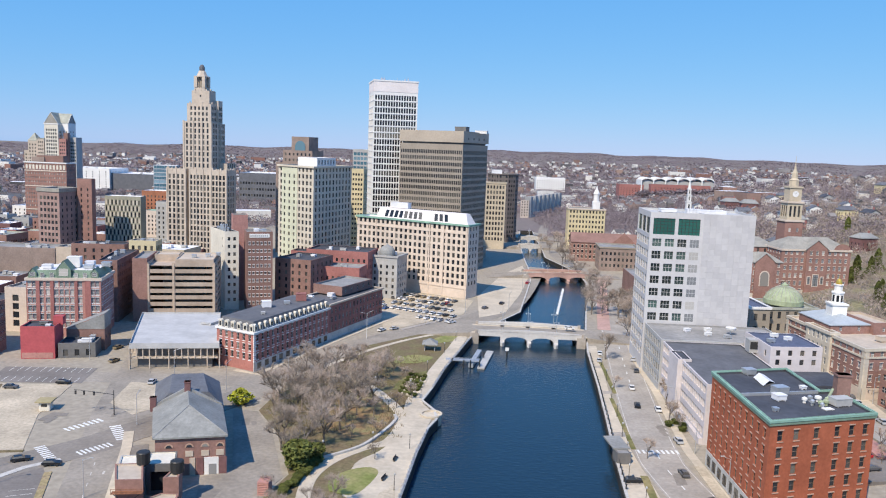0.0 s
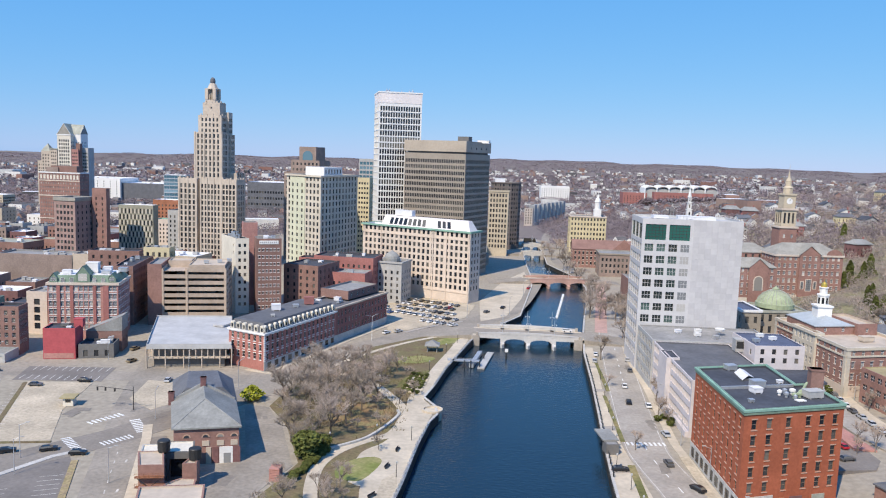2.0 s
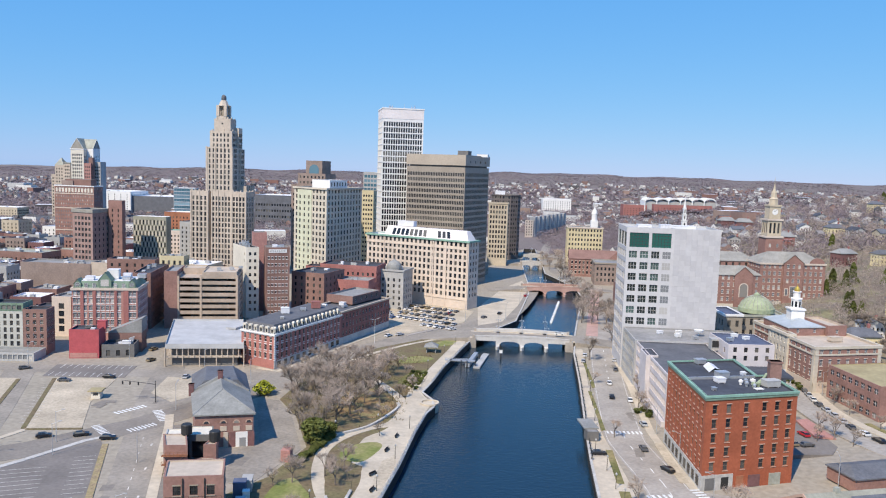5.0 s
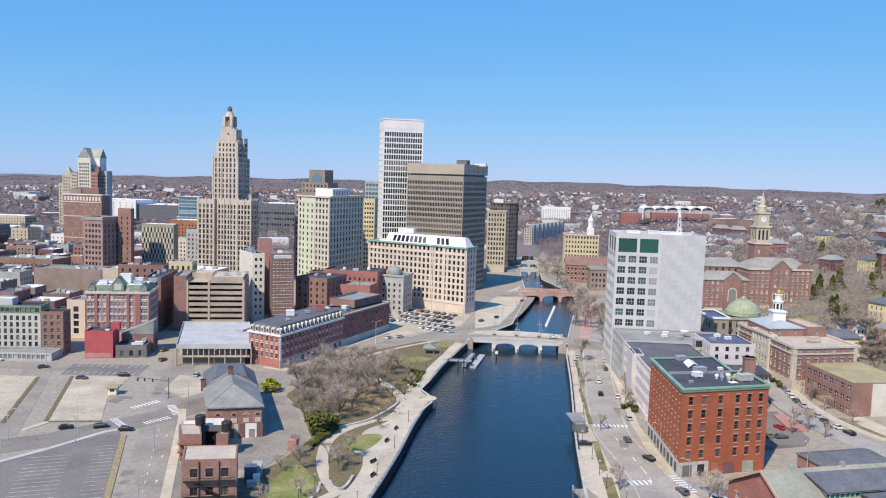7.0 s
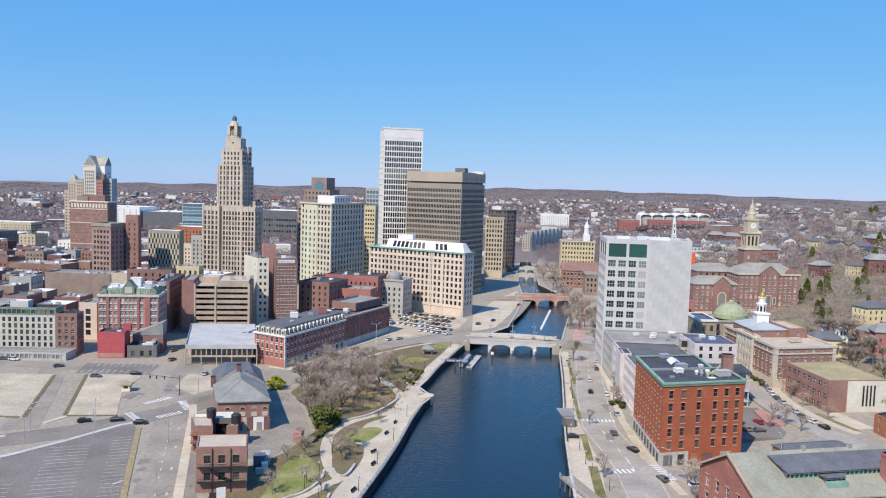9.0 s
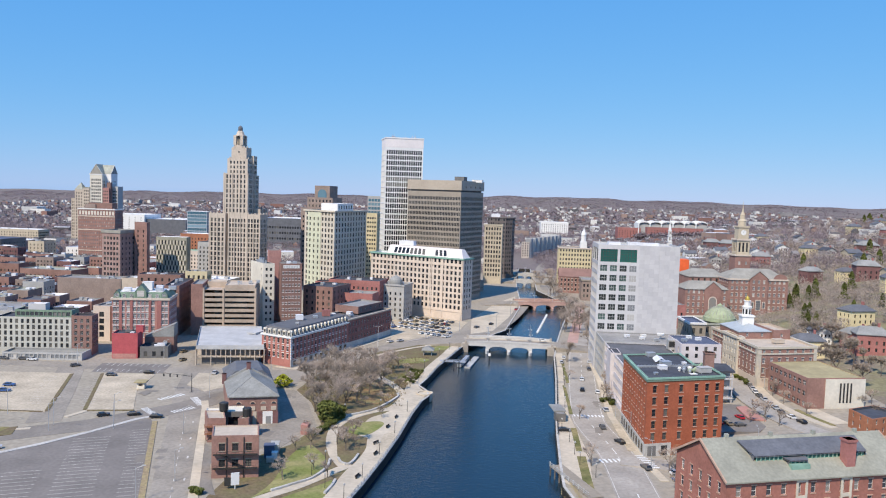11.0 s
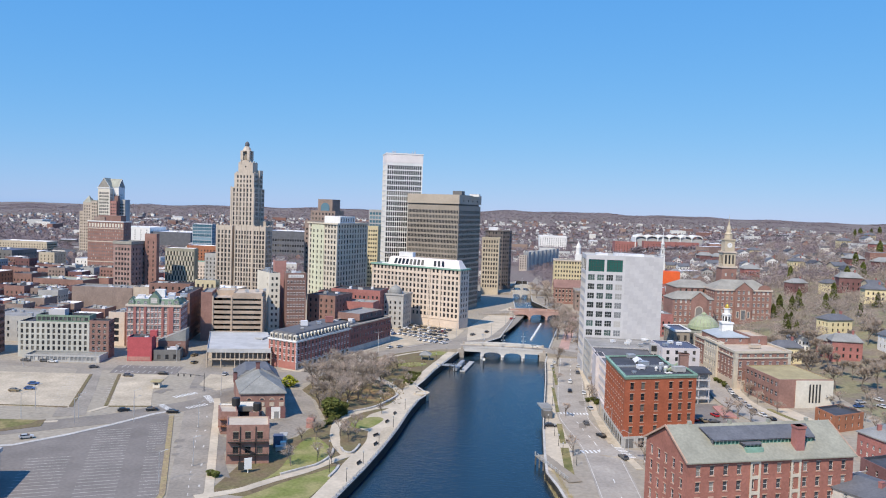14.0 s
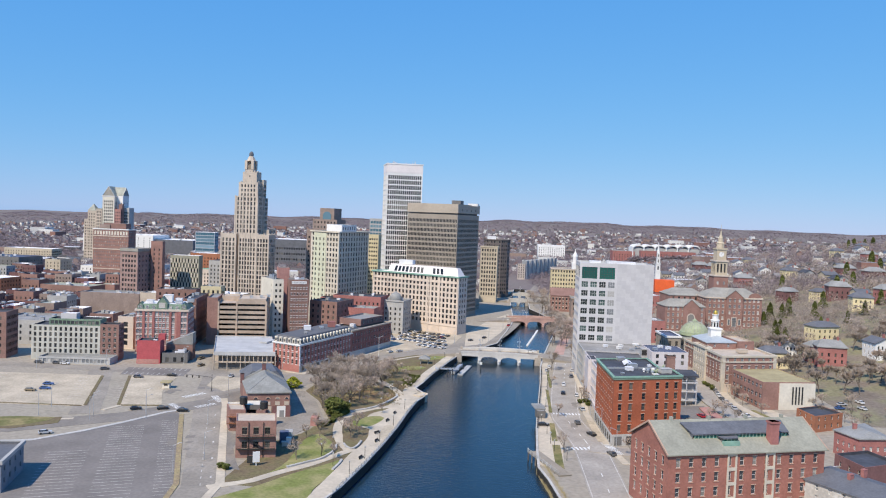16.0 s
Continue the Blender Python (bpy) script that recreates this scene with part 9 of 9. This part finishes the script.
t = thing("asphalt_repairs", "darker asphalt repair patches on streets and lots", "road marks", kind="structure")
rnd = random.Random(61)
for cx, cy, spread, n_, z_ in ((-85, 140, 12, 5, 0.075), (-118, 206, 5, 3, 0.075), (-106, 215, 8, 3, 0.08), (-60, 160, 4, 2, 0.106), (-62, 212, 3, 2, 0.106), (57, 220, 4, 3, 0.056), (55, 186, 3, 2, 0.056), (62, 285, 3, 2, 0.056)):
    for k in range(n_):
        x, y = cx + rnd.uniform(-spread, spread) * 0.6, cy + rnd.uniform(-spread, spread)
        w_, d_ = rnd.uniform(1.2, 3.5), rnd.uniform(2.0, 7.0)
        s = Shape()
        s.face([(*p, z_ + 0.005 * (k + 1)) for p in rect(x, y, w_, d_, rnd.choice((20, 22, 12, -5)))])
        part("repair_patch", s, "asphalt_mid", t)


# ---- quay furniture ----
def railing(pts, label, post=2.4, h=1.1, z=0.5, fat=0.06, mat="dark_metal"):
    t = thing("railing", label, "railing")
    rail = Shape()
    me = None
    run = 0.0
    for a, b in zip(pts, pts[1:]):
        a, b = Vector(a), Vector(b)
        n = max(1, int((b - a).length / post))
        for i in range(n):
            p = a.lerp(b, i / n)
            if me is None:
                s = Shape()
                s.box(-0.14, -0.14, 0, 0.14, 0.14, h)
                s.box(-0.2, -0.2, h, 0.2, 0.2, h + 0.18)
                me = s.mesh("post", mat)
            part("post", me, None, t).location = (p.x, p.y, z)
        for q in (0.5, 1.0):
            rail.tube((*a, z + h * q), (*b, z + h * q), fat, fat, 4)
    part("rail", rail, mat, t)
    return t


railing([(-23, 96), (-18.6, 124), (-15.8, 147), (-13.8, 168), (-12.1, 195), (-10, 213)], "stubby pale stone posts with dark rails along the quay", 2.6, 0.75, mat="granite")
railing([(-11, 252), (-8, 275), (-2.5, 305), (1, 322)], "low pale stone posts with thin rails along the upper quay", 3.4, 0.7, mat="granite")
railing([(40.3, 179), (41.8, 200), (43.8, 224), (46.8, 262), (49.6, 306)], "dark posts and rails on the east quay", 4.0)
railing([(35.2, 147), (39.5, 135), (44, 124)], "pale rail round the boardwalk", 2.4, mat="grey")

t = thing("boardwalk", "weathered grey boardwalk on piles over the bank", "boardwalk")
for i in range(34):
    s = Shape()
    a, b = Vector((35, 147.5)).lerp(Vector((44, 123.5)), i / 34), Vector((35, 147.5)).lerp(Vector((44, 123.5)), (i + 0.9) / 34)
    s.prism([tuple(a), tuple(b), (b.x + 4.2, b.y + 1.6), (a.x + 4.2, a.y + 1.6)], 0.2, 0.42)
    part("plank", s, "stone_brown", t)
for i in range(9):
    a = Vector((35.4, 147)).lerp(Vector((44, 124)), i / 8)
    s = Shape()
    s.tube((a.x, a.y, -4), (a.x, a.y, 0.2), 0.25, 0.22, 7)
    part("mooring_post", s, "bark", t)

t = thing("floating_dock", "grey floating dock with a gangway and piles", "dock")
s = Shape()
s.box(0, 0, -2.4, 2.8, 26, -1.7, 0, Matrix.Translation((4.2, 286, 0)) @ Matrix.Rotation(radians(-9), 4, "Z"))
part("float", s, "grey", t)
s = Shape()
m = Matrix.Translation((0.8, 287, 0)) @ Matrix.Rotation(radians(-9), 4, "Z")
s.box(0, 0, -2.2, 1.8, 22, -0.6, 0, m)
part("ramp", s, "metal", t)
s = Shape()
s.box(-8, 287, 0.1, 5, 289.5, 0.5)
for i in range(9):
    s.box(-8 + i * 1.6, 287, 0.5, -7.85 + i * 1.6, 287.12, 1.5)
s.box(-8, 287, 1.4, 5, 287.1, 1.52)
part("gangway", s, "metal", t)
for x, y in ((-1, 286.8), (1.5, 286.6), (6.8, 300), (5.0, 287)):
    s = Shape()
    s.tube((x, y, -4), (x, y, 0.8), 0.25, 0.22, 8)
    part("mooring_post", s, "dark_metal", t)
t = thing("channel_marker", "dark pile with a pale top standing in the river", "marker", (16.2, 304.4, 0))
s = Shape()
s.tube((0, 0, -4), (0, 0, 0.4), 0.35, 0.3, 8)
part("mooring_post", s, "dark_metal", t)
s = Shape()
s.box(-0.7, -0.1, 0.4, 0.7, 0.1, 1.8)
part("board", s, "white", t)
t = thing("float_boom", "pale boom of floats across the water", "boom")
for i in range(18):
    p = Vector((45.9, 394.1)).lerp(Vector((57.4, 470.6)), i / 18)
    s = Shape()
    s.box(p.x - 0.5, p.y, -2.6, p.x + 0.5, p.y + 3.6, -2.0)
    part("float", s, "white", t)
t = thing("lookout", "curved stone lookout on the quay corner", "lookout")
s = Shape()
s.lathe(-9.8, 225, [(3.2, -4), (3.2, 0.2), (3.4, 0.3), (3.4, 0.8), (2.8, 0.8), (2.8, 0.3)], 16)
part("parapet", s, "concrete", t)
t = thing("gazebo", "small open pavilion with a grey hipped roof", "gazebo")
for dx, dy in ((-2, -2), (2, -2), (2, 2), (-2, 2)):
    s = Shape()
    s.tube((-15 + dx, 302 + dy, 0), (-15 + dx, 302 + dy, 3), 0.15, 0.15, 6)
    part("post", s, "grey", t)
hip_roof(t, rect(-17.6, 299.4, 5.2, 5.2), 3, 1.8, 2.4, "slate_grey")
t = thing("quay_kiosk", "dark glazed kiosk with a flat mauve roof on the quay", "kiosk")
block(t, rect(40.9, 194.5, 3.6, 4, 8), 0.2, 3.2, "grey_dark", {}, roof="roof_grey", parapet=0.1)
s = Shape()
s.prism(rect(40.2, 197, 4.6, 9, 8), 3.2, 3.6, bottom=True)
part("canopy", s, "slate_grey", t)
t = thing("booth", "small attendant's booth with a flat roof", "booth")
block(t, rect(-124.5, 212, 3, 3, 10), 0.1, 2.7, "stone_white", {0: W(1, 1, 1.8, 1.1, 1.1, 3)}, roof="roof_grey", parapet=0.1)
s = Shape()
s.prism(rect(-125.3, 211.2, 4.6, 4.6, 10), 2.7, 3.0, bottom=True)
part("canopy", s, "roof_tan", t)
t = thing("timber_stack", "stack of reddish pallets in the yard", "pallets", (-45, 167.3, 0.1))
for i in range(8):
    s = Shape()
    s.box(-1.3, -1.6, i * 0.42, 1.3, 1.6, i * 0.42 + 0.32)
    part("pallet", s, "brick_pink", t)
for x, y, r in ((-20.6, 130, 75), (-18.4, 150, 75), (-19.8, 160, 60), (-18.4, 178, 75), (-17, 190, 80)):
    t = thing("bench", "dark wooden park bench facing the river", "bench", (x, y, 0.2), group="park benches")
    m = Matrix.Rotation(radians(r), 4, "Z")
    s = Shape()
    s.box(-1.4, -0.3, 0.4, 1.4, 0.3, 0.5, 0, m)
    part("seat", s, "dark_metal", t)
    s = Shape()
    s.box(-1.4, 0.25, 0.5, 1.4, 0.33, 0.95, 0, m)
    part("backrest", s, "dark_metal", t)
    for q in (-1.2, 1.2):
        s = Shape()
        s.box(q - 0.06, -0.25, 0, q + 0.06, 0.25, 0.4, 0, m)
        part("leg", s, "dark_metal", t)
rnd = random.Random(12)
for k in range(26):
    t_ = k / 25
    p = Vector((-41, 166)).lerp(Vector((-36.5, 186)), t_)
    c = copy_thing(ev, Matrix.LocRotScale((p.x + rnd.uniform(-0.8, 0.8), p.y, 0.1), Euler((0, 0, k)), Vector((0.26, 0.26, 0.22))))
    c.name = "hedge_shrub"
    tagged(c, "low dark evergreen shrub in a hedge", "shrub", "hedge shrubs")
for x, y in ((65, 222), (66, 225), (64.5, 228), (130, 262), (129, 266), (128.5, 270), (129, 258), (62, 226), (-62, 113), (-60, 112)):
    c = copy_thing(ev, Matrix.LocRotScale((x, y, ground_z(x, y)), Euler((0, 0, x)), Vector((0.33, 0.33, 0.24))))
    c.name = "shrub"
    tagged(c, "low clipped green shrub beside a building", "shrub", "shrubs")
reeds = Shape()
for _ in range(2600):
    q = rnd.random()
    p = Vector((37.8, 134)).lerp(Vector((45, 84)), q) + Vector((rnd.uniform(-0.6, 2.8), rnd.uniform(-1, 1)))
    z = -2.4 + 2.2 * min(1, max(0, (p.x - (37.8 + 7.2 * q)) / 2.6))
    u = Vector((rnd.gauss(0, 0.35), rnd.gauss(0, 0.35), rnd.uniform(0.7, 1.6)))
    reeds.face([(p.x - 0.07, p.y, z), (p.x + 0.07, p.y, z), tuple(Vector((p.x, p.y, z)) + u)])
tagged(new("reeds", reeds.mesh("reeds", "roof_tan")), "dry tan reeds on the river bank", "reeds", kind="stuff")
under = Shape()
for _ in range(9000):
    x, y = rnd.uniform(-60, -14), rnd.uniform(176, 300)
    if x < -60 + max(0, 222 - y) * 0.45 or x > -12 - abs(y - 240) * 0.02 or (y > 262 and x < -46 + (y - 262) * 0.8) or (y < 205 and x > -36 + (y - 176) * 0.5):
        continue
    if noise.noise((x / 9, y / 9, 5)) < 0.0:
        continue
    u = Vector((rnd.gauss(0, 0.4), rnd.gauss(0, 0.4), rnd.uniform(0.4, 1.3)))
    under.face([(x - 0.08, y, 0.05), (x + 0.08, y, 0.05), (x + u.x, y + u.y, u.z)])
tagged(new("undergrowth", under.mesh("undergrowth", "scrub")), "dry brown undergrowth beneath the park trees", "undergrowth", kind="stuff")


sheet("planting_bed", smooth([(-30, 147), (-31.6, 156), (-30, 166), (-25.6, 163), (-24.6, 155), (-24, 147.8), (-25.6, 140.6), (-28.6, 143), (-30, 147)]), 0.22, "scrub", "brown planting bed with bare shrubs", "planting bed", thick=0.3)
for line in ([(-42, 116.6), (-36.6, 123.0), (-33.2, 127.4), (-31.0, 135.9), (-31.5, 143.1)], [(-29.3, 144.6), (-27.8, 141), (-25.4, 139.6), (-24.2, 143), (-23.8, 148.9)], [(-27.4, 116.8), (-26.6, 122.3), (-26.5, 126.9)]):
    t = thing("seat_wall", "low curved stone seat wall beside the park path", "wall", group="seat walls")
    line = smooth(line, 4)
    for a, b in zip(line, line[1:]):
        s = Shape()
        s.prism(strip([a, tuple(Vector(a).lerp(Vector(b), 0.97))], 0.7), 0.1, 0.7)
        part("wall_stone", s, "granite", t)
sheet("paved_terrace", [(-19.4, 152), (-16.4, 152), (-14.6, 166), (-15.6, 176), (-18.8, 170)], 0.215, "gravel", "sandy paved terrace beside the quay", "terrace", thick=0.3)
sheet("leaf_bed", smooth([(-33, 240), (-27, 236), (-23.5, 228), (-21.8, 221), (-23.5, 212), (-30, 205), (-40, 212), (-44, 226), (-40, 236), (-33, 240)]), 0.15, "leaf_mould", "bed of rust-brown fallen leaves in the park", "planting bed", thick=0.3)
t = thing("seat_wall", "curved low stone seat wall round the park trees", "wall")
arc = smooth([(-36, 188), (-29.3, 194.6), (-25.8, 200), (-22.5, 208.8), (-20.6, 215.6), (-20, 219.9), (-20.8, 222.8)], 4)
for a, b in zip(arc, arc[1:]):
    s = Shape()
    s.prism(strip([a, tuple(Vector(a).lerp(Vector(b), 0.98))], 0.8), 0.1, 0.75)
    part("wall_stone", s, "granite", t)
for row in range(4):
    a, b = Vector((-20.5 + row * 1.7, 243 - row * 0.6)), Vector((-18.5 + row * 1.7, 266 - row * 0.6))
    t = thing("terrace_wall", "low ledge of pale rough boulders on the slope", "wall", group="terrace ledges")
    for k in range(12):
        c = a.lerp(b, (k + rnd.uniform(0.2, 0.8)) / 12)
        r = rnd.uniform(0.35, 0.75)
        s = Shape()
        s.lathe(c.x, c.y, [(r, 0.0), (r * 1.05, r * 0.5), (r * 0.75, r * 0.95), (0.1, r * 1.1)], 7)
        part("boulder", s, "concrete", t)
    for k in range(6):
        c = a.lerp(b, (k + rnd.uniform(0.2, 0.8)) / 6) + Vector((-0.9, 0))
        o = copy_thing(ev, Matrix.LocRotScale((c.x, c.y, 0.1), Euler((0, 0, k)), Vector((0.24, 0.24, 0.17))))
        o.name = "shrub"
        tagged(o, "low green shrub on the terraced slope", "shrub", "shrubs")


# ---- lamps and signals ----
def street_lamp(h, arm, label, mat="metal", double=False):
    t = thing("street_lamp", label, "street lamp", group="street lamps")
    s = Shape()
    s.tube((0, 0, 0), (0, 0, h), 0.13, 0.07, 6)
    part("pole", s, mat, t)
    for d in ((1, -1) if double else (1,)):
        s = Shape()
        s.tube((0, 0, h - 0.2), (d * arm, 0, h + 0.5), 0.06, 0.05, 5)
        part("arm", s, mat, t)
        s = Shape()
        s.box(d * arm - 0.45, -0.16, h + 0.42, d * arm + 0.45, 0.16, h + 0.6)
        part("lamp_head", s, "grey", t)
    return t


tall = street_lamp(11, 2.6, "tall pale street lamp with twin curved arms", "white", True)
tall.matrix_basis = pose(-42.6, 315, 0.2, 0, 0, 45)
single = street_lamp(9, 2.0, "grey street lamp with one arm")
single.matrix_basis = pose(-136.9, 266, 0.1, 0, 0, 0)
for x, y, a in ((-113.4, 171.8, 20), (-108.8, 162, 20), (-128, 156.6, 10), (-130, 163, 10), (-92, 205, 90), (-78, 240, 60), (-100, 252, 0), (-170, 250, 0), (-200, 240, 0), (-150, 160, 0), (-84, 160, 0), (-70, 120, 0),
                (65, 180, 180), (64, 205, 180), (66, 235, 180), (68, 270, 180), (72, 310, 180), (66, 150, 180), (-20, 345, 40), (-2, 372, 40), (-60, 250, 60), (-152, 172, 20), (-74, 105, 20), (134, 250, 10), (140, 225, 10), (124, 300, 10), (103, 166, 90), (20, 385, 60), (30, 440, 70)):
    copy_thing(single, pose(x, y, ground_z(x, y) + 0.1, 0, 0, a))
low = thing("park_lamp", "short dark park lamp with a globe", "lamp", group="park lamps")
s = Shape()
s.tube((0, 0, 0), (0, 0, 3.6), 0.1, 0.06, 6)
part("pole", s, "dark_metal", low)
s = Shape()
s.lathe(0, 0, [(0.08, 3.6), (0.28, 3.85), (0.28, 4.1), (0.05, 4.4)], 10)
part("globe", s, "grey", low)
low.matrix_basis = pose(43.9, 159.5, 0.2)
for x, y in ((44.5, 150), (42.1, 185), (43.5, 172), (44.5, 200), (46, 215), (47.5, 232), (49, 250), (50.5, 270), (52, 290), (48, 140), (-21.6, 114), (-19.4, 130), (-17.4, 150), (-15.4, 172), (-14, 198), (-34, 130), (-32, 139), (-28.2, 121), (-36, 190), (-24, 198), (-23, 226), (-30, 248), (-18, 246), (-14, 270), (-9, 298), (-5, 318)):
    copy_thing(low, pose(x, y, 0.2))
sig = thing("traffic_signal", "traffic signal mast with lights hung from a long arm", "traffic light")
sig.matrix_basis = pose(-101.9, 211.9, 0.1, 0, 0, 178)
s = Shape()
s.tube((0, 0, 0), (0, 0, 7.5), 0.16, 0.1, 7)
part("mast", s, "dark_metal", sig)
s = Shape()
s.tube((0, 0, 6.2), (12, 0, 7.0), 0.1, 0.06, 6)
part("arm", s, "dark_metal", sig)
for x in (6, 9, 11.6):
    s = Shape()
    s.box(x - 0.2, -0.2, 5.6, x + 0.2, 0.2, 6.7)
    part("signal_head", s, "dark_metal", sig)
